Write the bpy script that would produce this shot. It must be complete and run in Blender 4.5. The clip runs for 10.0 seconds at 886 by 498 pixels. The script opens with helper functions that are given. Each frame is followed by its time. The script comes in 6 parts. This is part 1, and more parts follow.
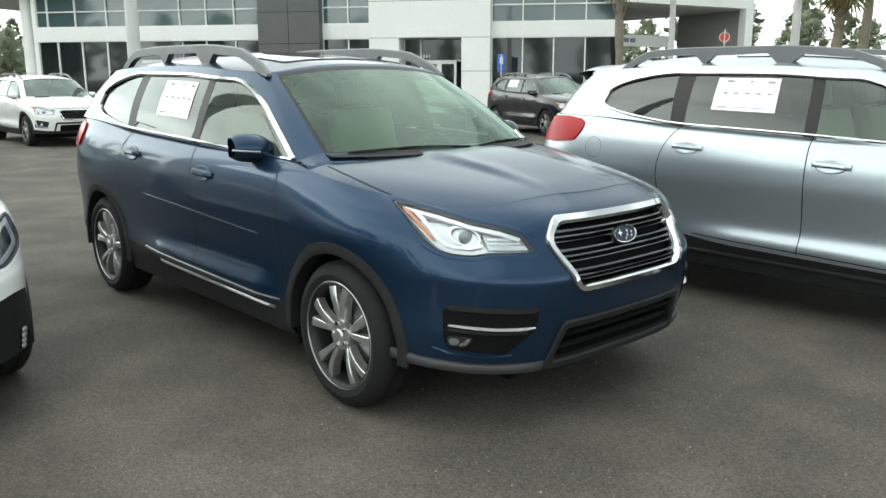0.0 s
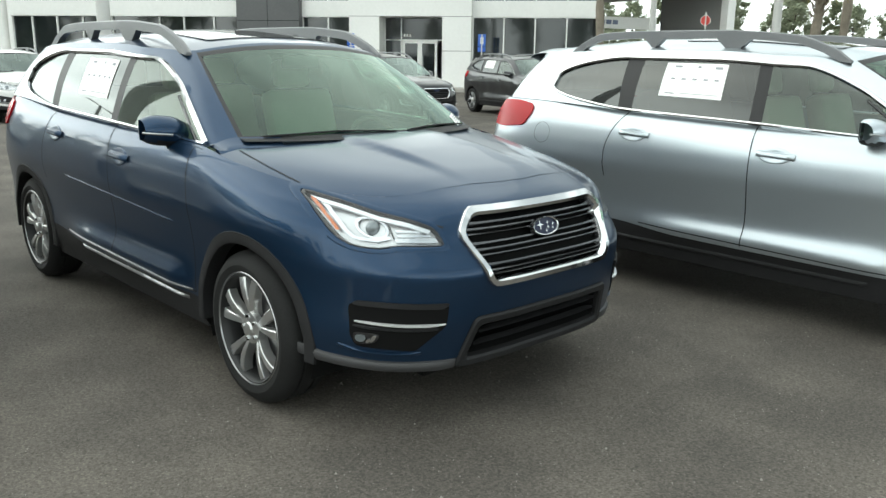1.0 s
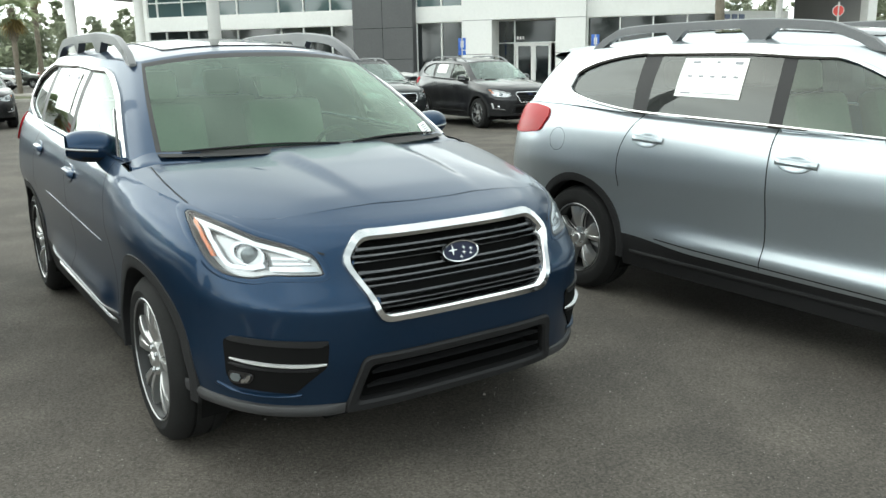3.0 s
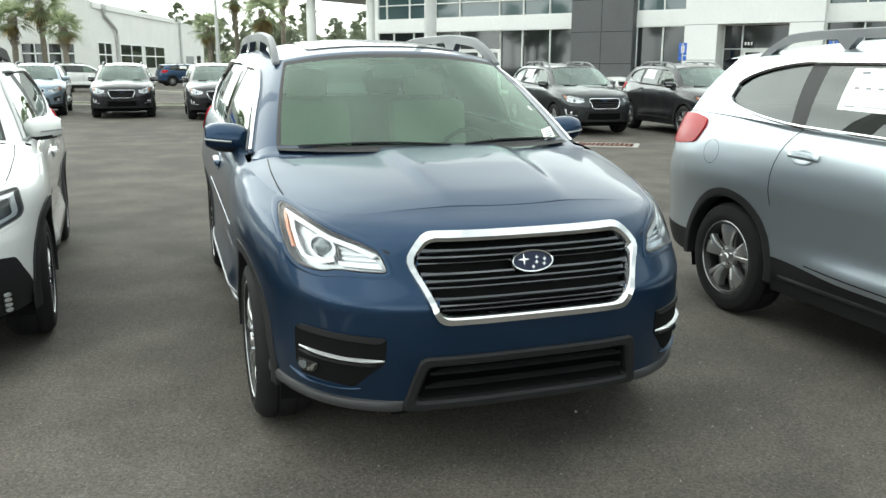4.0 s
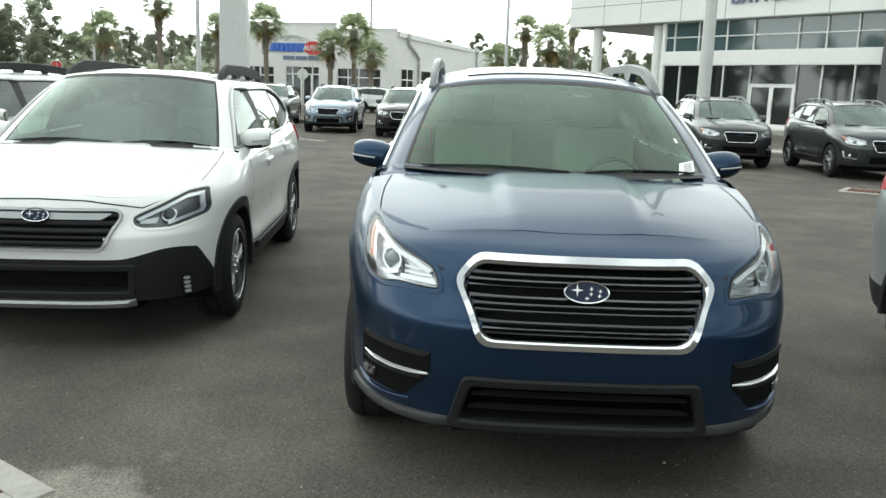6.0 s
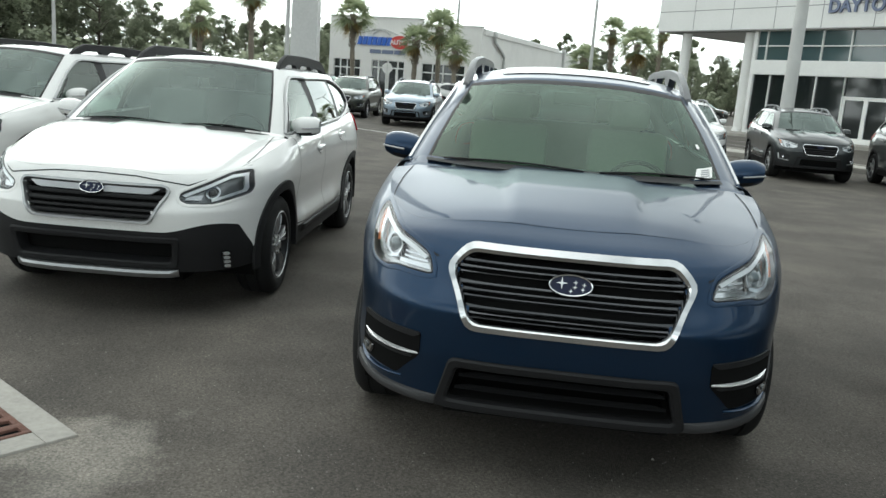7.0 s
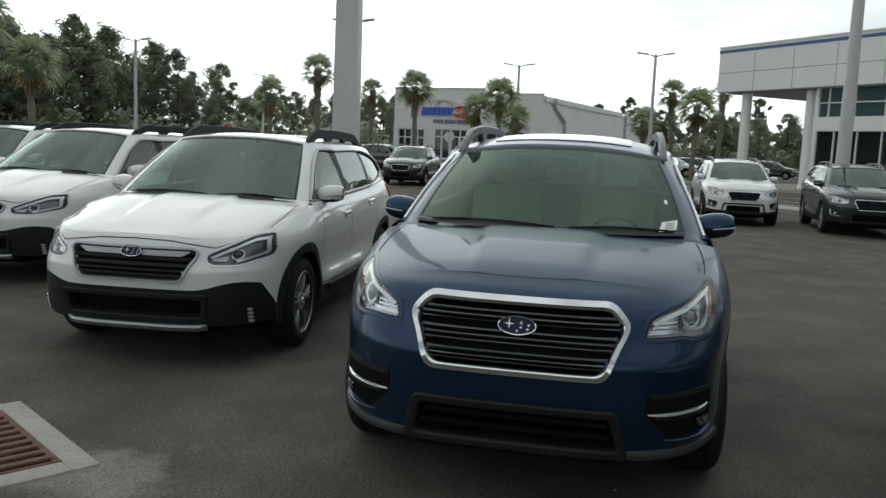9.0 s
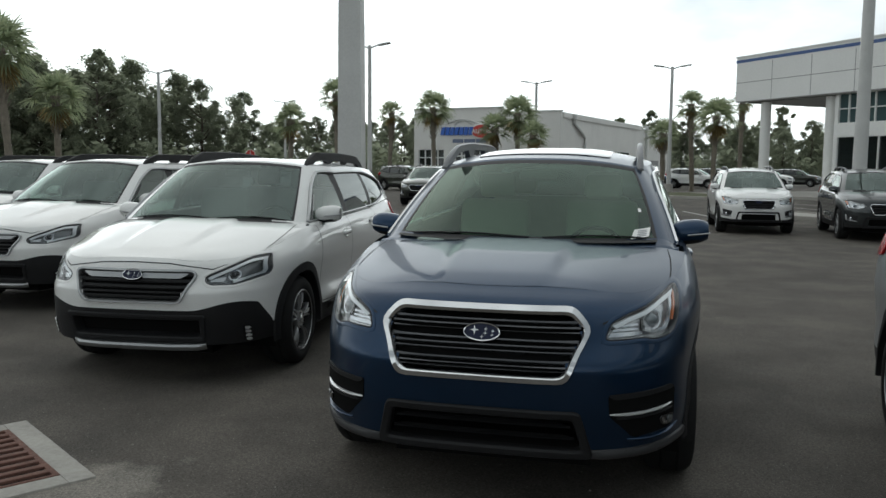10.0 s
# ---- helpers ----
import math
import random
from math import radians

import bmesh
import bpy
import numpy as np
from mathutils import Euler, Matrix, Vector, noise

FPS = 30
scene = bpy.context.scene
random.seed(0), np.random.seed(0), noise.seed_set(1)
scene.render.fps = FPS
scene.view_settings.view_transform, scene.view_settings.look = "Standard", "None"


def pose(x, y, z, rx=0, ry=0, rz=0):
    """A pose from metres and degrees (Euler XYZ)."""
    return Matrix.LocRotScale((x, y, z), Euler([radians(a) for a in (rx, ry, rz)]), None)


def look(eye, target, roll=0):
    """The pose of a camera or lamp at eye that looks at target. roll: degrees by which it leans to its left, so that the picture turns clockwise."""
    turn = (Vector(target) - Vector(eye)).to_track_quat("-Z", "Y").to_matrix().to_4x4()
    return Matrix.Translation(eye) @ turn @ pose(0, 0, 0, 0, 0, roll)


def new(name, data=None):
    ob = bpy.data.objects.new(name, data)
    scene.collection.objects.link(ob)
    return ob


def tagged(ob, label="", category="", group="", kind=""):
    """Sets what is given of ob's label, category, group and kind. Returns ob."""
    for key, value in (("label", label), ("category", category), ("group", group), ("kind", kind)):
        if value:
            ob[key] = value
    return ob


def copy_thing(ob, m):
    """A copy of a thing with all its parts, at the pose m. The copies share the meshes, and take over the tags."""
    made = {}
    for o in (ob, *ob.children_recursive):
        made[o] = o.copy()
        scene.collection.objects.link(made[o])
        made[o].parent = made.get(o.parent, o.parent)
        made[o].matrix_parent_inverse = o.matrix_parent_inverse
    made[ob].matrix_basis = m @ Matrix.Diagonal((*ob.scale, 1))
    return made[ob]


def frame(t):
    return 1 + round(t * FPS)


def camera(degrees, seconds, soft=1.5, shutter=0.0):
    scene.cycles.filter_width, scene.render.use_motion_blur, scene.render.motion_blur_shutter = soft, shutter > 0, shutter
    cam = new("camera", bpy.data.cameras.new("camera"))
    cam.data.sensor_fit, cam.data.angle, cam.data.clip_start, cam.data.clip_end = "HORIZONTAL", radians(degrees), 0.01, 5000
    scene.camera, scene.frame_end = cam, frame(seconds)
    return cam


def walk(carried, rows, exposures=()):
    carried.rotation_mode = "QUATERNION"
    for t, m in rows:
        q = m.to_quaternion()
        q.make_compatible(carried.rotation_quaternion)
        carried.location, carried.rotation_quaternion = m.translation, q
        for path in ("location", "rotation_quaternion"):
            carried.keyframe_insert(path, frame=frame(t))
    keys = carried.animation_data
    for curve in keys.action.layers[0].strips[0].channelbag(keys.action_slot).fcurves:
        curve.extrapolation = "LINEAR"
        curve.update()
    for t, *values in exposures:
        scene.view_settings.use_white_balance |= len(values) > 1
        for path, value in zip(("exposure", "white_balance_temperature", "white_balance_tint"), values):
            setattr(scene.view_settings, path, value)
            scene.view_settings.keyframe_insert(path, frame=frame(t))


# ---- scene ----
cam = camera(56.7, 10.0)
PATH = [
    (0, (4.503, -3.014, 1.535), (3.047, -1.706, 1.123), -0.1),
    (0.5, (4.629, -2.868, 1.533), (3.191, -1.559, 1.066), 1.2),
    (1, (4.588, -2.67, 1.548), (3.164, -1.343, 1.09), 0.7),
    (1.5, (4.585, -2.422, 1.539), (3.193, -1.061, 1.082), -0.7),
    (2, (4.755, -2.199, 1.542), (3.201, -1.043, 1.043), 0.1),
    (2.2, (4.786, -2.103, 1.545), (3.203, -0.977, 1.068), -0.5),
    (3.3, (4.815, -1.545, 1.534), (3.146, -0.526, 1.1162), -1.5),
    (3.5, (4.886, -1.447, 1.533), (3.144, -0.556, 1.1256), -0.7),
    (4, (4.994, -1.224, 1.534), (3.145, -0.603, 1.097), 0.1),
    (4.5, (4.922, -0.972, 1.521), (3.037, -0.467, 1.09), 0.5),
    (5, (4.925, -0.727, 1.513), (3.014, -0.358, 1.059), 2.4),
    (5.2, (4.94, -0.631, 1.503), (3.005, -0.507, 1.02), 1.6),
    (6.3, (5.242, -0.394, 1.539), (3.279, -0.437, 1.158), 1.9),
    (6.5, (5.26, -0.327, 1.545), (3.3, -0.377, 1.147), 2.2),
    (7, (5.32, -0.142, 1.533), (3.372, -0.364, 1.139), 4.3),
    (7.5, (5.408, -0.007, 1.535), (3.447, -0.274, 1.248), 4.0),
    (8, (5.58, 0.091, 1.563), (3.616, -0.198, 1.319), 3.8),
    (8.5, (5.663, 0.189, 1.571), (3.714, -0.187, 1.323), 3.9),
    (9, (5.678, 0.362, 1.561), (3.734, -0.041, 1.315), 2.5),
    (9.5, (5.717, 0.526, 1.543), (3.781, 0.09, 1.3), 1.4),
    (10, (5.779, 0.652, 1.55), (3.845, 0.184, 1.35), 0.5),
]
EXPO = [(0, 1.68, 6350, 1), (2.0, 1.76, 6350, 1), (4.5, 1.86, 6350, 1), (5.2, 1.84, 6350, 1), (6.5, 1.36, 6300, 2), (7.0, 1.22, 6250, 3), (7.5, 0.82, 6250, 4), (8.5, 0.38, 6200, 5), (10, 0.32, 6200, 6)]
walk(cam, [(t, look(eye, target, roll)) for t, eye, target, roll in PATH], exposures=EXPO)

# ---- sky and sun ----
world = bpy.data.worlds.new("overcast_sky")
scene.world = world
world.use_nodes = True
wn, wl = world.node_tree.nodes, world.node_tree.links
wn.clear()
w_out = wn.new("ShaderNodeOutputWorld")
w_bg = wn.new("ShaderNodeBackground")
w_sky = wn.new("ShaderNodeTexSky")
w_sky.sky_type, w_sky.sun_disc = "NISHITA", False
w_sky.sun_elevation, w_sky.sun_rotation = radians(42), radians(232)
w_sky.air_density, w_sky.dust_density = 1.0, 4.0
w_co = wn.new("ShaderNodeTexCoord")
w_map = wn.new("ShaderNodeMapping")
w_map.inputs["Scale"].default_value = (1.0, 1.0, 2.6)
w_noise = wn.new("ShaderNodeTexNoise")
w_noise.inputs["Scale"].default_value = 2.2
w_noise.inputs["Detail"].default_value = 6.0
w_noise.inputs["Roughness"].default_value = 0.5
w_ramp = wn.new("ShaderNodeValToRGB")
w_ramp.color_ramp.elements[0].position, w_ramp.color_ramp.elements[0].color = 0.38, (5.0, 5.3, 5.4, 1)
w_ramp.color_ramp.elements[1].position, w_ramp.color_ramp.elements[1].color = 0.60, (9.9, 10.2, 10.1, 1)
w_mix = wn.new("ShaderNodeMixRGB")
w_mix.inputs["Fac"].default_value = 0.93
wl.new(w_co.outputs["Generated"], w_map.inputs["Vector"])
wl.new(w_map.outputs["Vector"], w_noise.inputs["Vector"])
wl.new(w_noise.outputs["Fac"], w_ramp.inputs["Fac"])
wl.new(w_sky.outputs["Color"], w_mix.inputs["Color1"])
wl.new(w_ramp.outputs["Color"], w_mix.inputs["Color2"])
# the cloud glows towards the sun behind it
w_dot = wn.new("ShaderNodeVectorMath")
w_dot.operation = "DOT_PRODUCT"
w_dot.inputs[1].default_value = Vector((-0.88, -0.36, 0.22)).normalized()
w_glow = wn.new("ShaderNodeMapRange")
w_glow.interpolation_type = "SMOOTHSTEP"
for key, value in (("From Min", 0.74), ("From Max", 1.0), ("To Min", 0.84), ("To Max", 1.4)):
    w_glow.inputs[key].default_value = value
w_mul = wn.new("ShaderNodeVectorMath")
w_mul.operation = "SCALE"
wl.new(w_co.outputs["Generated"], w_dot.inputs[0])
wl.new(w_dot.outputs["Value"], w_glow.inputs["Value"])
wl.new(w_mix.outputs["Color"], w_mul.inputs[0])
# thicker, darker cloud overhead than at the horizon
w_sep = wn.new("ShaderNodeSeparateXYZ")
w_high = wn.new("ShaderNodeMapRange")
w_high.interpolation_type = "SMOOTHSTEP"
for key, value in (("From Min", 0.08), ("From Max", 0.42), ("To Min", 1.14), ("To Max", 0.65)):
    w_high.inputs[key].default_value = value
w_both = wn.new("ShaderNodeMath")
w_both.operation = "MULTIPLY"
wl.new(w_co.outputs["Generated"], w_sep.inputs[0])
wl.new(w_sep.outputs["Z"], w_high.inputs["Value"])
wl.new(w_glow.outputs[0], w_both.inputs[0])
wl.new(w_high.outputs[0], w_both.inputs[1])
wl.new(w_both.outputs[0], w_mul.inputs["Scale"])
wl.new(w_mul.outputs[0], w_bg.inputs["Color"])
w_bg.inputs["Strength"].default_value = 0.1
wl.new(w_bg.outputs["Background"], w_out.inputs["Surface"])

sun_data = bpy.data.lights.new("sun", "SUN")
sun_data.energy, sun_data.angle, sun_data.color = 0.72, radians(150), (1.0, 0.97, 0.92)
sun = new("sun", sun_data)
sun.matrix_basis = look((-24, -19, 28), (0, 0, 0))


# ---- materials ----
def mat(name, base, rough=0.5, metal=0.0, coat=0.0, var=0.0, scale=6.0, bump=0.0, bump_scale=60.0, spec=0.5):
    """A principled material with two scales of noise in its colour, gloss and relief."""
    m = bpy.data.materials.new(name)
    m.use_nodes = True
    n, l = m.node_tree.nodes, m.node_tree.links
    b = n["Principled BSDF"]
    b.inputs["Base Color"].default_value = (*base, 1)
    b.inputs["Roughness"].default_value, b.inputs["Metallic"].default_value = rough, metal
    b.inputs["Coat Weight"].default_value, b.inputs["Coat Roughness"].default_value = coat, 0.04
    b.inputs["Specular IOR Level"].default_value = spec
    if var or bump:
        co = n.new("ShaderNodeTexCoord")
    if var:
        big, fine = n.new("ShaderNodeTexNoise"), n.new("ShaderNodeTexNoise")
        big.inputs["Scale"].default_value, big.inputs["Detail"].default_value = scale, 5
        fine.inputs["Scale"].default_value, fine.inputs["Detail"].default_value = scale * 14, 4
        add = n.new("ShaderNodeMath")
        add.operation = "ADD"
        ramp = n.new("ShaderNodeMapRange")
        ramp.inputs["From Min"].default_value, ramp.inputs["From Max"].default_value = 0.6, 1.4
        ramp.inputs["To Min"].default_value, ramp.inputs["To Max"].default_value = 1 - var, 1 + var
        mul = n.new("ShaderNodeVectorMath")
        mul.operation = "SCALE"
        mul.inputs[0].default_value = base
        for t in (big, fine):
            l.new(co.outputs["Object"], t.inputs["Vector"])
        l.new(big.outputs["Fac"], add.inputs[0])
        l.new(fine.outputs["Fac"], add.inputs[1])
        l.new(add.outputs[0], ramp.inputs["Value"])
        l.new(ramp.outputs[0], mul.inputs["Scale"])
        l.new(mul.outputs[0], b.inputs["Base Color"])
    if bump:
        t, bp = n.new("ShaderNodeTexNoise"), n.new("ShaderNodeBump")
        t.inputs["Scale"].default_value, t.inputs["Detail"].default_value = bump_scale, 6
        bp.inputs["Strength"].default_value, bp.inputs["Distance"].default_value = bump, 0.01
        l.new(co.outputs["Object"], t.inputs["Vector"])
        l.new(t.outputs["Fac"], bp.inputs["Height"])
        l.new(bp.outputs["Normal"], b.inputs["Normal"])
    return m


def paint(name, base, metal=0.55, rough=0.32, dust=0.05, coat=1.0):
    """Car paint: pigment with fine flakes under clear coat, with a thin film of dust in patches."""
    m = bpy.data.materials.new(name)
    m.use_nodes = True
    n, l = m.node_tree.nodes, m.node_tree.links
    b = n["Principled BSDF"]
    b.inputs["Metallic"].default_value, b.inputs["Roughness"].default_value = metal, rough
    b.inputs["Specular IOR Level"].default_value = 0.12
    b.inputs["Coat IOR"].default_value = 1.45
    b.inputs["Coat Weight"].default_value, b.inputs["Coat Roughness"].default_value = coat, 0.03
    co = n.new("ShaderNodeTexCoord")
    flake = n.new("ShaderNodeTexVoronoi")
    flake.inputs["Scale"].default_value = 900
    film = n.new("ShaderNodeTexNoise")
    film.inputs["Scale"].default_value, film.inputs["Detail"].default_value = 3.0, 7
    for t in (flake, film):
        l.new(co.outputs["Object"], t.inputs["Vector"])
    sp = n.new("ShaderNodeMapRange")
    sp.inputs["To Min"].default_value, sp.inputs["To Max"].default_value = 0.85, 1.2
    l.new(flake.outputs["Color"], sp.inputs["Value"])
    mul = n.new("ShaderNodeVectorMath")
    mul.operation = "SCALE"
    mul.inputs[0].default_value = base
    l.new(sp.outputs[0], mul.inputs["Scale"])
    fr = n.new("ShaderNodeMapRange")
    fr.inputs["From Min"].default_value, fr.inputs["From Max"].default_value = 0.4, 0.75
    fr.inputs["To Max"].default_value = dust
    l.new(film.outputs["Fac"], fr.inputs["Value"])
    mix = n.new("ShaderNodeMixRGB")
    mix.inputs["Color2"].default_value = (0.45, 0.44, 0.42, 1)
    l.new(fr.outputs[0], mix.inputs["Fac"])
    l.new(mul.outputs[0], mix.inputs["Color1"])
    l.new(mix.outputs[0], b.inputs["Base Color"])
    cr = n.new("ShaderNodeMapRange")
    cr.inputs["To Min"].default_value, cr.inputs["To Max"].default_value = 0.01, 0.05
    l.new(film.outputs["Fac"], cr.inputs["Value"])
    l.new(cr.outputs[0], b.inputs["Coat Roughness"])
    return m


def glass(name, tint, gloss=(1, 1, 1), base=0.04):
    """Thin tinted pane: clear tint below, mirror gloss by Fresnel above."""
    m = bpy.data.materials.new(name)
    m.use_nodes = True
    n, l = m.node_tree.nodes, m.node_tree.links
    n.remove(n["Principled BSDF"])
    tr, gl, lw, mx = (n.new("ShaderNode" + k) for k in ("BsdfTransparent", "BsdfGlossy", "LayerWeight", "MixShader"))
    pw, fr = n.new("ShaderNodeMath"), n.new("ShaderNodeMath")
    pw.operation, fr.operation = "POWER", "MULTIPLY_ADD"
    lw.inputs["Blend"].default_value = 0.5
    pw.inputs[1].default_value, fr.inputs[1].default_value, fr.inputs[2].default_value = 4.6, 0.93, base
    l.new(lw.outputs["Facing"], pw.inputs[0])
    l.new(pw.outputs[0], fr.inputs[0])
    tr.inputs["Color"].default_value = (*tint, 1)
    gl.inputs["Roughness"].default_value = 0.015
    gl.inputs["Color"].default_value = (*gloss, 1)
    l.new(fr.outputs[0], mx.inputs["Fac"])
    l.new(tr.outputs[0], mx.inputs[1])
    l.new(gl.outputs[0], mx.inputs[2])
    l.new(mx.outputs[0], n["Material Output"].inputs["Surface"])
    return m


M = {
    "blue": paint("abyss_blue_paint", (0.0118, 0.0325, 0.071), 0.7, 0.33, 0.012, 0.52),
    "silver": paint("ice_silver_paint", (0.45, 0.495, 0.53), 0.84, 0.33, 0.03, 0.62),
    "white": paint("pearl_white_paint", (0.70, 0.70, 0.685), 0.0, 0.35, 0.03),
    "graphite": paint("graphite_paint", (0.024, 0.029, 0.031), 0.5, 0.35),
    "black_paint": paint("black_paint", (0.012, 0.013, 0.016), 0.4, 0.35),
    "icegrey": paint("pale_blue_grey_paint", (0.24, 0.30, 0.36), 0.6, 0.35),
    "olive": paint("dark_olive_paint", (0.05, 0.055, 0.045), 0.5, 0.35),
    "navy": paint("navy_paint", (0.02, 0.05, 0.11), 0.5, 0.35),
    "plastic": mat("black_textured_plastic", (0.014, 0.014, 0.015), 0.6, spec=0.25, var=0.12, scale=9, bump=0.12, bump_scale=420),
    "gloss_black": mat("gloss_black_plastic", (0.01, 0.01, 0.011), 0.12, coat=0.5),
    # near-black holds the shade inside openings, lifted slightly for glare
    "void": mat("cavity_shade", (0.009, 0.009, 0.009), 0.95, spec=0.03),
    "seam": mat("panel_gap", (0.006, 0.007, 0.009), 0.8),
    "chrome": mat("chrome", (0.66, 0.67, 0.68), 0.09, 1.0),
    "satin": mat("satin_silver_trim", (0.36, 0.365, 0.37), 0.32, 0.9),
    "alloy": mat("machined_alloy", (0.56, 0.56, 0.555), 0.28, 0.85, var=0.06, scale=20),
    "alloy_dark": mat("dark_alloy", (0.014, 0.0145, 0.015), 0.5, 0.3),
    "rubber": mat("tyre_rubber", (0.011, 0.011, 0.011), 0.8, spec=0.25, var=0.25, scale=8, bump=0.1, bump_scale=200),
    "lens": glass("clear_lens", (0.93, 0.95, 0.96)),
    "windshield": glass("green_windshield_glass", (0.34, 0.52, 0.41), (0.82, 1.0, 0.88), 0.06),
    "windshield_grey": glass("grey_windshield_glass", (0.42, 0.55, 0.50), (0.84, 0.98, 0.93), 0.11),
    "side_glass": glass("green_side_glass", (0.50, 0.60, 0.53), (0.78, 0.84, 0.80), 0.10),
    "privacy": glass("privacy_glass", (0.10, 0.11, 0.115), (0.70, 0.73, 0.72), 0.12),
    "roof_glass": mat("dark_roof_glass", (0.012, 0.013, 0.015), 0.05, spec=0.4),
    "reflector": mat("lamp_reflector", (0.62, 0.63, 0.65), 0.16, 0.9),
    "amber": mat("amber_lens", (0.5, 0.13, 0.035), 0.2, coat=0.5),
    "red_lens": mat("red_lens", (0.36, 0.006, 0.012), 0.25, spec=0.2),
    "seat": mat("ivory_leather", (0.45, 0.42, 0.36), 0.55, var=0.1, scale=5),
    "cloth": mat("grey_cloth_seat", (0.13, 0.135, 0.14), 0.85, var=0.12, scale=8),
    "dash": mat("dark_dashboard", (0.04, 0.04, 0.042), 0.7, var=0.15),
    "emblem_blue": mat("emblem_blue", (0.004, 0.008, 0.032), 0.3, spec=0.3),
    "paper": mat("white_paper", (0.82, 0.82, 0.8), 0.6, var=0.03, scale=4),
    "ink": mat("grey_print", (0.25, 0.26, 0.28), 0.7),
    "brow": mat("satin_lamp_band", (0.64, 0.65, 0.66), 0.28, 0.55),
    "bright_trim": mat("bright_trim", (0.82, 0.83, 0.84), 0.22, 0.6),
    "slat": mat("grey_grille_slat", (0.065, 0.067, 0.072), 0.22, 0.6, coat=0.6),
    "post": mat("satin_black_post", (0.016, 0.016, 0.017), 0.5, spec=0.3),
    "bezel": mat("dark_lamp_rim", (0.05, 0.05, 0.052), 0.3, 0.2),
    "bowl": mat("lamp_bowl", (0.56, 0.565, 0.57), 0.24, 0.7),
    "bowl_dark": mat("smoked_lamp_bowl", (0.15, 0.155, 0.16), 0.25, 0.6),
    "disc": mat("brake_disc", (0.3, 0.3, 0.3), 0.4, 0.9),
    "liner": mat("wheel_arch_liner", (0.008, 0.008, 0.008), 0.95, spec=0.05),
    # dark grey lip, its colour lightened to include veiling glare
    "lip": mat("dark_grey_lip_plastic", (0.040, 0.040, 0.042), 0.5, var=0.1, scale=9, bump=0.08, bump_scale=400),
}


# ---- mesh helpers ----
def curve(*pts):
    """A smooth monotone curve through a few (x, y) points, as a function."""
    pts = sorted(pts)
    xs, ys = [p[0] for p in pts], [p[1] for p in pts]
    k = len(xs)
    d = [(ys[i + 1] - ys[i]) / (xs[i + 1] - xs[i]) for i in range(k - 1)]
    m = [d[0]] + [0.0 if d[i - 1] * d[i] <= 0 else 2 * d[i - 1] * d[i] / (d[i - 1] + d[i]) for i in range(1, k - 1)] + [d[-1]]

    def f(x):
        if x <= xs[0]:
            return ys[0]
        if x >= xs[-1]:
            return ys[-1]
        i = 0
        while x > xs[i + 1]:
            i += 1
        h = xs[i + 1] - xs[i]
        t = (x - xs[i]) / h
        return ((2 * t ** 3 - 3 * t * t + 1) * ys[i] + (t ** 3 - 2 * t * t + t) * h * m[i]
                + (3 * t * t - 2 * t ** 3) * ys[i + 1] + (t ** 3 - t * t) * h * m[i + 1])
    return f


def mesh_of(name, verts, faces, material, sharp=35):
    me = bpy.data.meshes.new(name)
    me.from_pydata([tuple(v) for v in verts], [], [tuple(f) for f in faces])
    me.validate()
    me.update()
    me.shade_smooth()
    me.set_sharp_from_angle(angle=radians(sharp))
    for m in (material if isinstance(material, (list, tuple)) else [material]):
        me.materials.append(m)
    return me


def part(name, data, material=None, parent=None, label=""):
    """Links a mesh, a bmesh or a (verts, faces) pair as one mesh object under a thing or a part."""
    if isinstance(data, tuple):
        data = mesh_of(name, data[0], data[1], material)
    elif isinstance(data, bmesh.types.BMesh):
        me = bpy.data.meshes.new(name)
        bmesh.ops.recalc_face_normals(data, faces=data.faces[:])
        data.to_mesh(me)
        data.free()
        me.shade_smooth()
        me.set_sharp_from_angle(angle=radians(35))
        me.materials.append(material)
        data = me
    ob = new(name, data)
    if parent is not None:
        ob.parent = parent
    if label:
        ob["label"] = label
    return ob


def thing(name, label, category, group="", kind=""):
    return tagged(new(name), label, category, group, kind)


def join(*pieces):
    """Several (verts, faces) pairs as one."""
    v, f = [], []
    for pv, pf in pieces:
        k = len(v)
        v += list(pv)
        f += [[i + k for i in q] for q in pf]
    return v, f


def moved(piece, m):
    return [m @ Vector(p) for p in piece[0]], piece[1]


def box(x0, x1, y0, y1, z0, z1, b=0.0):
    """A box, with all its edges chamfered by b."""
    if b <= 0:
        v = [(x, y, z) for x in (x0, x1) for y in (y0, y1) for z in (z0, z1)]
        return v, [(0, 1, 3, 2), (4, 6, 7, 5), (0, 4, 5, 1), (2, 3, 7, 6), (0, 2, 6, 4), (1, 5, 7, 3)]
    bm = bmesh.new()
    bmesh.ops.create_cube(bm, size=1)
    for p in bm.verts:
        p.co = Vector((x0 if p.co.x < 0 else x1, y0 if p.co.y < 0 else y1, z0 if p.co.z < 0 else z1))
    bmesh.ops.bevel(bm, geom=bm.edges[:], offset=b, segments=2, affect="EDGES", profile=0.5)
    bm.verts.ensure_lookup_table()
    out = [p.co.copy() for p in bm.verts], [[p.index for p in f.verts] for f in bm.faces]
    bm.free()
    return out


def grid(rows, closed=False):
    """Quads over rows of points of equal length."""
    n = len(rows[0])
    v = [p for r in rows for p in r]
    f = []
    for i in range(len(rows) - 1):
        for j in range(n if closed else n - 1):
            a, b = i * n + j, i * n + (j + 1) % n
            f.append((a, b, b + n, a + n))
    return v, f


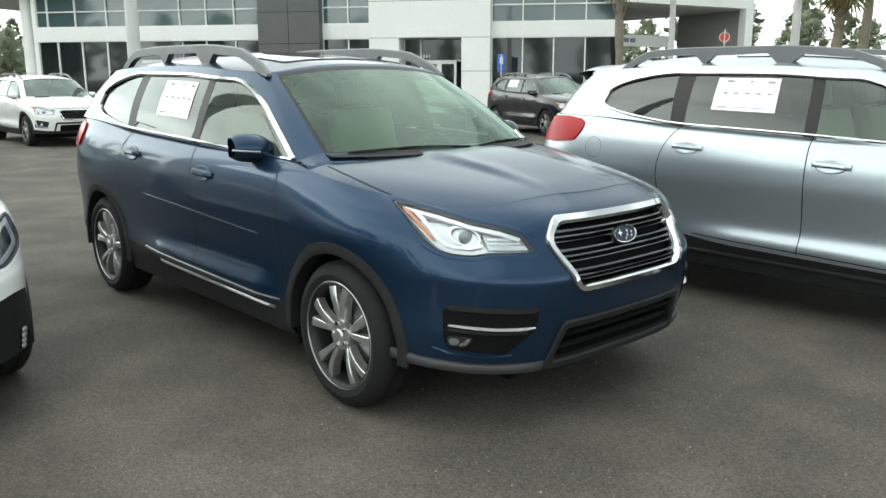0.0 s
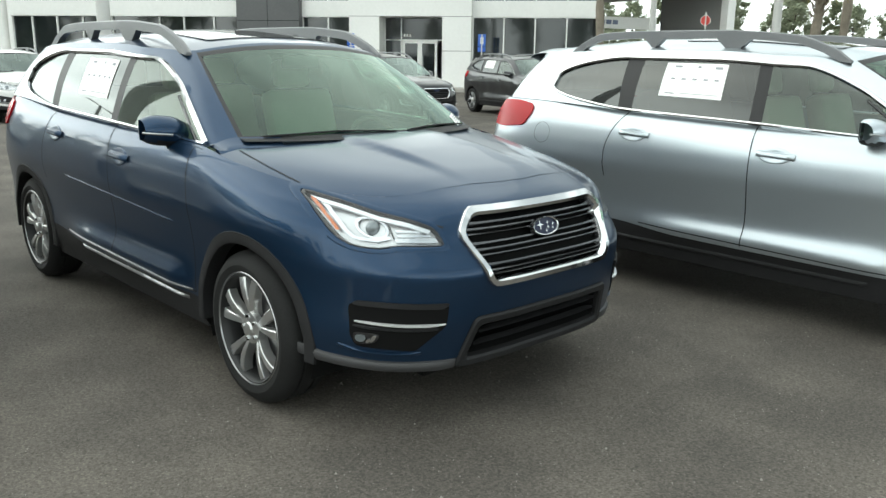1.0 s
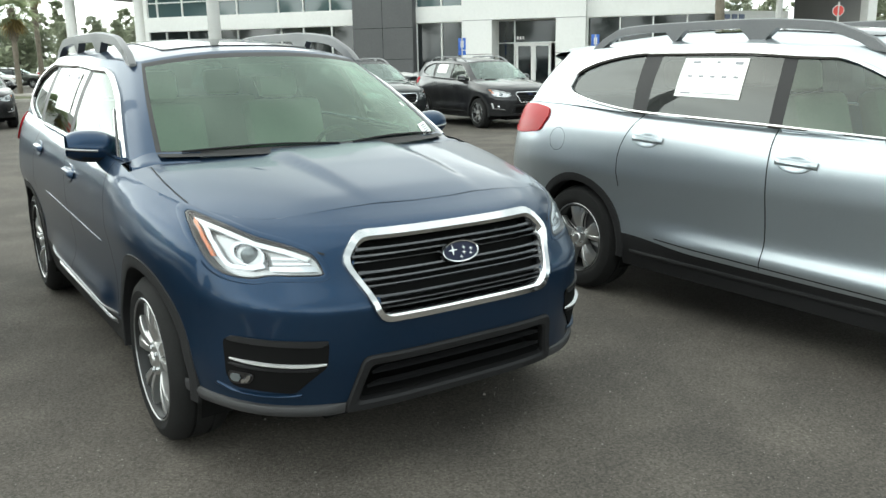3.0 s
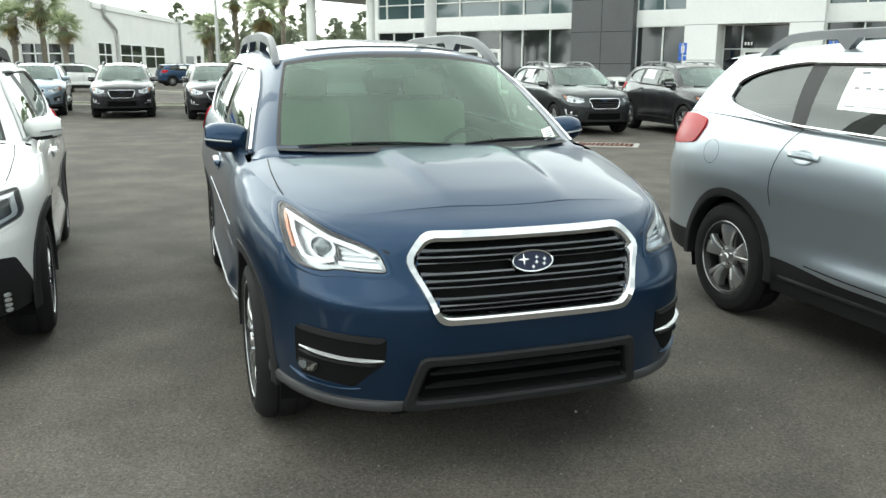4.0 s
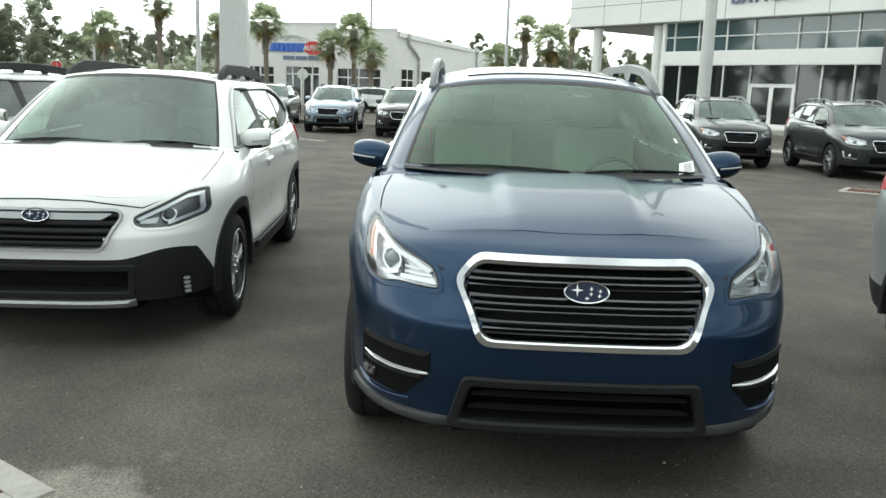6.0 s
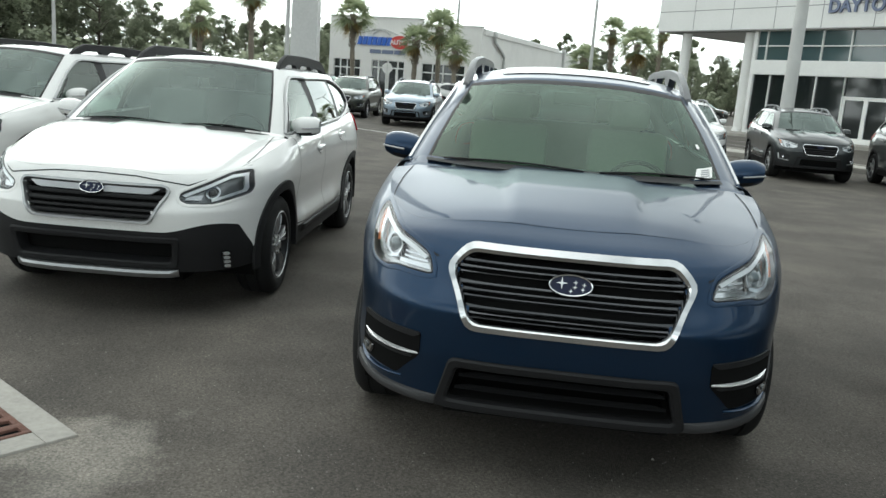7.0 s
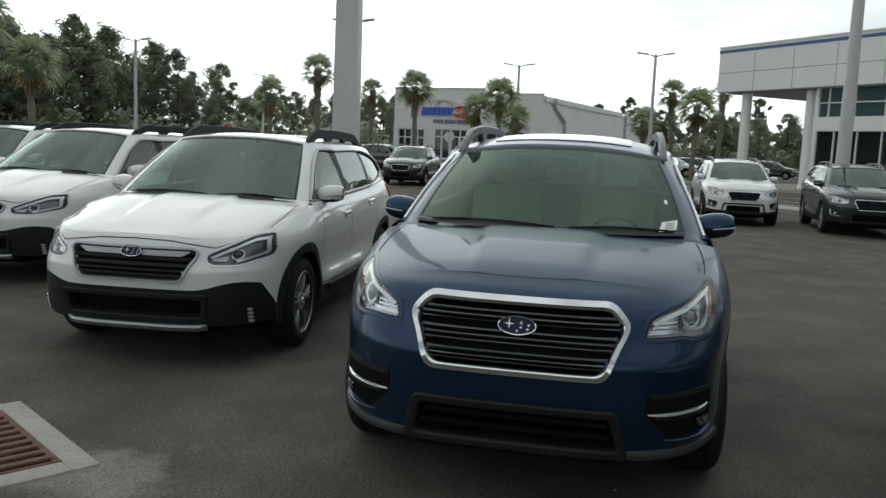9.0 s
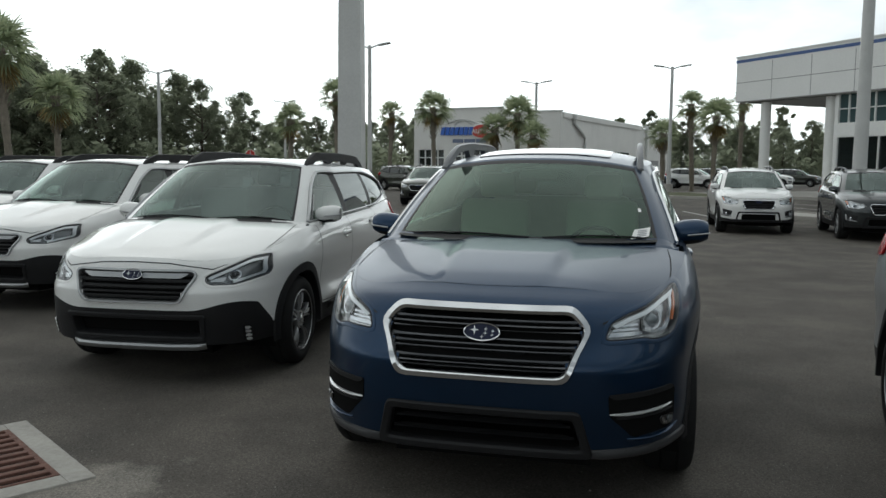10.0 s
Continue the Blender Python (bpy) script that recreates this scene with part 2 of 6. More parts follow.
def lathe(profile, n=32, axis="y"):
    """Turns (radius, along) points round an axis."""
    rows = []
    for r, h in profile:
        ring = []
        for k in range(n):
            a = 2 * math.pi * k / n
            c, s = r * math.cos(a), r * math.sin(a)
            ring.append({"y": (c, h, s), "z": (c, s, h), "x": (h, c, s)}[axis])
        rows.append(ring)
    return grid(rows, True)


def tube(path, radius, n=8, flat=1.0, caps=True):
    """A round bar along points; radius may be a function of the part of the way."""
    path = [Vector(p) for p in path]
    rows = []
    for i, p in enumerate(path):
        d = (path[min(i + 1, len(path) - 1)] - path[max(i - 1, 0)]).normalized()
        up = Vector((0, 0, 1)) if abs(d.z) < 0.9 else Vector((1, 0, 0))
        a = d.cross(up).normalized()
        b = a.cross(d)
        r = radius(i / max(1, len(path) - 1)) if callable(radius) else radius
        rows.append([p + r * (math.cos(t) * a * flat + math.sin(t) * b) for t in (2 * math.pi * k / n for k in range(n))])
    v, f = grid(rows, True)
    if caps:
        f += [tuple(range(n)), tuple(range(len(v) - n, len(v)))[::-1]]
    return v, f


def rounded(poly, r, k=4):
    """A polygon with its corners rounded."""
    out = []
    for i, p in enumerate(poly):
        p, a, b = Vector(p), Vector(poly[i - 1]), Vector(poly[(i + 1) % len(poly)])
        ra, rb = min(r, (a - p).length * 0.45), min(r, (b - p).length * 0.45)
        s, e = p + (a - p).normalized() * ra, p + (b - p).normalized() * rb
        for j in range(k + 1):
            t = j / k
            out.append((1 - t) ** 2 * s + 2 * t * (1 - t) * p + t * t * e)
    return out


def dense(poly, step=0.03, closed=True):
    """More points along the sides of a polygon."""
    out = []
    n = len(poly)
    for i in range(n if closed else n - 1):
        a, b = Vector(poly[i]), Vector(poly[(i + 1) % n])
        k = max(1, round((b - a).length / step))
        out += [a.lerp(b, j / k) for j in range(k)]
    if not closed:
        out.append(Vector(poly[-1]))
    return out


def inset(poly, d):
    """A polygon moved inwards by d along its corners' bisectors."""
    n = len(poly)
    area = sum(poly[i - 1][0] * poly[i][1] - poly[i][0] * poly[i - 1][1] for i in range(n))
    sg = 1 if area > 0 else -1
    out = []
    for i in range(n):
        a, p, b = Vector(poly[i - 1]), Vector(poly[i]), Vector(poly[(i + 1) % n])
        u, w = (p - a).normalized(), (b - p).normalized()
        n1, n2 = Vector((-u.y, u.x)) * sg, Vector((-w.y, w.x)) * sg
        m = n1 + n2
        m = m / max(0.5, m.length_squared / 2)
        out.append(p + m * d)
    return out


def band(poly, i, j, d0, d1):
    """The strip between two insets of an outline, along its corners i to j."""
    a, b = inset([Vector(p) for p in poly], d0), inset([Vector(p) for p in poly], d1)
    n = len(poly)
    ks = [(i + k) % n for k in range((j - i) % n + 1)]
    return [tuple(a[k]) for k in ks] + [tuple(b[k]) for k in ks[::-1]]


def inside(poly, x, y):
    hit = False
    n = len(poly)
    for i in range(n):
        (x0, y0), (x1, y1) = poly[i - 1], poly[i]
        if (y0 > y) != (y1 > y) and x < (x1 - x0) * (y - y0) / (y1 - y0) + x0:
            hit = not hit
    return hit


def conform(poly, to, off=0.004, depth=0.02, step=0.05):
    """A plate of a flat outline laid on a surface: to(a, b, off) gives the place. Its rim goes depth below."""
    bm = bmesh.new()
    pts = dense(poly, step)
    bm.faces.new([bm.verts.new((p[0], p[1], 0)) for p in pts])
    lo, hi = [min(p[k] for p in pts) for k in (0, 1)], [max(p[k] for p in pts) for k in (0, 1)]
    for k in (0, 1):
        c = lo[k] + step
        while c < hi[k] - 0.2 * step:
            bmesh.ops.bisect_plane(bm, geom=bm.verts[:] + bm.edges[:] + bm.faces[:], dist=1e-5,
                                   plane_co=(c if k == 0 else 0, c if k else 0, 0), plane_no=(1 - k, k, 0))
            c += step
    bm.verts.ensure_lookup_table()
    bm.verts.index_update()
    flat = [(p.co.x, p.co.y) for p in bm.verts]
    faces = [[p.index for p in f.verts] for f in bm.faces]
    rim = [(e.verts[0].index, e.verts[1].index) for e in bm.edges if e.is_boundary]
    bm.free()
    v = [to(a, b, off) for a, b in flat]
    n = len(v)
    if depth > 0:
        v += [to(a, b, off - depth) for a, b in flat]
        faces += [(a, b, b + n, a + n) for a, b in rim]
        used = sorted({i for f in faces for i in f})
        at = {i: j for j, i in enumerate(used)}
        v, faces = [v[i] for i in used], [[at[i] for i in f] for f in faces]
    return v, faces


def surround(outer, inner, to, height=0.012, depth=0.02, step=0.03):
    """A raised frame between two outlines of as many corners, laid on a surface."""
    n = len(outer)
    a, b = [], []
    for i in range(n):
        p, q, r, s = Vector(outer[i]), Vector(outer[(i + 1) % n]), Vector(inner[i]), Vector(inner[(i + 1) % n])
        k = max(1, round((q - p).length / step))
        for j in range(k):
            a.append(p.lerp(q, j / k))
            b.append(r.lerp(s, j / k))
    rows = []
    for u, h in ((0, -0.012), (0.04, height * 0.5), (0.2, height), (0.75, height * 0.9), (0.96, height * 0.3), (1.0, -depth)):
        rows.append([to(*p.lerp(q, u), h) for p, q in zip(a, b)])
    return grid(rows, True)


def strip(path, to, width=0.005, off=0.0015, step=0.03):
    """A narrow band along a flat path on a surface."""
    pts = dense(path, step, closed=False)
    rows = []
    for i, p in enumerate(pts):
        d = (pts[min(i + 1, len(pts) - 1)] - pts[max(i - 1, 0)]).normalized()
        s = Vector((-d.y, d.x)) * width / 2
        rows.append([to(*(p + s), off), to(*(p - s), off)])
    return grid(rows)


def bead(path, to, width=0.02, height=0.012, step=0.03):
    """A rounded moulding along a flat path on a surface."""
    pts = dense(path, step, closed=False)
    rows = []
    for i, p in enumerate(pts):
        d = (pts[min(i + 1, len(pts) - 1)] - pts[max(i - 1, 0)]).normalized()
        s = Vector((-d.y, d.x)) * width / 2
        taper = min(1.0, 0.25 + min(i, len(pts) - 1 - i) * 0.5)
        rows.append([to(*(p + s * k), h * taper) for k, h in ((1, -0.004), (0.85, height * 0.6), (0.4, height), (-0.4, height), (-0.85, height * 0.6), (-1, -0.004))])
    return grid(rows)


# ---- cars ----
class Shell:
    """The outer surface of a car body: x forward, y to its left, z up, the middle between the axles on the ground."""

    def __init__(self, s):
        self.gaps_front = s["gaps_front"]
        self.nose_x, self.x0, self.x1, self.nr, self.axle = s["nose_x"], s["x0"], s["x1"], s["nr"], s["axle"]
        self.wheel_r, self.arch, self.arch_end, self.track, self.cowl = s["wheel_r"], s["arch"], s["arch_end"], s["track"], s["cowl"]
        self.roll, self.ridge_h, self.xf, self.xr, self.w = s["roll"], s["ridge_h"], s["xf"], s["xr"], s["w"]
        self.nf, self.top, self.crown, self.ridge, self.bottom = s["nf"], s["top"], s["crown"], s["ridge"], s["bottom"]
        self.clad, self.clad_front, self.clad_x, self.doors, self.holes = s["clad"], s["clad_front"], s["clad_x"], s["doors"], s["holes"]
        self.belt, self.roofline, self.bays, self.spine, self.mid = s["belt"], s["roofline"], s["bays"], s["spine"], s["mid"]
        self.bulge, self.mirror, self.seat_x, self.seat_mat, self.flare_w = s["bulge"], s["mirror"], s["seat_x"], s["seat_mat"], s["flare_w"]
        self.flare_h, self.flare_plastic, self.grille, self.grille_w, self.grille_mat = s["flare_h"], s["flare_plastic"], s["grille"], s["grille_w"], s["grille_mat"]
        self.grille_bars, self.grille_lines, self.recesses, self.frames, self.plates = s["grille_bars"], s["grille_lines"], s["recesses"], s["frames"], s["plates"]
        self.beads_front, self.beads_side, self.badge, self.badge_off, self.lamp = s["beads_front"], s["beads_side"], s["badge"], s["badge_off"], s["lamp"]
        self.lamp_dark, self.projector, self.projector_r, self.lamp_bits, self.fog = s["lamp_dark"], s["projector"], s["projector_r"], s["lamp_bits"], s["fog"]
        self.fog_off, self.handle_z, self.dlo, self.dlo_mat, self.tail_lamp = s["fog_off"], s["handle_z"], s["dlo"], s["dlo_mat"], s["tail_lamp"]
        self.rail, self.rail_mat, self.sunroof = s["rail"], s["rail_mat"], s["sunroof"]

    def hood_z(self, x, y):
        yb = max(0.3, self.width(x, self.top(x)) * self.taper(x, self.top(x)))
        r = min(1.0, abs(y) / yb)
        z = self.crown(x) - (self.crown(x) - self.top(x)) * r ** 3.2
        e = self.ridge(x)
        k = min(1.0, max(0.0, (e + 0.03 - abs(y)) / 0.06))
        fade = min(1.0, max(0.0, (self.nose_x - 0.24 - x) / 0.45)) * min(1.0, max(0.0, (x - self.cowl + 0.2) / 0.3))
        return z + self.ridge_h * (k * k * (3 - 2 * k)) * fade

    def width(self, x, z):
        d = max(0.0, self.top(x) - z)
        return self.w(z) - self.roll * math.exp(-d / 0.045)

    def taper(self, x, z):
        n = self.nf(z)
        u = (x - self.x0) / (self.xf(z) - self.x0)
        if u > 0:
            return (1 - min(1.0, u) ** n) ** (1 / n)
        u = (self.x1 - x) / (self.x1 - self.xr(z))
        return (1 - min(1.0, u) ** self.nr) ** (1 / self.nr) if u > 0 else 1.0

    def half(self, x, z):
        swell = sum(math.exp(-((x - a) / 0.42) ** 2) for a in (self.axle, -self.axle)) * math.exp(-((z - 0.84) / 0.10) ** 2)
        a, b = min(1.0, max(0.0, (x + 0.92) / 0.55)), min(1.0, max(0.0, (0.98 - x) / 0.25))
        sill = 0.034 * a * a * (3 - 2 * a) * b * b * (3 - 2 * b) * math.exp(-((z - 0.455) / 0.07) ** 2)
        return self.width(x, z) * self.taper(x, z) + 0.012 * swell + sill

    def nose(self, y, z):
        n, x = self.nf(z), self.xf(z)
        for _ in range(2):
            r = min(0.995, abs(y) / self.width(x, z))
            x = self.x0 + (self.xf(z) - self.x0) * (1 - r ** n) ** (1 / n)
        return x

    def tail(self, y, z):
        r = min(0.995, abs(y) / self.width(self.x1, z))
        return self.x1 - (self.x1 - self.xr(z)) * (1 - r ** self.nr) ** (1 / self.nr)

    def front(self, y, z, off=0.0):
        e = 0.01
        dy = (self.nose(y + e, z) - self.nose(y - e, z)) / (2 * e)
        dz = (self.nose(y, z + e) - self.nose(y, z - e)) / (2 * e)
        return Vector((self.nose(y, z), y, z)) + Vector((1, -dy, -dz)).normalized() * off

    def side(self, x, z, sg, off=0.0):
        e = 0.01
        dx = (self.half(x + e, z) - self.half(x - e, z)) / (2 * e)
        dz = (self.half(x, z + e) - self.half(x, z - e)) / (2 * e)
        p = Vector((x, self.half(x, z), z)) + Vector((-dx, 1, -dz)).normalized() * off
        return Vector((p.x, sg * p.y, p.z))

    def on_left(self, x, z, off=0.0):
        return self.side(x, z, 1, off)

    def on_right(self, x, z, off=0.0):
        return self.side(x, z, -1, off)

    def roof_z(self, x, y):
        return self.spine(x) - 0.075 * (abs(y) / 0.66) ** 2.6

    def on_roof(self, x, y, off=0.0):
        return Vector((x, y, self.roof_z(x, y) + off))

    def pane_t(self, f, t):
        """Draws the panes' upper and lower edges together towards the rear tip and the front corner."""
        u = f - 7 if f < 8 else max(0.0, 1 - (f - 8) * 2)
        u = min(1.0, max(0.0, u)) * 0.97
        u = 1 - (1 - u * u) ** 0.5
        g = max(0.0, 1 - abs(f - 3) / 0.45) if f < 4 else 0.0
        lo, hi = 0.03 + 0.36 * u, 0.87 - 0.46 * u - 0.30 * g ** 2.4
        if t <= 0.03:
            return t * lo / 0.03
        if t >= 0.87:
            return hi + (t - 0.87) / 0.13 * (1 - hi)
        return lo + (t - 0.03) / 0.84 * (hi - lo)

    def cabin(self, f, t, sg, off=0.0):
        """Glasshouse surface: f along the stations, t from belt to roof."""
        k = min(int(f), len(self.belt) - 2)
        p = []
        for line in (self.belt_c, self.roof_c):
            p.append(Vector([c(f) for c in line]))
        b, r = p
        r.z = self.roof_z(r.x, r.y)
        q = b.lerp(r, t)
        out = Vector((q.x - self.mid, q.y * 1.6, 0.25)).normalized()
        q += out * (self.bulge * math.sin(math.pi * t) + off)
        return Vector((q.x, sg * q.y, q.z))


def shell_of(s):
    sh = Shell(s)
    sh.belt_c = [curve(*((i, p[k]) for i, p in enumerate(sh.belt))) for k in range(3)]
    sh.roof_c = [curve(*((i, p[k]) for i, p in enumerate(sh.roofline))) for k in range(2)] + [lambda f: 0.0]
    return sh


def split_faces(verts, faces, tags):
    """The (verts, faces) pair of each tag."""
    out = {}
    seen = {}
    same = [seen.setdefault(tuple(round(c, 4) for c in p), i) for i, p in enumerate(verts)]
    faces = [[same[i] for i in f] for f in faces]
    for tag in sorted(set(tags)):
        fs = [f for f, g in zip(faces, tags) if g == tag]
        used = sorted({i for f in fs for i in f})
        at = {i: j for j, i in enumerate(used)}
        out[tag] = [verts[i] for i in used], [[at[i] for i in f] for f in fs]
    return out


def mirrored(poly):
    return [(-a, b) for a, b in poly]


def body_panels(sh, fine):
    """The sheet metal below the belt, split into panels, with the openings left out."""
    nt, nb, nr = int(64 * fine), int(10 * fine) + 2, int(32 * fine)
    half = []
    turns = {round(0.5 * math.pi * k / (nt * 0.6), 4) for k in range(int(nt * 0.6))} | {round(math.acos((1 - k / nt) ** 2.0), 4) for k in range(nt)}
    half += [("f", a) for a in sorted(turns)] + [("f", 0.5 * math.pi)]
    marks = sorted({round(x, 3) for x in sh.doors} | {sh.x1}, reverse=True)
    x = sh.x0
    for m in marks:
        k = max(1, round((x - m) / (0.024 / fine)))
        half += [("s", x + (m - x) * (j + 1) / k) for j in range(k)]
        x = m
    nk = int(34 * fine)
    turns = {round(0.5 * math.pi * k / (nk * 0.6), 4) for k in range(1, int(nk * 0.6))} | {round(math.asin((k / nk) ** 1.6), 4) for k in range(1, nk)}
    half += [("r", a) for a in sorted(turns)] + [("r", 0.5 * math.pi)]

    def column(c, sg):
        kind, a = c
        pts = []

        def place(z):
            if kind == "f":
                n = sh.nf(z)
                px = sh.x0 + (sh.xf(z) - sh.x0) * max(0.0, math.cos(a)) ** (2 / n)
                return px, max(sh.width(px, z) * math.sin(a) ** (2 / n), sh.half(px, z) if px < sh.axle + 0.5 else 0.0)
            if kind == "s":
                return a, sh.half(a, z)
            px = sh.x1 - (sh.x1 - sh.xr(z)) * math.sin(a) ** (2 / sh.nr)
            return px, max(sh.width(px, z) * max(0.0, math.cos(a)) ** (2 / sh.nr), sh.half(px, z) if px > -sh.axle - 0.5 else 0.0)
        px, py = place(1.0)
        zt = sh.hood_z(px, py) if px > sh.cowl and kind != "r" else sh.top(px)
        for _ in range(16):
            px, py = place(zt)
            zt = 0.5 * (zt + (sh.hood_z(px, py) if px > sh.cowl and kind != "r" else sh.top(px)))
        px, py = place(0.5)
        zb = sh.bottom(px)
        zc = sh.clad_front(py) if kind == "f" and px > sh.clad_x else sh.clad(px)
        levels = [zb + (zc - zb) * j / nb for j in range(nb)] + [zc + (zt - zc) * (1 - (1 - j / nr) ** 1.25) for j in range(nr + 1)]
        for z in levels:
            px, py = place(z)
            pts.append((px, sg * py, z))
        return pts
    cols = [column(c, -1) for c in half[:0:-1]] + [column(c, 1) for c in half]
    v, f = grid(cols)
    rows = len(cols[0])
    keep, tags = [], []
    d = sh.doors
    for q in f:
        c = Vector([sum(v[i][k] for i in q) / 4 for k in range(3)])
        j = min(i % rows for i in q)
        if any((c.x - wx) ** 2 + (c.z - sh.wheel_r) ** 2 < (sh.arch + 0.02) ** 2 for wx in (sh.axle, -sh.axle)) and abs(c.y) > 0.5:
            continue
        if c.x > sh.clad_x - 0.3 and any(inside(p, abs(c.y), c.z) for p in sh.holes):
            continue
        side = "left" if c.y > 0 else "right"
        if j < nb:
            tag = "lower_cladding"
        elif d[1] < c.x < d[0] and abs(c.y) > 0.5:
            tag = "front_door|" + side
        elif d[2] < c.x < d[1] and abs(c.y) > 0.5:
            tag = "rear_door|" + side
        else:
            tag = "front_body" if c.x > 0 else "rear_body"
        keep.append(q)
        tags.append(tag)
    return split_faces(v, keep, tags)


def hood_panel(sh, fine):
    nt, nq = int(56 * fine), int(26 * fine)
    rim = []
    for k in range(-nt, nt + 1):
        a = 0.5 * math.pi * abs(k) / nt
        z = 1.0
        for _ in range(16):
            n = sh.nf(z)
            px = sh.x0 + (sh.xf(z) - sh.x0) * max(0.0, math.cos(a)) ** (2 / n)
            py = sh.width(px, z) * math.sin(a) ** (2 / n)
            z = 0.5 * (z + sh.hood_z(px, py))
        if px > sh.cowl - 0.14:
            rim.append((px, py if k > 0 else -py))
    rows = []
    for j in range(nq + 1):
        r = 1 - (1 - j / nq) ** 1.5
        row = []
        for px, py in rim:
            x, y = sh.cowl - 0.14 + (px - sh.cowl + 0.14) * r, py * r
            row.append((x, y, sh.hood_z(x, y)))
        rows.append(row)
    rows[0] = [(sh.cowl - 0.14, py * 0.02, sh.hood_z(sh.cowl, 0)) for px, py in rim]
    return grid(rows)


def cabin_panels(sh, fine):
    """Glasshouse: pillars and header in body colour, panes of glass, roof."""
    fs, kinds = [], []
    for i, (kind, n) in enumerate(sh.bays):
        n = max(1, round(n * fine))
        for j in range(n):
            fs.append(i + j / n)
            kinds.append(kind)
    fs.append(len(sh.bays))
    ts = [0, 0.03, 0.07] + [0.07 + 0.8 * k / (8 if fine > 0.7 else 5) for k in range(1, (8 if fine > 0.7 else 5) + 1)] + [0.92, 0.97, 1.0]
    v, f, tags = [], [], []
    for sg in (-1, 1):
        base = len(v)
        for a in fs:
            v += [sh.cabin(a, sh.pane_t(a, t), sg) for t in ts]
        n = len(ts)
        for i in range(len(fs) - 1):
            for j in range(n - 1):
                a = base + i * n + j
                q = (a, a + 1, a + n + 1, a + n)
                f.append(q if sg < 0 else q[::-1])
                t = (ts[j] + ts[j + 1]) / 2
                k = kinds[i]
                side = "left" if sg > 0 else "right"
                if k == "wind":
                    edge = t < 0.03 or t > 0.92 or fs[i] > 1.89
                    tags.append("roof_header" if t > 0.97 else "windshield_border" if edge else "windshield")
                elif k == "back":
                    tags.append("rear_window" if 0.07 < t < 0.9 else "tailgate_frame")
                elif k in ("glass1", "glass2", "glass3"):
                    tags.append({"glass1": "front_door_window|", "glass2": "rear_door_window|", "glass3": "quarter_window|"}[k] + side if 0.03 < t < 0.87 else "pillar_frame")
                elif k == "post":
                    tags.append(("black_post|" + side + str(i) if t < 0.87 else "pillar_frame"))
                else:
                    tags.append("pillar_frame")
    out = split_faces(v, f, tags)
    loop = [sh.cabin(a, 1.0, 1) for a in fs]
    loop = [Vector((p.x, -p.y, p.z)) for p in loop[:0:-1]] + loop
    c = Vector((sh.mid, 0, 0))
    rows = []
    nq = int(14 * fine) + 3
    for j in range(nq + 1):
        r = max(0.02, 1 - (1 - j / nq) ** 1.4)
        rows.append([Vector((c.x + (p.x - c.x) * r, p.y * r, sh.roof_z(c.x + (p.x - c.x) * r, p.y * r))) for p in loop])
    out["roof"] = grid(rows)
    return out


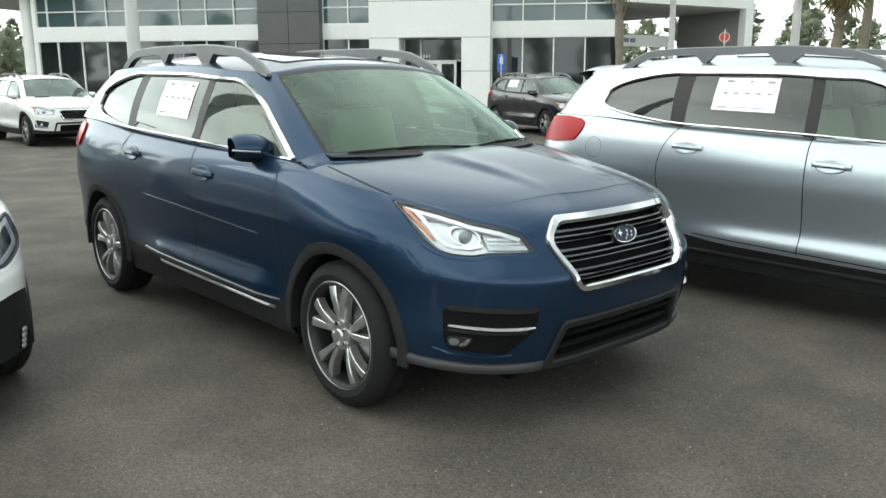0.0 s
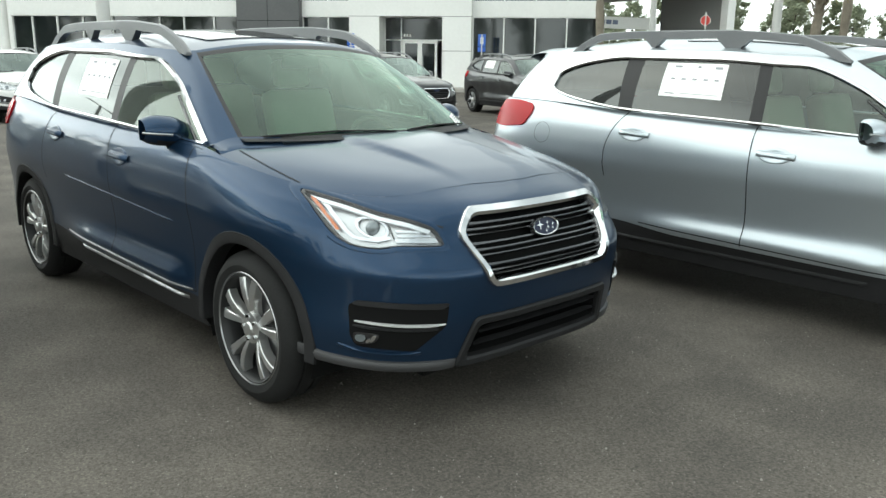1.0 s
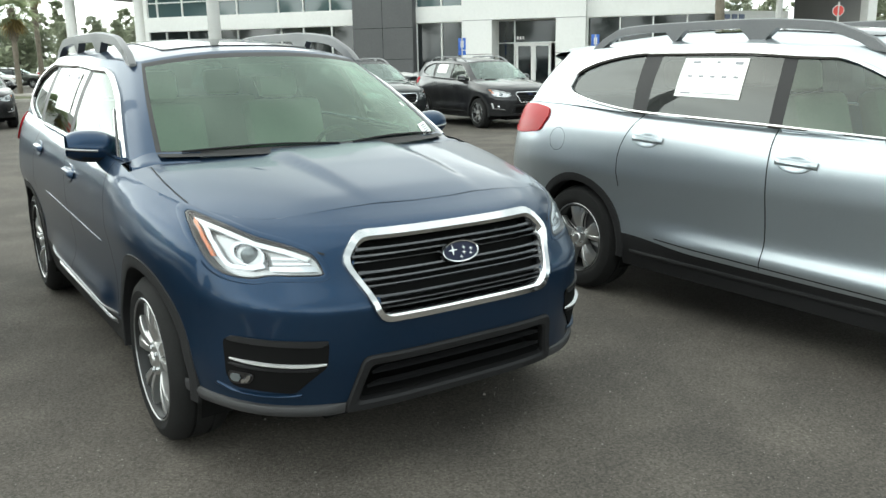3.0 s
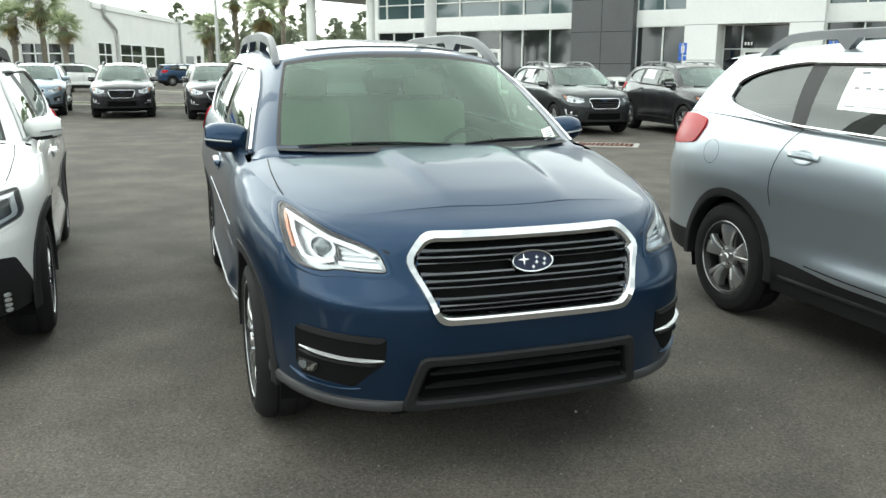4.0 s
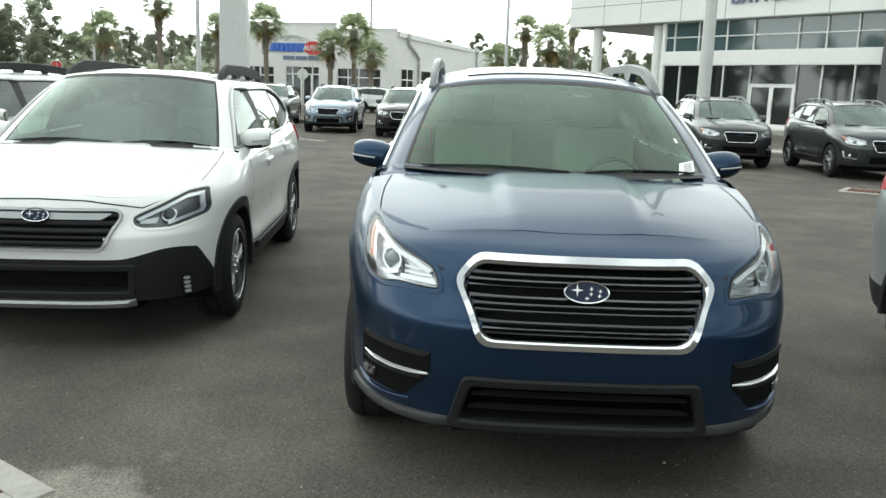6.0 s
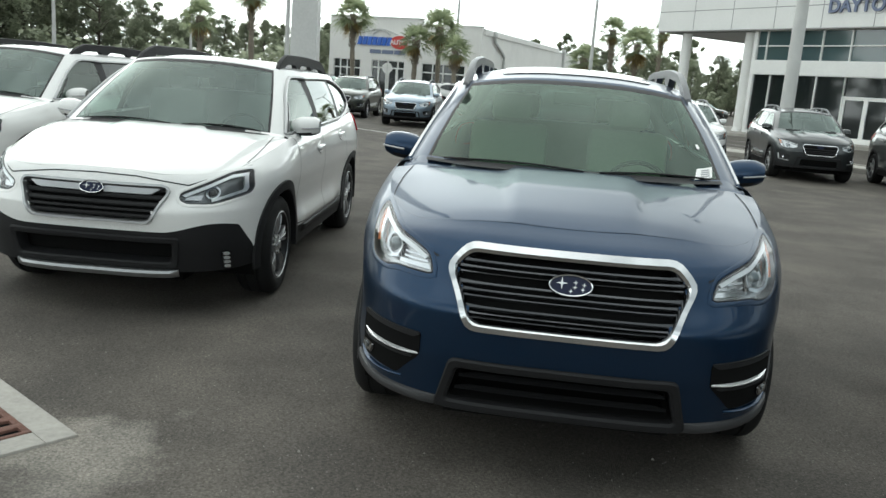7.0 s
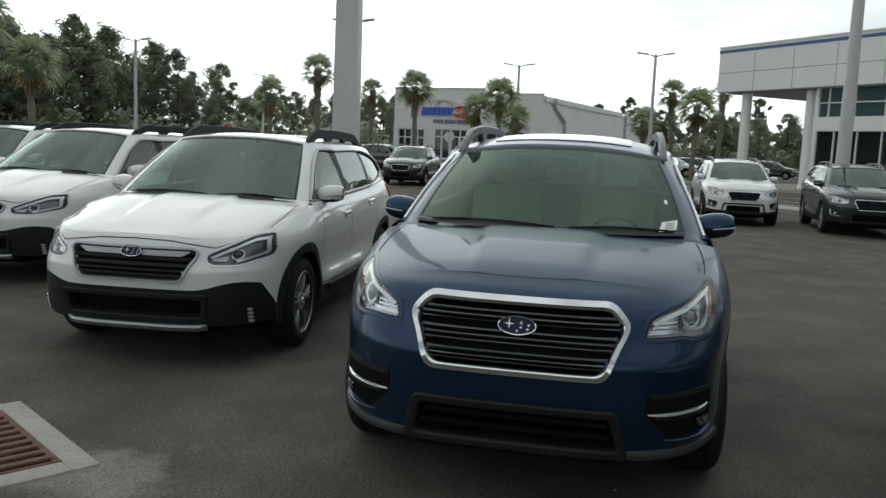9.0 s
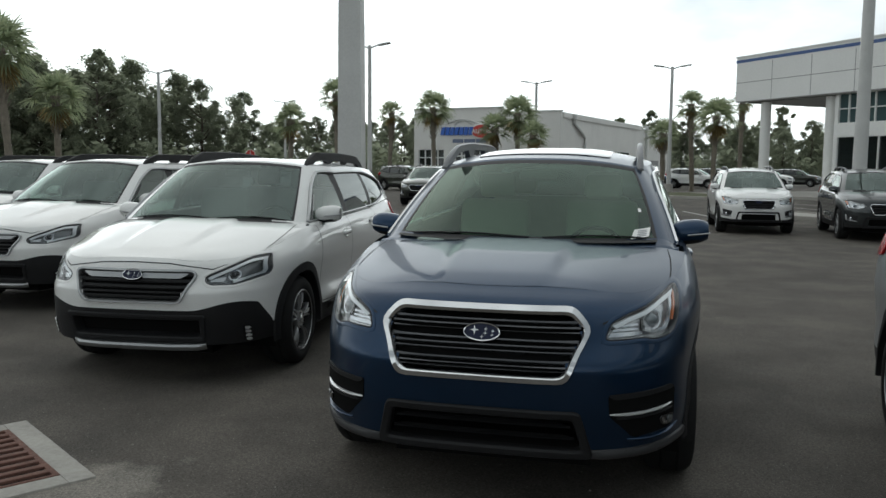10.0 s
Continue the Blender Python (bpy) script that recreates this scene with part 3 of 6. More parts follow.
def wheel(parent, sh, x, sg, style, fine):
    """Tyre, rim with spokes, brake disc and hub cap; the outer face looks along +y before it is turned."""
    R, hw = sh.wheel_r, 0.118
    rim = style["rim"]
    n = 48 if fine > 0.7 else 28
    prof = [(rim - 0.01, -hw + 0.012), (rim + 0.012, -hw), (rim + 0.35 * (R - rim), -hw - 0.006), (R - 0.03, -hw + 0.004), (R - 0.006, -hw + 0.03), (R, -hw + 0.055),
            (R, -0.045), (R - 0.009, -0.043), (R - 0.009, -0.034), (R, -0.032), (R, 0.032), (R - 0.009, 0.034), (R - 0.009, 0.043), (R, 0.045),
            (R, hw - 0.055), (R - 0.006, hw - 0.03), (R - 0.03, hw - 0.004), (rim + 0.35 * (R - rim), hw + 0.006), (rim + 0.012, hw), (rim - 0.01, hw - 0.012)]
    m = pose(x, sg * (sh.track / 2), R, 0, 0, 0 if sg > 0 else 180)
    tyre = part("wheel", moved(lathe(prof, n), m), M["rubber"], parent)
    barrel = lathe([(rim, hw - 0.008), (rim - 0.012, hw - 0.004), (rim - 0.02, hw - 0.012), (rim - 0.03, hw - 0.05), (rim - 0.05, -hw + 0.02), (0.05, -hw + 0.03)], n)
    part("rim", moved(barrel, m), M["alloy_dark"] if style["dark"] else M["alloy"], tyre)
    part("rim_lip", moved(lathe([(rim + 0.002, hw - 0.004), (rim - 0.001, hw - 0.001), (rim - 0.004, hw - 0.001), (rim - 0.008, hw - 0.010)], n), m), M["satin"], tyre)
    spokes, faces = [], []
    k = style["spokes"]
    for i in range(k):
        a0 = 2 * math.pi * (i + 0.25) / k
        for da, wd in style["bars"]:
            rows = []
            for j in range(6):
                t = j / 5
                r = 0.055 + (rim - 0.024 - 0.055) * t
                a = a0 + da * (0.55 + 0.45 * t)
                h = hw - 0.03 + 0.022 * math.sin(math.pi * t * 0.75)
                w = wd * (0.6 + 0.7 * t)
                u, s = Vector((math.cos(a), 0, math.sin(a))), Vector((-math.sin(a), 0, math.cos(a)))
                y = Vector((0, 1, 0))
                rows.append([u * r - s * w * 1.15 + y * (h - 0.045), u * r - s * w + y * (h - 0.003), u * r - s * w * 0.8 + y * h, u * r + s * w * 0.8 + y * (h - 0.004), u * r + s * w + y * (h - 0.008), u * r + s * w * 1.15 + y * (h - 0.045)])
            spokes.append(grid(rows))
    part("spokes", moved(join(*spokes), m), M[style["face"]], tyre)
    # dark plates between the bars stand in for the shaded depth behind
    if style["dark"]:
        pockets = []
        for i in range(k):
            a0 = 2 * math.pi * (i + 0.25) / k
            rows = []
            for j in range(5):
                r = 0.06 + (rim - 0.09) * j / 4
                h = hw - 0.045 + 0.012 * math.sin(math.pi * j / 4)
                w = style["pocket"] * (0.4 + 0.6 * j / 4)
                u, s, y = Vector((math.cos(a0), 0, math.sin(a0))), Vector((-math.sin(a0), 0, math.cos(a0))), Vector((0, 1, 0))
                rows.append([u * r - s * w + y * h, u * r + s * w + y * h])
            pockets.append(grid(rows))
        part("spoke_pocket", moved(join(*pockets), m), M["alloy_dark"], tyre)
    hub = lathe([(0.001, hw - 0.002), (0.026, hw - 0.004), (0.032, hw - 0.012), (0.07, hw - 0.02), (0.075, hw - 0.05)], 20)
    part("hub_cap", moved(hub, m), M["alloy"], tyre)
    disc = lathe([(0.06, hw - 0.075), (0.165, hw - 0.075), (0.168, hw - 0.09)], 28)
    part("brake_disc", moved(disc, m), M["disc"], tyre)
    if fine > 0.7:
        for nut in [moved(lathe([(0.001, 0.012), (0.009, 0.011), (0.011, 0.0)], 6), m @ Matrix.Translation((0.053 * math.cos(a), hw - 0.018, 0.053 * math.sin(a)))) for a in (2 * math.pi * i / 5 for i in range(5))]:
            part("lug_nut", nut, M["chrome"], tyre)
    return tyre


def arch_trim(sh, x, sg, width, height):
    """Cladding round a wheel opening, and the liner behind it."""
    def to(a, r, off):
        z = max(0.16, sh.wheel_r + r * math.sin(a))
        p, q = sh.side(x + r * math.cos(a), z, sg, off), sh.side(x + r * math.cos(a), max(z, 0.62), sg, off)
        return Vector((q.x, p.y if abs(p.y) > abs(q.y) else q.y, z))
    rows = []
    n = 40
    lo = math.asin(max(-0.9, min(0.9, (sh.arch_end - sh.wheel_r) / sh.arch)))
    for i in range(n + 1):
        a = lo + (math.pi - 2 * lo) * i / n
        r0, r1 = sh.arch - 0.014, sh.arch + width
        rows.append([to(a, r0, -0.07), to(a, r0, height * 0.7), to(a, r0 + 0.006, height), to(a, r0 + 0.5 * width, height * 0.9), to(a, r1 - 0.004, height * 0.55), to(a, r1, -0.006)])
    trim = grid(rows)
    liner = []
    for i in range(17):
        a = -0.35 + (math.pi + 0.7) * i / 16
        px, pz = x + (sh.arch + 0.005) * math.cos(a), max(0.12, sh.wheel_r + (sh.arch + 0.005) * math.sin(a))
        y = sh.half(px, max(0.3, pz)) - 0.012
        liner.append([(px, sg * y, pz), (px, sg * 0.46, pz)])
    v, f = grid(liner)
    k = len(v)
    v = list(v) + [(x, sg * 0.46, sh.wheel_r)]
    f = list(f) + [(2 * i + 1, 2 * i + 3, k) for i in range(16)]
    return trim, (v, f)


def mirror_housing(sh, sg, fine):
    """Door mirror: rounded shell with a flat back, on a foot."""
    mx, my, mz = sh.mirror
    rows = []
    for i in range(11):
        u = -1 + 2 * i / 10
        ring = []
        for k in range(20):
            a = 2 * math.pi * k / 20
            r = (1 - abs(u) ** 2.6) ** 0.5
            px = mx + 0.085 * r * max(-0.25, math.cos(a)) - 0.01 * u
            pz = mz + 0.080 * r * math.sin(a) * (1.0 if math.sin(a) > 0 else 0.85) + 0.012 * u
            ring.append((px, sg * (my + 0.132 * u), pz))
        rows.append(ring)
    foot = tube([(mx + 0.06, sg * (my - 0.17), mz - 0.13), (mx + 0.03, sg * (my - 0.12), mz - 0.10), (mx + 0.01, sg * (my - 0.07), mz - 0.05)], 0.03, 8, 1.4)
    face = []
    for i in range(9):
        u = -0.86 + 1.72 * i / 8
        r = (1 - abs(u) ** 2.6) ** 0.5
        face.append([(mx - 0.024, sg * (my + 0.125 * u), mz + 0.074 * r + 0.012 * u), (mx - 0.024, sg * (my + 0.125 * u), mz - 0.062 * r + 0.012 * u)])
    lamp = tube([(mx + 0.088 * (1 - abs(u) ** 2.6) ** 0.5 * 0.99 - 0.01 * u, sg * (my + 0.125 * u), mz - 0.008 + 0.012 * u) for u in (-0.1, 0.2, 0.5, 0.75, 0.9)], 0.006, 6)
    v, f = grid(rows, True)
    tags = ["base" if sum(v[i][2] for i in q) / 4 < mz - 0.040 else "shell" for q in f]
    halves = split_faces(v, f, tags)
    return halves["shell"], halves["base"], foot, grid(face), lamp


def seat(x, y, rear=False):
    """A car seat: cushion, backrest, head restraint."""
    w = 0.25 if not rear else 0.56
    cush = box(x - 0.25, x + 0.28, y - w, y + w, 0.62, 0.78, 0.05)
    back = moved(box(-0.07, 0.07, -w, w, 0, 0.62, 0.05), pose(x - 0.22, y, 0.72, 0, -16, 0))
    heads = [moved(box(-0.045, 0.045, -0.13, 0.13, 0, 0.18, 0.04), pose(x - 0.43, y + d, 1.33, 0, -10, 0)) for d in ((0,) if not rear else (-0.34, 0.34))]
    return join(cush, back, *heads)


def emblem(sh, y, z, rx, ry, parent):
    """Oval badge: chrome ring, blue field, six plain stars."""
    oval = [(y + rx * math.cos(a), z + ry * math.sin(a)) for a in (2 * math.pi * k / 28 for k in range(28))]
    o = sh.badge_off
    badge = part("badge", conform(inset(oval, 0.004), sh.front, o + 0.012, 0.02, 0.04), M["emblem_blue"], parent, "oval blue badge")
    part("badge_ring", surround(oval, inset(oval, 0.008), lambda a, b, h: sh.front(a, b, h + o + 0.006), 0.014, 0.0, 0.02), M["chrome"], badge)
    for dx, dz, r in ((-0.42, 0.18, 0.46), (0.22, 0.3, 0.2), (0.62, 0.12, 0.2), (0.58, -0.28, 0.2), (0.2, -0.12, 0.2), (0.02, -0.5, 0.2)):
        star = []
        for k in range(8):
            a = math.pi * k / 4
            q = r * ry * (1.25 if k % 2 == 0 else 0.28)
            star.append((y - dx * -rx * 0.95 + q * math.cos(a), z + dz * ry + q * math.sin(a)))
        part("badge_star", conform(star, sh.front, o + 0.0155, 0.0, 0.05), M["chrome"], badge)


def headlamp(sh, poly, sg, car, dark=False, fine=1.0, body=None):
    """Recessed lamp: dark bowl, reflectors, projector lens, amber marker, clear cover."""
    p = [(sg * a, b) for a, b in rounded(poly, 0.02, 2)]
    lamp = part("headlight", conform(p, sh.front, -0.045 if dark else -0.034, 0.0, 0.06), M["bowl_dark"] if dark else M["bowl"], car, "clear headlight with chrome inside")
    wall = surround(p, inset(p, 0.005), lambda a, b, h: sh.front(a, b, h), 0.003, 0.05, 0.03)
    part("bezel", wall, M["bezel"], lamp)
    if fine > 0.7:
        part("lamp_surround", surround(inset(p, -0.020), inset(p, -0.001), sh.front, 0.0025, 0.012, 0.02), body, car)
    cx = sum(q[0] for q in p) / len(p)
    (la, lb), rl = sh.projector, sh.projector_r
    la *= sg
    def bowl(a, b, off):
        return sh.front(a, b, off)
    ring = [(la + rl * 1.45 * math.cos(t), lb + rl * 1.45 * math.sin(t)) for t in (2 * math.pi * k / 24 for k in range(24))]
    part("reflector_ring", surround(ring, inset(ring, rl * 0.42), lambda a, b, h: sh.front(a, b, h - 0.035), 0.016, 0.012, 0.02), M["reflector"], lamp)
    c = sh.front(la, lb, -0.028)
    ball = [moved(lathe([(rl * math.sin(t), rl * 0.55 * math.cos(t)) for t in (0.02, 0.4, 0.8, 1.2, 1.57)], 20, "x"), Matrix.Translation(c) @ Matrix.Rotation(sg * 0.35, 4, "Z"))]
    part("projector_lens", join(*ball), M["roof_glass"] if dark else M["lens_ball"], lamp)
    for name, quad, mt, lift in sh.lamp_bits:
        q = [(sg * a, b) for a, b in quad]
        part(name, conform(q, lambda a, b, h: sh.front(a, b, h), lift, 0.012, 0.04), M[mt], lamp)
    part("cover", conform(p, sh.front, 0.002, 0.0, 0.05), M["lens"], lamp).visible_shadow = False
    return lamp


def build_car(name, label, s, paint_mat, style, group="", fine=1.0, rail=None, privacy=True, handle="paint"):
    """A whole car from its design lines; returns its Empty."""
    sh = shell_of(s)
    car = thing(name, label, "car", group)
    pm = M[paint_mat]
    doors = {}
    for tag, data in body_panels(sh, fine).items():
        kind, _, side = tag.partition("|")
        ob = part(kind, data, M["plastic"] if kind == "lower_cladding" else pm, car)
        if side:
            doors[kind, side] = ob
    part("hood", hood_panel(sh, fine), pm, car)
    glass_of = {"windshield": "windshield", "front_door_window": "side_glass", "rear_door_window": "privacy" if privacy else "side_glass", "quarter_window": "privacy" if privacy else "side_glass", "rear_window": "privacy" if privacy else "side_glass"}
    for tag, data in cabin_panels(sh, fine).items():
        kind, _, side = tag.partition("|")
        owner = doors.get((kind.replace("_window", ""), side), car)
        mt = M["windshield_grey"] if kind == "windshield" and sh.seat_mat != "seat" else M[glass_of[kind]] if kind in glass_of else M["post"] if kind == "black_post" else M["post"] if kind == "windshield_border" else pm
        ob = part(kind, data, mt, owner)
        if kind in glass_of:
            ob.visible_shadow = False
    # underbody and cabin floor
    part("underbody", box(sh.xr(0.5) + 0.25, sh.nose_x - 0.3, -0.46, 0.46, 0.2, 0.42), M["liner"], car)
    part("sill_floor", box(-sh.axle + 0.45, sh.axle - 0.45, -sh.w(0.4) + 0.06, sh.w(0.4) - 0.06, 0.24, 0.5), M["liner"], car)
    part("dashboard", join(box(sh.cowl - 0.55, sh.cowl - 0.1, -0.74, 0.74, 0.85, sh.top(0.9) - 0.05, 0.05)), M["dash"], car)
    seats = [("front_seat", sh.seat_x, 0.38, False), ("front_seat", sh.seat_x, -0.38, False), ("rear_seat", sh.seat_x - 0.92, 0, True)]
    for nm, x, y, r in seats:
        part(nm, seat(x, y, r), M[s["seat_mat"]], car)
    wheel_at = (sh.cowl - 0.58, 0.38, 1.02)
    if fine > 0.7:
        rimw = moved(tube([(0.0, 0.18 * math.cos(a), 0.18 * math.sin(a)) for a in (2 * math.pi * k / 24 for k in range(25))], 0.014, 8), pose(*wheel_at, 0, -25, 0))
        part("steering_wheel", join(rimw, moved(box(-0.02, 0.02, -0.17, 0.17, -0.03, 0.03, 0.01), pose(*wheel_at, 0, -25, 0))), M["dash"], car)
        hw = sh.cabin(0, 0.86, 1)
        part("rear_view_mirror", box(hw.x - 0.10, hw.x - 0.07, -0.12, 0.12, hw.z - 0.08, hw.z - 0.01, 0.012), M["dash"], car)
    # wheels and arches
    for wx in (sh.axle, -sh.axle):
        for sg in (1, -1):
            wheel(car, sh, wx, sg, style, fine)
            trim, liner = arch_trim(sh, wx, sg, sh.flare_w, sh.flare_h)
            part("wheel_arch_trim", trim, M["plastic"] if sh.flare_plastic else pm, car)
            part("wheel_arch_liner", liner, M["liner"], car)
    # grille
    for nm, poly, mt, back in sh.recesses:
        part(nm, conform(poly, sh.front, -back, 0.0, 0.06), M[mt], car)
    g = part("grille_frame", surround(rounded(sh.grille, 0.04, 3), rounded(inset(sh.grille, sh.grille_w), 0.03, 3), sh.front, 0.02, 0.05), M[sh.grille_mat], car, "chrome grille surround")
    inner = inset(sh.grille, sh.grille_w * 0.8)
    zs = [p[1] for p in inner]
    nb = sh.grille_bars
    if sh.grille_lines:
        for k in range(9):
            z = max(zs) - 0.030 - 0.078 * (k // 3) - (0.0, 0.023, 0.043)[k % 3]
            ys = [y for y in np.linspace(-0.6, 0.6, 121) if inside(inner, y, z)]
            th = (0.0052, 0.0042, 0.0026)[k % 3]
            rows = []
            for y in np.linspace(ys[0] - 0.012, ys[-1] + 0.012, 17):
                e = th * (1.0 + 0.7 * (abs(y) / ys[-1]) ** 8)
                rows.append([sh.front(y, z + dz, o) for dz, o in ((e, -0.045), (e, -0.012), (e * 0.6, -0.007), (-e * 0.6, -0.008), (-e, -0.014), (-e, -0.045))])
            part("grille_slat", grid(rows), M["slat"], g)
        nb = 0
    for i in range(nb):
        z = min(zs) + (max(zs) - min(zs)) * (i + 0.6) / nb
        ys = [y for y in np.linspace(-0.6, 0.6, 121) if inside(inner, y, z)]
        if not ys:
            continue
        rows = []
        for y in np.linspace(ys[0] - 0.01, ys[-1] + 0.01, 15):
            rows.append([sh.front(y, z + dz, o) for dz, o in ((0.012, -0.045), (0.012, -0.014), (0.006, -0.008), (-0.006, -0.010), (-0.011, -0.016), (-0.011, -0.045))])
        part("grille_bar", grid(rows), M["plastic"], g)
    for nm, poly, w, h, d, mt in sh.frames:
        for sg in ((1, -1) if poly[0][0] > 0.0 and min(p[0] for p in poly) > 0 else (1,)):
            q = rounded([(sg * a, b) for a, b in poly], 0.03, 3)
            part(nm, surround(q, rounded(inset([(sg * a, b) for a, b in poly], w), 0.02, 3), sh.front, h, d), M[mt], car)
    for nm, poly, mt, off, depth in sh.plates:
        for sg in ((1, -1) if min(p[0] for p in poly) > 0 else (1,)):
            part(nm, conform(rounded([(sg * a, b) for a, b in poly], 0.015, 2), sh.front, off, depth, 0.022 if fine > 0.7 else 0.05), M[mt], car)
    for nm, path, w, h, mt in sh.beads_front:
        if path[0][0] == 0.0:
            part(nm, bead(mirrored(path)[:0:-1] + path, sh.front, w, h), M[mt], car)
            continue
        for sg in (1, -1):
            part(nm, bead([(sg * a, b) for a, b in path], sh.front, w, h), M[mt], car)
    for path in sh.gaps_front:
        for sg in (1, -1):
            part("hood_edge_gap", strip([(sg * a, b) for a, b in path], sh.front, 0.007), M["seam"], car)
    if fine > 0.7:
        emblem(sh, 0, *sh.badge, car)
    else:
        rx, ry = sh.badge[1:]
        part("badge", conform([(rx * math.cos(a), sh.badge[0] + ry * math.sin(a)) for a in (2 * math.pi * k / 14 for k in range(14))], sh.front, sh.badge_off + 0.012, 0.02, 0.06), M["emblem_blue"], car)
    for sg in (1, -1):
        headlamp(sh, sh.lamp, sg, car, sh.lamp_dark, fine, pm)
        fx, fz, fr = sh.fog
        if fr:
            c = sh.front(sg * fx, fz, sh.fog_off)
            out = part("fog_lamp", moved(lathe([(0.001, 0.016), (fr * 0.7, 0.013), (fr, 0.0), (fr * 1.15, 0.004), (fr * 1.2, -0.02)], 18, "x"), Matrix.Translation(c) @ Matrix.Rotation(sg * 0.4, 4, "Z")), M["reflector"], car, "round fog lamp")
        to = sh.on_left if sg > 0 else sh.on_right
        side = "left" if sg > 0 else "right"
        # door gaps, handles, mouldings
        d = sh.doors
        zr = sh.top(d[2]) - 0.004
        rear_edge = [(d[2] - 0.11 + 0.13 * k ** 2.6 - 0.02 * math.sin(math.pi * k), zr - 0.44 + 0.44 * k) for k in (0.0, 0.2, 0.4, 0.55, 0.7, 0.8, 0.9, 1.0)]
        seams = [[(d[0], sh.clad(d[0]) + 0.02), (d[0] + 0.01, 0.8), (d[0] - 0.02, sh.top(d[0]) - 0.004)], [(d[1], sh.clad(0) + 0.02), (d[1], sh.top(d[1]) - 0.004)],
                 rear_edge, [(d[0], sh.clad(d[0]) + 0.022), (d[2] + 0.2, sh.clad(d[2] + 0.2) + 0.022)]]
        for q in seams:
            part("door_gap", strip(q, to, 0.007), M["seam"], car)
        for dk, hx in (("front_door", d[1] + 0.165), ("rear_door", d[2] + 0.12)):
            hz = sh.handle_z + (0.05 if dk == "rear_door" else 0)
            owner = doors.get((dk, side), car)
            rings = []
            for r, o in ((1.0, -0.001), (0.93, 0.005), (0.84, 0.006), (0.6, 0.0028), (0.3, 0.0012), (0.02, 0.001)):
                rings.append([to(hx - 0.01 + 0.105 * r * math.cos(2 * math.pi * k / 24), hz - 0.006 + 0.048 * r * math.sin(2 * math.pi * k / 24), o) for k in range(24)])
            cup = grid(rings, True)
            hd = part("door_handle", join(bead([(hx - 0.125, hz), (hx - 0.06, hz - 0.001), (hx + 0.05, hz - 0.005), (hx + 0.115, hz - 0.008)], to, 0.040, 0.03, 0.02)), M["satin"] if handle == "chrome" else pm, owner, "satin silver door handle" if handle == "chrome" else "")
            part("handle_recess", cup, pm, owner)
        for nm, path, w, h, mt in sh.beads_side:
            part(nm, bead(path, to, w, h), M[mt], car)
        # chrome line round the side windows
        if sh.dlo:
            a, b = sh.dlo
            fa = sorted([a + (b - a) * k / 50 for k in range(51)] + [a + 0.02 * k for k in (1, 2, 3, 4, 6, 7, 8, 9)] + [b - 0.02 * k for k in (1, 2, 3, 4, 6, 7)])
            line = [sh.cabin(q, sh.pane_t(q, 0.03), sg, 0.008 if q < 7 else 0.013) for q in fa]
            over = [sh.cabin(q, sh.pane_t(q, 0.87), sg, 0.008 if q < 7 else 0.013) for q in fa]
            end = [sh.cabin(b, sh.pane_t(b, 0.03 + 0.84 * k / 6), sg, 0.013) for k in range(1, 6)]
            fore = [sh.cabin(a, sh.pane_t(a, 0.03 + 0.84 * k / 8), sg, 0.008) for k in range(1, 8)]
            part("window_trim", tube(line, 0.009, 6), M[sh.dlo_mat], car)
            part("window_trim", tube(line[-1:] + end + over[::-1] + fore[::-1] + line[:1], 0.0145, 6), M[sh.dlo_mat], car)
            q0 = 3.16
            part("quarter_bar", tube([sh.cabin(q0 + 0.0 * k, sh.pane_t(q0, 0.03 + 0.1 * k), sg, 0.002) for k in range(6)], 0.008, 6), M["gloss_black"], doors.get(("front_door", side), car))
        shell_m, base_m, foot, face, lampm = mirror_housing(sh, sg, fine)
        mir = part("door_mirror", shell_m, pm, car)
        part("mirror_base", base_m, M["plastic"], mir)
        part("mirror_foot", foot, M["gloss_black"], mir)
        part("mirror_glass", face, M["mirror"], mir)
        part("indicator", lampm, M["satin"], mir)
        # tail lamp
        part("tail_light", conform(rounded(sh.tail_lamp, 0.03, 3), to, 0.012, 0.03, 0.04), M["red_lens"], car, "red tail light")
        # roof rail
        (xa, xb), ry, rh, rt = sh.rail
        def foot_line(x):
            return sh.roof_z(x, ry) + 0.0
        n = 26
        top = []
        rows = []
        for i in range(n + 1):
            t = i / n
            x = xa + (xb - xa) * t
            lift = rh * min(1.0, (t / 0.16) ** 0.6 if t < 0.16 else 1.0, ((1 - t) / 0.12) ** 0.7 if t > 0.88 else 1.0)
            z = foot_line(x)
            y = sg * (ry + 0.012 * (1 - lift / rh))
            low = z - 0.015 if (t < 0.06 or t > 0.94 or abs(t - 0.36) < 0.03 or abs(t - 0.66) < 0.03) else z + lift - rt
            low = min(low, z + lift - 0.01)
            rows.append([(x, y - 0.02, low), (x, y - 0.018, z + lift - 0.006), (x, y - 0.008, z + lift), (x, y + 0.008, z + lift), (x, y + 0.018, z + lift - 0.006), (x, y + 0.02, low)])
        v, f = grid(rows, True)
        part("roof_rail", (v, f + [(0, 1, 2, 3, 4, 5), tuple(range(len(v) - 6, len(v)))]), M[sh.rail_mat], car)
    # rear lip of the roof
    lip = []
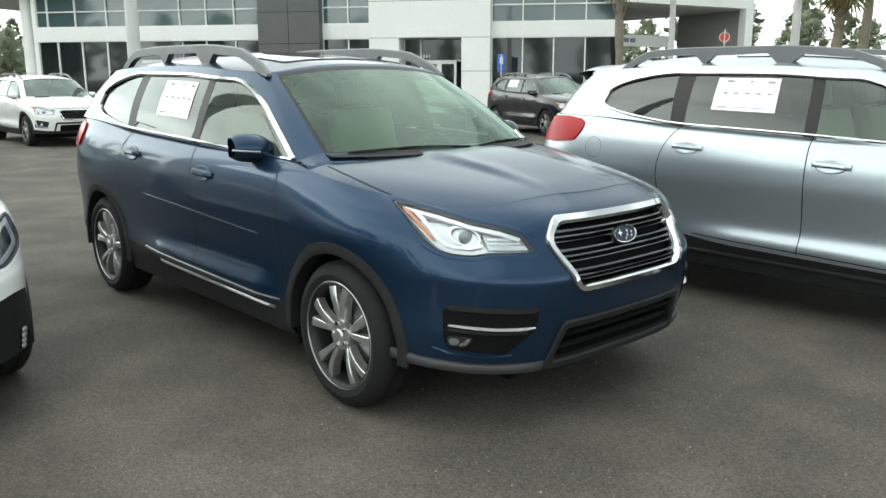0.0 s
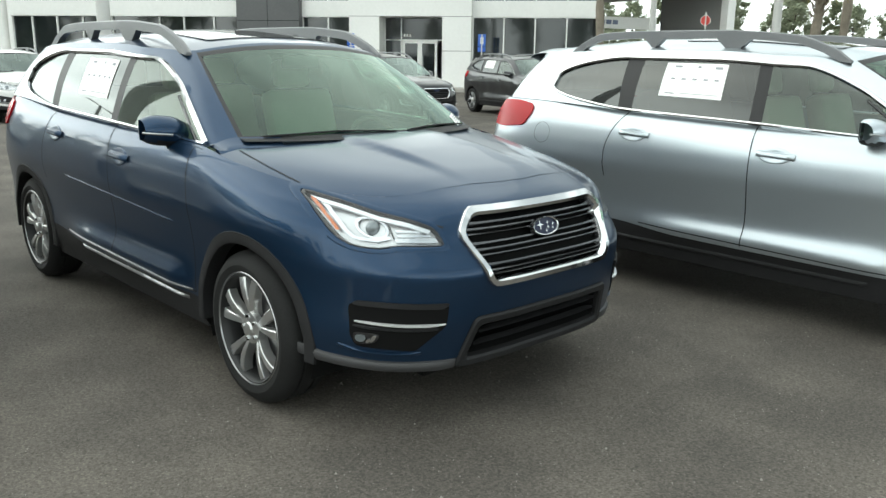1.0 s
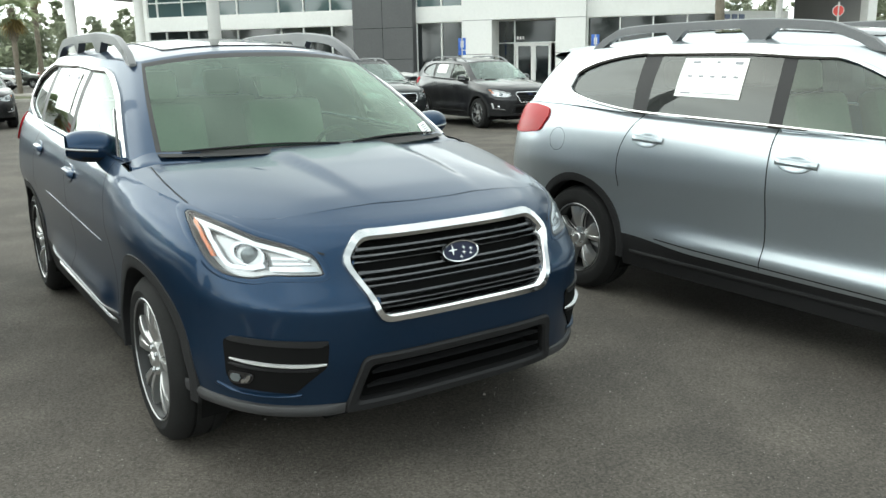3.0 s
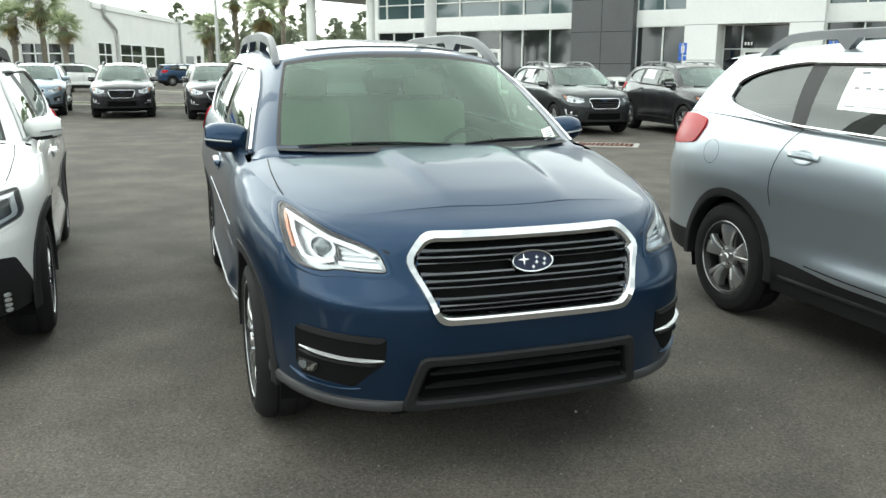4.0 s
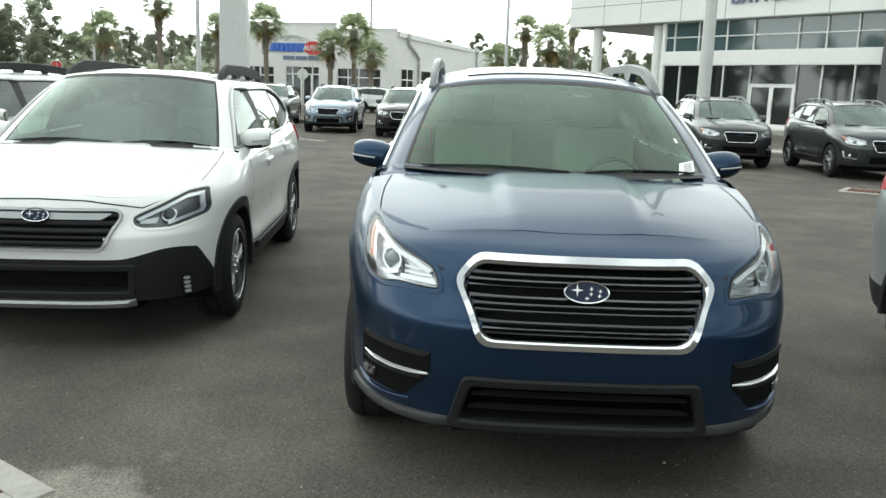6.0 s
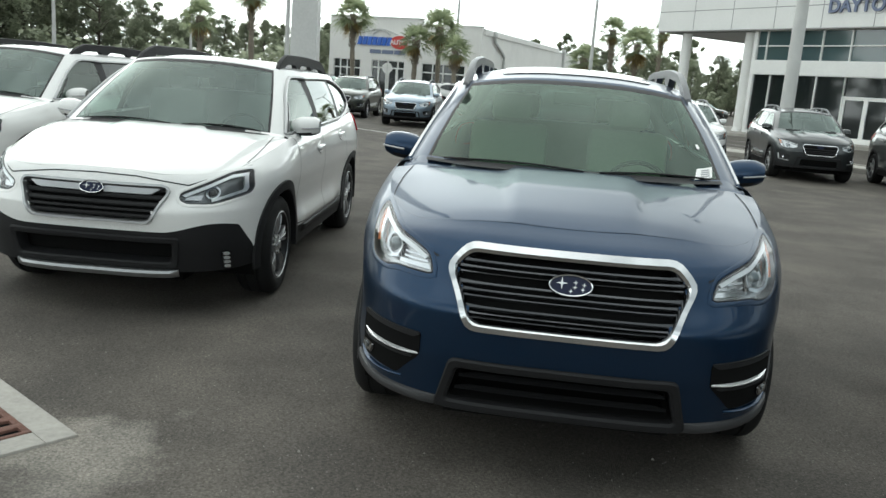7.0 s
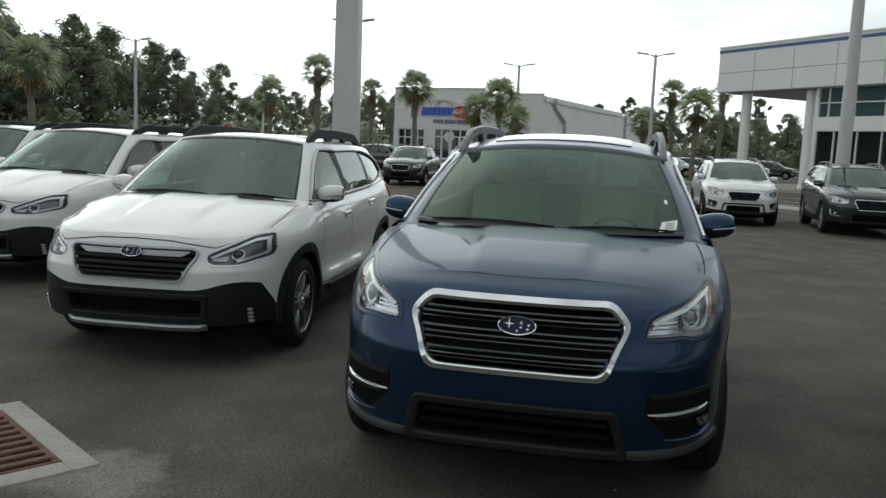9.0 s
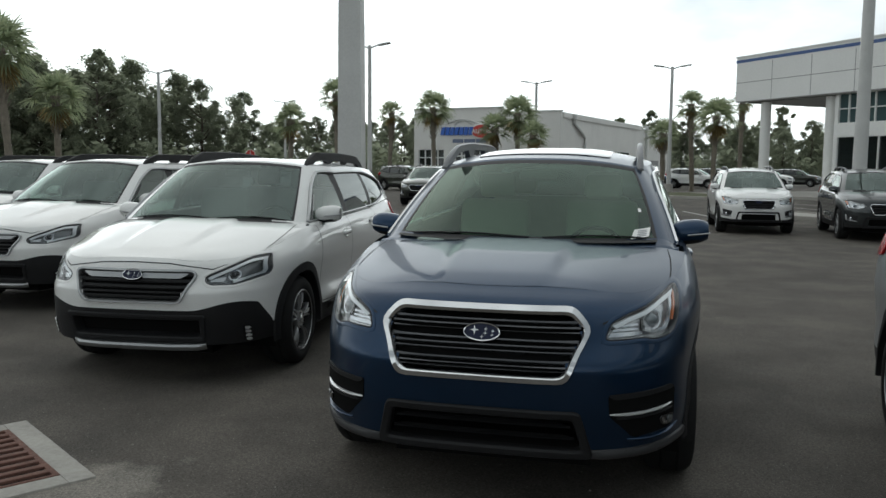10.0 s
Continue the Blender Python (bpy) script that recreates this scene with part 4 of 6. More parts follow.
    for k in range(15):
        y = -0.56 + 0.08 * k
        bow = 0.09 * (abs(y) / 0.56) ** 2
        z = sh.roof_z(sh.roofline[-1][0] + 0.1, y)
        e = sh.roofline[-1][0]
        lip.append([(e + 0.18 + bow, y, z + 0.012), (e - 0.03 + bow, y, z + 0.006), (e - 0.10 + bow, y, z - 0.012), (e - 0.105 + bow, y, z - 0.025), (e - 0.03 + bow, y, z - 0.05), (e + 0.12 + bow, y, z - 0.05)])
    part("roof_spoiler", grid(lip), pm, car)
    # sheet metal between the windshield's foot and the wings
    for sg in (1, -1):
        rows = []
        for k in range(13):
            q = sh.cabin(1.45 + 1.55 * k / 12, 0.02, 1, 0.0)
            ox, oy = q.x + 0.10, min(q.y + 0.035, sh.width(q.x + 0.1, sh.top(q.x + 0.1)) * sh.taper(q.x + 0.1, sh.top(q.x + 0.1)) * 0.97)
            far = Vector((ox, oy, sh.hood_z(ox, oy) - 0.002))
            rows.append([(p.x, sg * p.y, p.z) for p in (q, q.lerp(far, 0.5) - Vector((0, 0, 0.006)), far, far + Vector((0.05, 0.01, -0.06)))])
        part("cowl_corner", grid(rows), pm, car)
        rows = []
        for k in range(15):
            q = sh.cabin(2.7 + 1.3 * k / 14, 0.01, 1, 0.0)
            far = Vector((q.x, sh.half(q.x, sh.top(q.x) - 0.01), sh.top(q.x) - 0.008))
            rows.append([(p.x, sg * p.y, p.z) for p in (q, q.lerp(far, 0.5) + Vector((0, 0, 0.003)), far, far + Vector((0, 0.004, -0.02)))])
        part("door_shoulder", grid(rows), pm, car)
    # hood gap along the wings, wiper arms
    for sg in (1, -1):
        ye, ze = sh.gaps_front[-1][-1]
        xe = sh.nose(ye, ze)
        re = min(0.99, ye / (sh.width(xe, sh.top(xe)) * sh.taper(xe, sh.top(xe))))
        path = [(sh.cowl - 0.1 + (xe - sh.cowl + 0.1) * k / 18) for k in range(19)]
        rows = []
        for k, x in enumerate(path):
            y = sh.width(x, sh.top(x)) * sh.taper(x, sh.top(x)) * (0.90 + (re - 0.90) * (k / 18) ** 1.3)
            rows.append([Vector((x, sg * (y + d), sh.hood_z(x, y + d) + 0.002)) for d in (-0.0025, 0.0025)])
        part("hood_gap", grid(rows), M["seam"], car)
    if fine > 0.7:
        for x0, y0, x1, y1 in ((0.0, 0.62, 0.06, -0.05), (0.0, -0.12, 0.06, -0.66)):
            a = Vector((sh.cowl - 0.04, -y0, sh.hood_z(sh.cowl - 0.04, y0) + 0.03))
            pts = []
            for k in range(7):
                t = k / 6
                y = -y0 + (-y1 + y0) * t
                f = abs(y) / 0.76 * 2
                pts.append(sh.cabin(min(2.0, f), 0.025 + 0.03 * math.sin(math.pi * t), 1 if y > 0 else -1, 0.010))
            part("wiper", tube(pts, 0.005, 6), M["plastic"], car)
        part("cowl_panel", grid([[sh.cabin(f, 0.0, sg, -0.004) + Vector((dx, 0, dz)) for f, sg in [(2 - 0.25 * i, -1) for i in range(8)] + [(0.25 * i, 1) for i in range(9)]] for dx, dz in ((0.06, -0.006), (0.0, 0.004))]), M["plastic"], car)
    if sh.sunroof:
        xa, xb, w = sh.sunroof
        part("sunroof", conform(rounded([(xa, -w), (xb, -w), (xb, w), (xa, w)], 0.05, 3), sh.on_roof, 0.006, 0.012, 0.08), M["roof_glass"], car, "dark glass sunroof")
    return car, sh


M["mirror"] = mat("mirror_glass", (0.8, 0.8, 0.8), 0.02, 1.0)
M["lens_ball"] = mat("projector_lens", (0.16, 0.18, 0.19), 0.04, 0.4, coat=1.0)

# three-row SUV
LAMP = [(0.81, 1.012), (0.828, 0.985), (0.834, 0.935), (0.826, 0.87), (0.808, 0.83), (0.78, 0.815), (0.725, 0.810), (0.683, 0.822), (0.515, 0.820), (0.54, 0.890), (0.61, 0.922), (0.685, 0.945), (0.75, 0.982)]
SUV = dict(
    nose_x=2.40, x0=0.95, x1=-1.40, nr=3.4, axle=1.445, wheel_r=0.350, arch=0.405, arch_end=0.30, track=1.63, cowl=1.30, roll=0.05, ridge_h=0.022,
    xf=curve((0.2, 2.27), (0.30, 2.335), (0.42, 2.368), (0.55, 2.404), (0.714, 2.420), (0.730, 2.412), (0.80, 2.370), (0.9, 2.334), (0.93, 2.317), (0.96, 2.288), (0.98, 2.252), (1.0, 2.20), (1.05, 2.08)),
    xr=curve((0.25, -2.34), (0.45, -2.44), (0.7, -2.46), (1.0, -2.40), (1.25, -2.32)),
    w=curve((0.2, 0.89), (0.36, 0.928), (0.46, 0.938), (0.56, 0.934), (0.63, 0.936), (0.75, 0.948), (0.86, 0.960), (0.95, 0.958), (1.05, 0.945), (1.15, 0.925), (1.3, 0.9)),
    nf=curve((0.3, 3.7), (0.45, 3.6), (0.6, 3.45), (0.75, 3.3), (0.85, 3.05), (1.0, 2.75)),
    top=curve((2.4, 0.965), (2.2, 0.975), (1.8, 1.01), (1.3, 1.08), (1.0, 1.125), (0, 1.162), (-1, 1.195), (-2, 1.235), (-2.6, 1.235)),
    crown=curve((2.4, 0.870), (2.3, 0.950), (2.25, 0.980), (2.2, 1.003), (2.1, 1.037), (2.0, 1.062), (1.6, 1.118), (1.3, 1.15), (1.0, 1.17)),
    ridge=curve((2.3, 0.24), (1.2, 0.31)),
    bottom=curve((2.4, 0.314), (1.95, 0.316), (1.82, 0.325), (1.7, 0.28), (0.9, 0.25), (-1.0, 0.25), (-1.9, 0.30), (-2.6, 0.36)),
    clad=curve((2.4, 0.36), (1.9, 0.38), (1.0, 0.40), (-0.4, 0.42), (-1.0, 0.455), (-1.9, 0.46), (-2.6, 0.52)), clad_front=curve((0.0, 0.325), (0.46, 0.350), (0.85, 0.354), (0.95, 0.365)), clad_x=1.9,
    doors=(0.98, 0.03, -0.93),
    holes=[[(0, 0.938), (0.362, 0.938), (0.435, 0.866), (0.345, 0.662), (0, 0.662)], [tuple(p) for p in inset(LAMP, -0.004)],
           [(0, 0.505), (0.40, 0.505), (0.445, 0.335), (0, 0.335)]],
    belt=[(1.32, 0, 1.155), (1.28, 0.40, 1.156), (1.105, 0.740, 1.156), (1.00, 0.848, 1.118), (0.055, 0.90, 1.162), (-0.025, 0.90, 1.165), (-0.885, 0.893, 1.193), (-1.00, 0.89, 1.20), (-1.66, 0.858, 1.232), (-2.09, 0.80, 1.24), (-2.27, 0.44, 1.24), (-2.31, 0, 1.24)],
    roofline=[(0.46, 0), (0.458, 0.32), (0.415, 0.592), (0.24, 0.658), (0.0, 0.70), (-0.08, 0.702), (-0.90, 0.70), (-1.045, 0.695), (-1.56, 0.665), (-1.90, 0.60), (-2.07, 0.35), (-2.11, 0)],
    bays=[("wind", 5), ("wind", 10), ("pillar", 4), ("glass1", 16), ("post", 1), ("glass2", 9), ("post", 1), ("glass3", 12), ("pillar", 4), ("back", 4), ("back", 4)],
    spine=curve((0.5, 1.603), (0.38, 1.622), (0.1, 1.655), (-0.4, 1.688), (-1.0, 1.69), (-1.7, 1.655), (-2.3, 1.58)), mid=-0.85, bulge=0.022,
    mirror=(0.70, 0.93, 1.17), seat_x=0.25, seat_mat="seat", flare_w=0.042, flare_h=0.009, flare_plastic=True,
    grille=[(-0.39, 0.955), (0.39, 0.955), (0.47, 0.868), (0.37, 0.645), (-0.37, 0.645), (-0.47, 0.868)], grille_w=0.035, grille_mat="chrome", grille_bars=9, grille_lines=True,
    recesses=[("grille_back", [(-0.39, 0.95), (0.39, 0.95), (0.46, 0.868), (0.36, 0.65), (-0.36, 0.65), (-0.46, 0.868)], "void", 0.05),
              ("intake_back", [(-0.41, 0.515), (0.41, 0.515), (0.465, 0.32), (-0.465, 0.32)], "void", 0.20)],
    frames=[("lower_intake_frame", [(-0.425, 0.530), (0.425, 0.530), (0.485, 0.305), (-0.485, 0.305)], 0.042, 0.014, 0.06, "plastic"), ("intake_throat", [(-0.395, 0.497), (0.395, 0.497), (0.452, 0.338), (-0.452, 0.338)], 0.02, -0.03, 0.2, "void")],
    plates=[("fog_recess", [(0.54, 0.600), (0.79, 0.606), (0.815, 0.59), (0.815, 0.46), (0.80, 0.415), (0.64, 0.402), (0.60, 0.450), (0.545, 0.505)], "liner", 0.004, 0.012), ("fog_slot", [(0.535, 0.602), (0.80, 0.608), (0.81, 0.588), (0.56, 0.580)], "plastic", 0.010, 0.008), ("fog_lamp", [(0.745, 0.478), (0.808, 0.480), (0.804, 0.428), (0.757, 0.434)], "gloss_black", 0.010, 0.008), ("fog_lens", [(0.778, 0.470), (0.803, 0.470), (0.800, 0.440), (0.780, 0.440)], "lens_ball", 0.014, 0.004), ("fog_fin", [(0.752, 0.472), (0.764, 0.472), (0.770, 0.442), (0.763, 0.440)], "chrome", 0.014, 0.004), ("fog_fin", [(0.766, 0.455), (0.776, 0.455), (0.779, 0.438), (0.771, 0.437)], "chrome", 0.0145, 0.004)],
    beads_front=[("intake_bar", [(0.0, 0.455), (0.2, 0.455), (0.385, 0.455)], 0.012, -0.03, "plastic"), ("intake_bar", [(0.0, 0.400), (0.2, 0.400), (0.40, 0.400)], 0.012, -0.03, "plastic"), ("fog_chrome_strip", [(0.548, 0.514), (0.68, 0.514), (0.805, 0.520)], 0.012, 0.018, "bright_trim"), ("fog_bar", [(0.57, 0.496), (0.69, 0.497), (0.81, 0.501)], 0.014, 0.014, "plastic"), ("fog_lower_lip", [(0.62, 0.392), (0.72, 0.392), (0.80, 0.398), (0.835, 0.412)], 0.014, 0.016, "blue_side"), ("front_lip", [(0.475, 0.326), (0.6, 0.330), (0.74, 0.333), (0.85, 0.340), (0.895, 0.352)], 0.046, 0.017, "lip")],
    beads_side=[("side_moulding", [(0.79, 0.74), (-0.67, 0.805)], 0.014, 0.0045, "blue_side"), ("sill_chrome", [(0.90, 0.375), (-0.46, 0.405)], 0.018, 0.012, "satin"), ("sill_line", [(0.95, 0.425), (-0.70, 0.46)], 0.012, 0.008, "rail")],
    badge=(0.842, 0.082, 0.040), badge_off=-0.004, gaps_front=[[(0.505, 0.887), (0.54, 0.900), (0.61, 0.933), (0.685, 0.956), (0.75, 0.993), (0.805, 1.021)]],
    lamp=LAMP, lamp_dark=False,
    projector=(0.724, 0.893), projector_r=0.031,
    lamp_bits=[("side_marker", band(LAMP, 0, 3, 0.0135, 0.022), "amber", -0.010), ("lamp_brow", band(LAMP, 9, 0, 0.0135, 0.030), "brow", -0.008), ("day_light", band(LAMP, 1, 7, 0.028, 0.040), "reflector", -0.012),
               ("lower_reflector", [(0.535, 0.835), (0.675, 0.838), (0.675, 0.852), (0.545, 0.852)], "reflector", -0.010), ("lamp_divider", [(0.674, 0.852), (0.680, 0.852), (0.680, 0.902), (0.674, 0.90)], "gloss_black", -0.016)]
    + [("reflector_fin", [(0.555, 0.860 + 0.016 * k), (0.665, 0.860 + 0.018 * k), (0.665, 0.868 + 0.018 * k), (0.558, 0.867 + 0.016 * k)], "reflector", -0.020) for k in range(2)],
    fog=(0.790, 0.472, 0), fog_off=0.010, handle_z=1.008, dlo=(3.0, 8.0), dlo_mat="chrome",
    tail_lamp=[(-1.755, 1.15), (-1.77, 1.20), (-1.94, 1.220), (-2.16, 1.215), (-2.25, 1.03), (-2.05, 1.02), (-1.83, 1.045)],
    rail=((0.43, -1.62), 0.625, 0.108, 0.052), rail_mat="rail", sunroof=(0.27, -0.80, 0.44),
)
M["blue_side"] = M["blue"]
M["rail"] = mat("grey_roof_rail", (0.14, 0.144, 0.15), 0.36, 0.5, var=0.08)
RIM_TEN = dict(face="alloy", rim=0.258, spokes=5, dark=True, bars=((-0.235, 0.0185), (0.235, 0.0185)), pocket=0.05)
RIM_FIVE = dict(face="alloy", rim=0.232, spokes=5, dark=True, bars=((-0.14, 0.034), (0.24, 0.013)), pocket=0.07)

blue_suv, BLUE = build_car("suv", "dark blue metallic three-row SUV parked on asphalt, chrome grille", SUV, "blue", RIM_TEN)


def scaled(s, kx, ky, kz):
    """The same design lines stretched to another size."""
    o = dict(s)
    for k in ("xf", "xr"):
        o[k] = (lambda g: lambda z: kx * g(z / kz))(s[k])
    o["w"] = (lambda g: lambda z: ky * g(z / kz))(s["w"])
    o["nf"] = (lambda g: lambda z: g(z / kz))(s["nf"])
    for k in ("top", "crown", "bottom", "clad", "spine"):
        o[k] = (lambda g: lambda x: kz * g(x / kx))(s[k])
    o["ridge"] = (lambda g: lambda x: ky * g(x / kx))(s["ridge"])
    o["clad_front"] = (lambda g: lambda y: kz * g(y / ky))(s["clad_front"])
    for k in ("nose_x", "x0", "x1", "axle", "cowl", "clad_x", "mid", "seat_x"):
        o[k] = s[k] * kx
    o["track"], o["handle_z"] = s["track"] * ky, s["handle_z"] * kz
    o["doors"] = tuple(x * kx for x in s["doors"])
    o["belt"] = [(x * kx, y * ky, z * kz) for x, y, z in s["belt"]]
    o["roofline"] = [(x * kx, y * ky) for x, y in s["roofline"]]
    o["mirror"] = (s["mirror"][0] * kx, s["mirror"][1] * ky, s["mirror"][2] * kz)
    o["tail_lamp"] = [(x * kx, z * kz) for x, z in s["tail_lamp"]]
    (xa, xb), ry, rh, rt = s["rail"]
    o["rail"] = ((xa * kx, xb * kx), ry * ky, rh * 0.85, rt)
    o["sunroof"] = tuple(a * k for a, k in zip(s["sunroof"], (kx, kx, ky)))
    return o


# raised wagon with black lower body
WLAMP = [(0.822, 0.910), (0.845, 0.80), (0.832, 0.765), (0.71, 0.725), (0.675, 0.717), (0.54, 0.721), (0.505, 0.742), (0.502, 0.778), (0.64, 0.845), (0.735, 0.900)]
WAGON = scaled(SUV, 0.957, 0.975, 0.94)
WAGON.update(
    axle=1.3725, wheel_r=0.345, arch=0.40, nose_x=2.32, cowl=1.20, track=1.59, nf=curve((0.3, 3.7), (0.55, 3.6), (0.75, 3.3), (0.95, 3.0)),
    belt=[(1.21, 0, 1.105), (1.18, 0.39, 1.103), (1.05, 0.728, 1.082), (0.97, 0.818, 1.07), (0.06, 0.865, 1.10), (-0.05, 0.865, 1.103), (-0.86, 0.86, 1.125), (-0.98, 0.857, 1.13), (-1.72, 0.82, 1.17), (-2.1, 0.75, 1.175), (-2.3, 0.40, 1.175), (-2.34, 0, 1.175)],
    roofline=[(0.43, 0), (0.42, 0.30), (0.34, 0.552), (0.25, 0.602), (0.02, 0.640), (-0.10, 0.672), (-0.90, 0.67), (-1.03, 0.665), (-1.62, 0.635), (-1.98, 0.57), (-2.15, 0.33), (-2.18, 0)],
    spine=curve((0.8, 1.53), (0.43, 1.588), (0.1, 1.614), (-0.6, 1.62), (-1.3, 1.60), (-2.2, 1.52)),
    top=curve((2.4, 0.86), (2.2, 0.875), (1.8, 0.925), (1.3, 1.02), (1.0, 1.063), (0, 1.10), (-1, 1.13), (-2, 1.17), (-2.6, 1.17)),
    crown=curve((2.4, 0.87), (2.25, 0.888), (2.0, 0.955), (1.6, 1.04), (1.28, 1.095), (1.0, 1.12)), mirror=(0.68, 0.91, 1.13), arch_end=0.27, flare_w=0.058, flare_h=0.018, grille_mat="satin", grille_bars=5, grille_lines=False, grille_w=0.022, seat_mat="cloth", ridge_h=0.018,
    grille=[(-0.425, 0.825), (0.425, 0.825), (0.46, 0.785), (0.36, 0.595), (-0.36, 0.595), (-0.46, 0.785)],
    holes=[[(0, 0.818), (0.415, 0.818), (0.445, 0.782), (0.35, 0.61), (0, 0.61)], [tuple(p) for p in inset(WLAMP, -0.004)], [(0, 0.51), (0.48, 0.51), (0.48, 0.34), (0, 0.34)]],
    recesses=[("grille_back", [(-0.425, 0.82), (0.425, 0.82), (0.45, 0.782), (0.355, 0.605), (-0.355, 0.605), (-0.45, 0.782)], "void", 0.05), ("intake_back", [(-0.5, 0.52), (0.5, 0.52), (0.5, 0.33), (-0.5, 0.33)], "void", 0.08)],
    frames=[("lower_intake_frame", [(-0.52, 0.52), (0.52, 0.52), (0.50, 0.32), (-0.50, 0.32)], 0.04, 0.012, 0.07, "plastic")],
    plates=[("fog_light_strip", [(0.723, 0.425), (0.761, 0.423), (0.756, 0.305), (0.723, 0.305)], "gloss_black", 0.006, 0.02), *[("fog_light_lens", [(0.728, 0.418 - 0.028 * k), (0.755, 0.417 - 0.028 * k), (0.754, 0.397 - 0.028 * k), (0.728, 0.398 - 0.028 * k)], "brow", 0.012, 0.01) for k in range(4)], ("grille_wing", [(-0.40, 0.80), (0.40, 0.80), (0.34, 0.765), (-0.34, 0.765)], "satin", 0.0, 0.02)],
    beads_front=[("skid_bar", [(0.0, 0.285), (0.25, 0.285), (0.50, 0.29)], 0.05, 0.03, "satin")],
    beads_side=[("sill_moulding", [(0.75, 0.36), (-0.9, 0.36)], 0.07, 0.02, "plastic")],
    clad_front=curve((0.0, 0.548), (0.42, 0.548), (0.70, 0.600), (0.79, 0.585), (0.835, 0.47), (0.86, 0.37), (0.9, 0.36)), clad=curve((2.4, 0.36), (1.85, 0.36), (1.0, 0.40), (-1.0, 0.40), (-1.9, 0.48), (-2.6, 0.52)),
    badge=(0.782, 0.075, 0.04), badge_off=0.006, gaps_front=[[(0.0, 0.870), (0.25, 0.864), (0.45, 0.838), (0.54, 0.824), (0.64, 0.862), (0.735, 0.913), (0.80, 0.925)]],
    lamp=[*WLAMP], lamp_dark=True, projector=(0.675, 0.785), projector_r=0.026,
    lamp_bits=[("lamp_brow", band(WLAMP, 7, 0, 0.0135, 0.032), "brow", -0.009), ("day_light", band(WLAMP, 0, 4, 0.016, 0.032), "brow", -0.011), ("turn_reflector", [(0.535, 0.748), (0.62, 0.745), (0.63, 0.775), (0.54, 0.765)], "bowl", -0.025)],
    fog=(0.765, 0.39, 0), rail_mat="plastic", rail=((0.30, -1.6), 0.56, 0.105, 0.082), sunroof=None, dlo=(3.0, 8.0), dlo_mat="satin",
)
# compact SUV
COMPACT = scaled(SUV, 0.926, 0.935, 0.94)
COMPACT.update(
    axle=1.335, wheel_r=0.342, arch=0.395, nose_x=2.24, arch_end=0.28, flare_w=0.05, grille_mat="chrome", grille_bars=4, grille_lines=False, grille_w=0.028, seat_mat="dash",
    grille=[(-0.34, 0.825), (0.34, 0.825), (0.38, 0.765), (0.30, 0.585), (-0.30, 0.585), (-0.38, 0.765)],
    holes=[[(0, 0.815), (0.32, 0.815), (0.36, 0.758), (0.29, 0.60), (0, 0.60)], [(0.46, 0.745), (0.60, 0.715), (0.765, 0.74), (0.80, 0.885), (0.74, 0.885), (0.46, 0.81)], [(0, 0.49), (0.40, 0.49), (0.40, 0.34), (0, 0.34)]],
    recesses=[("grille_back", [(-0.335, 0.815), (0.335, 0.815), (0.37, 0.758), (0.295, 0.595), (-0.295, 0.595), (-0.37, 0.758)], "void", 0.04), ("intake_back", [(-0.42, 0.50), (0.42, 0.50), (0.42, 0.33), (-0.42, 0.33)], "void", 0.06)],
    frames=[("lower_intake_frame", [(-0.46, 0.55), (0.46, 0.55), (0.52, 0.30), (-0.52, 0.30)], 0.04, 0.012, 0.06, "plastic")],
    plates=[("fog_recess", [(0.58, 0.56), (0.78, 0.60), (0.80, 0.44), (0.62, 0.42)], "plastic", 0.003, 0.02)],
    beads_front=[("fog_trim", [(0.60, 0.44), (0.77, 0.46), (0.785, 0.58)], 0.02, 0.015, "satin")], beads_side=[("sill_moulding", [(0.75, 0.36), (-0.9, 0.36)], 0.05, 0.015, "plastic")],
    clad_front=curve((0.0, 0.36), (0.5, 0.36), (0.9, 0.40)), badge=(0.775, 0.07, 0.036), badge_off=-0.004, gaps_front=[[(0.0, 0.85), (0.43, 0.85), (0.74, 0.90)]],
    lamp=[(0.45, 0.815), (0.45, 0.74), (0.60, 0.705), (0.775, 0.73), (0.82, 0.895), (0.74, 0.895)], projector=(0.65, 0.775), projector_r=0.036,
    lamp_bits=[("side_marker", [(0.768, 0.88), (0.797, 0.88), (0.778, 0.80), (0.748, 0.79)], "amber", -0.01), ("day_light", [(0.735, 0.745), (0.765, 0.75), (0.79, 0.85), (0.76, 0.85)], "reflector", -0.012), ("lamp_brow", [(0.47, 0.808), (0.73, 0.878), (0.73, 0.862), (0.47, 0.794)], "brow", -0.012)],
    fog=(0.70, 0.50, 0.03), fog_off=0.008, sunroof=None, dlo_mat="gloss_black", rail=((0.36, -1.5), 0.55, 0.085, 0.03),
)
RIM_DARK = dict(face="satin", rim=0.225, spokes=5, dark=True, bars=((-0.2, 0.014), (0.2, 0.014)), pocket=0.08)
RIM_WAGON = dict(face="satin", rim=0.235, spokes=5, dark=True, bars=((-0.17, 0.008), (0.10, 0.012), (0.30, 0.006)), pocket=0.06)

silver_suv, SILVER = build_car("suv", "silver metallic three-row SUV with a price sheet in the rear window", dict(SUV, x1=-1.45, nr=4.2, beads_side=[("sill_moulding", [(0.78, 0.345), (-0.95, 0.345)], 0.03, 0.012, "plastic")], lamp_dark=False), "silver", RIM_FIVE)
flap = [(-1.63 + 0.075 * math.cos(2 * math.pi * k / 24), 1.005 + 0.075 * math.sin(2 * math.pi * k / 24)) for k in range(25)]
part("fuel_flap_gap", strip(flap, SILVER.on_right, 0.003), M["seam"], silver_suv)
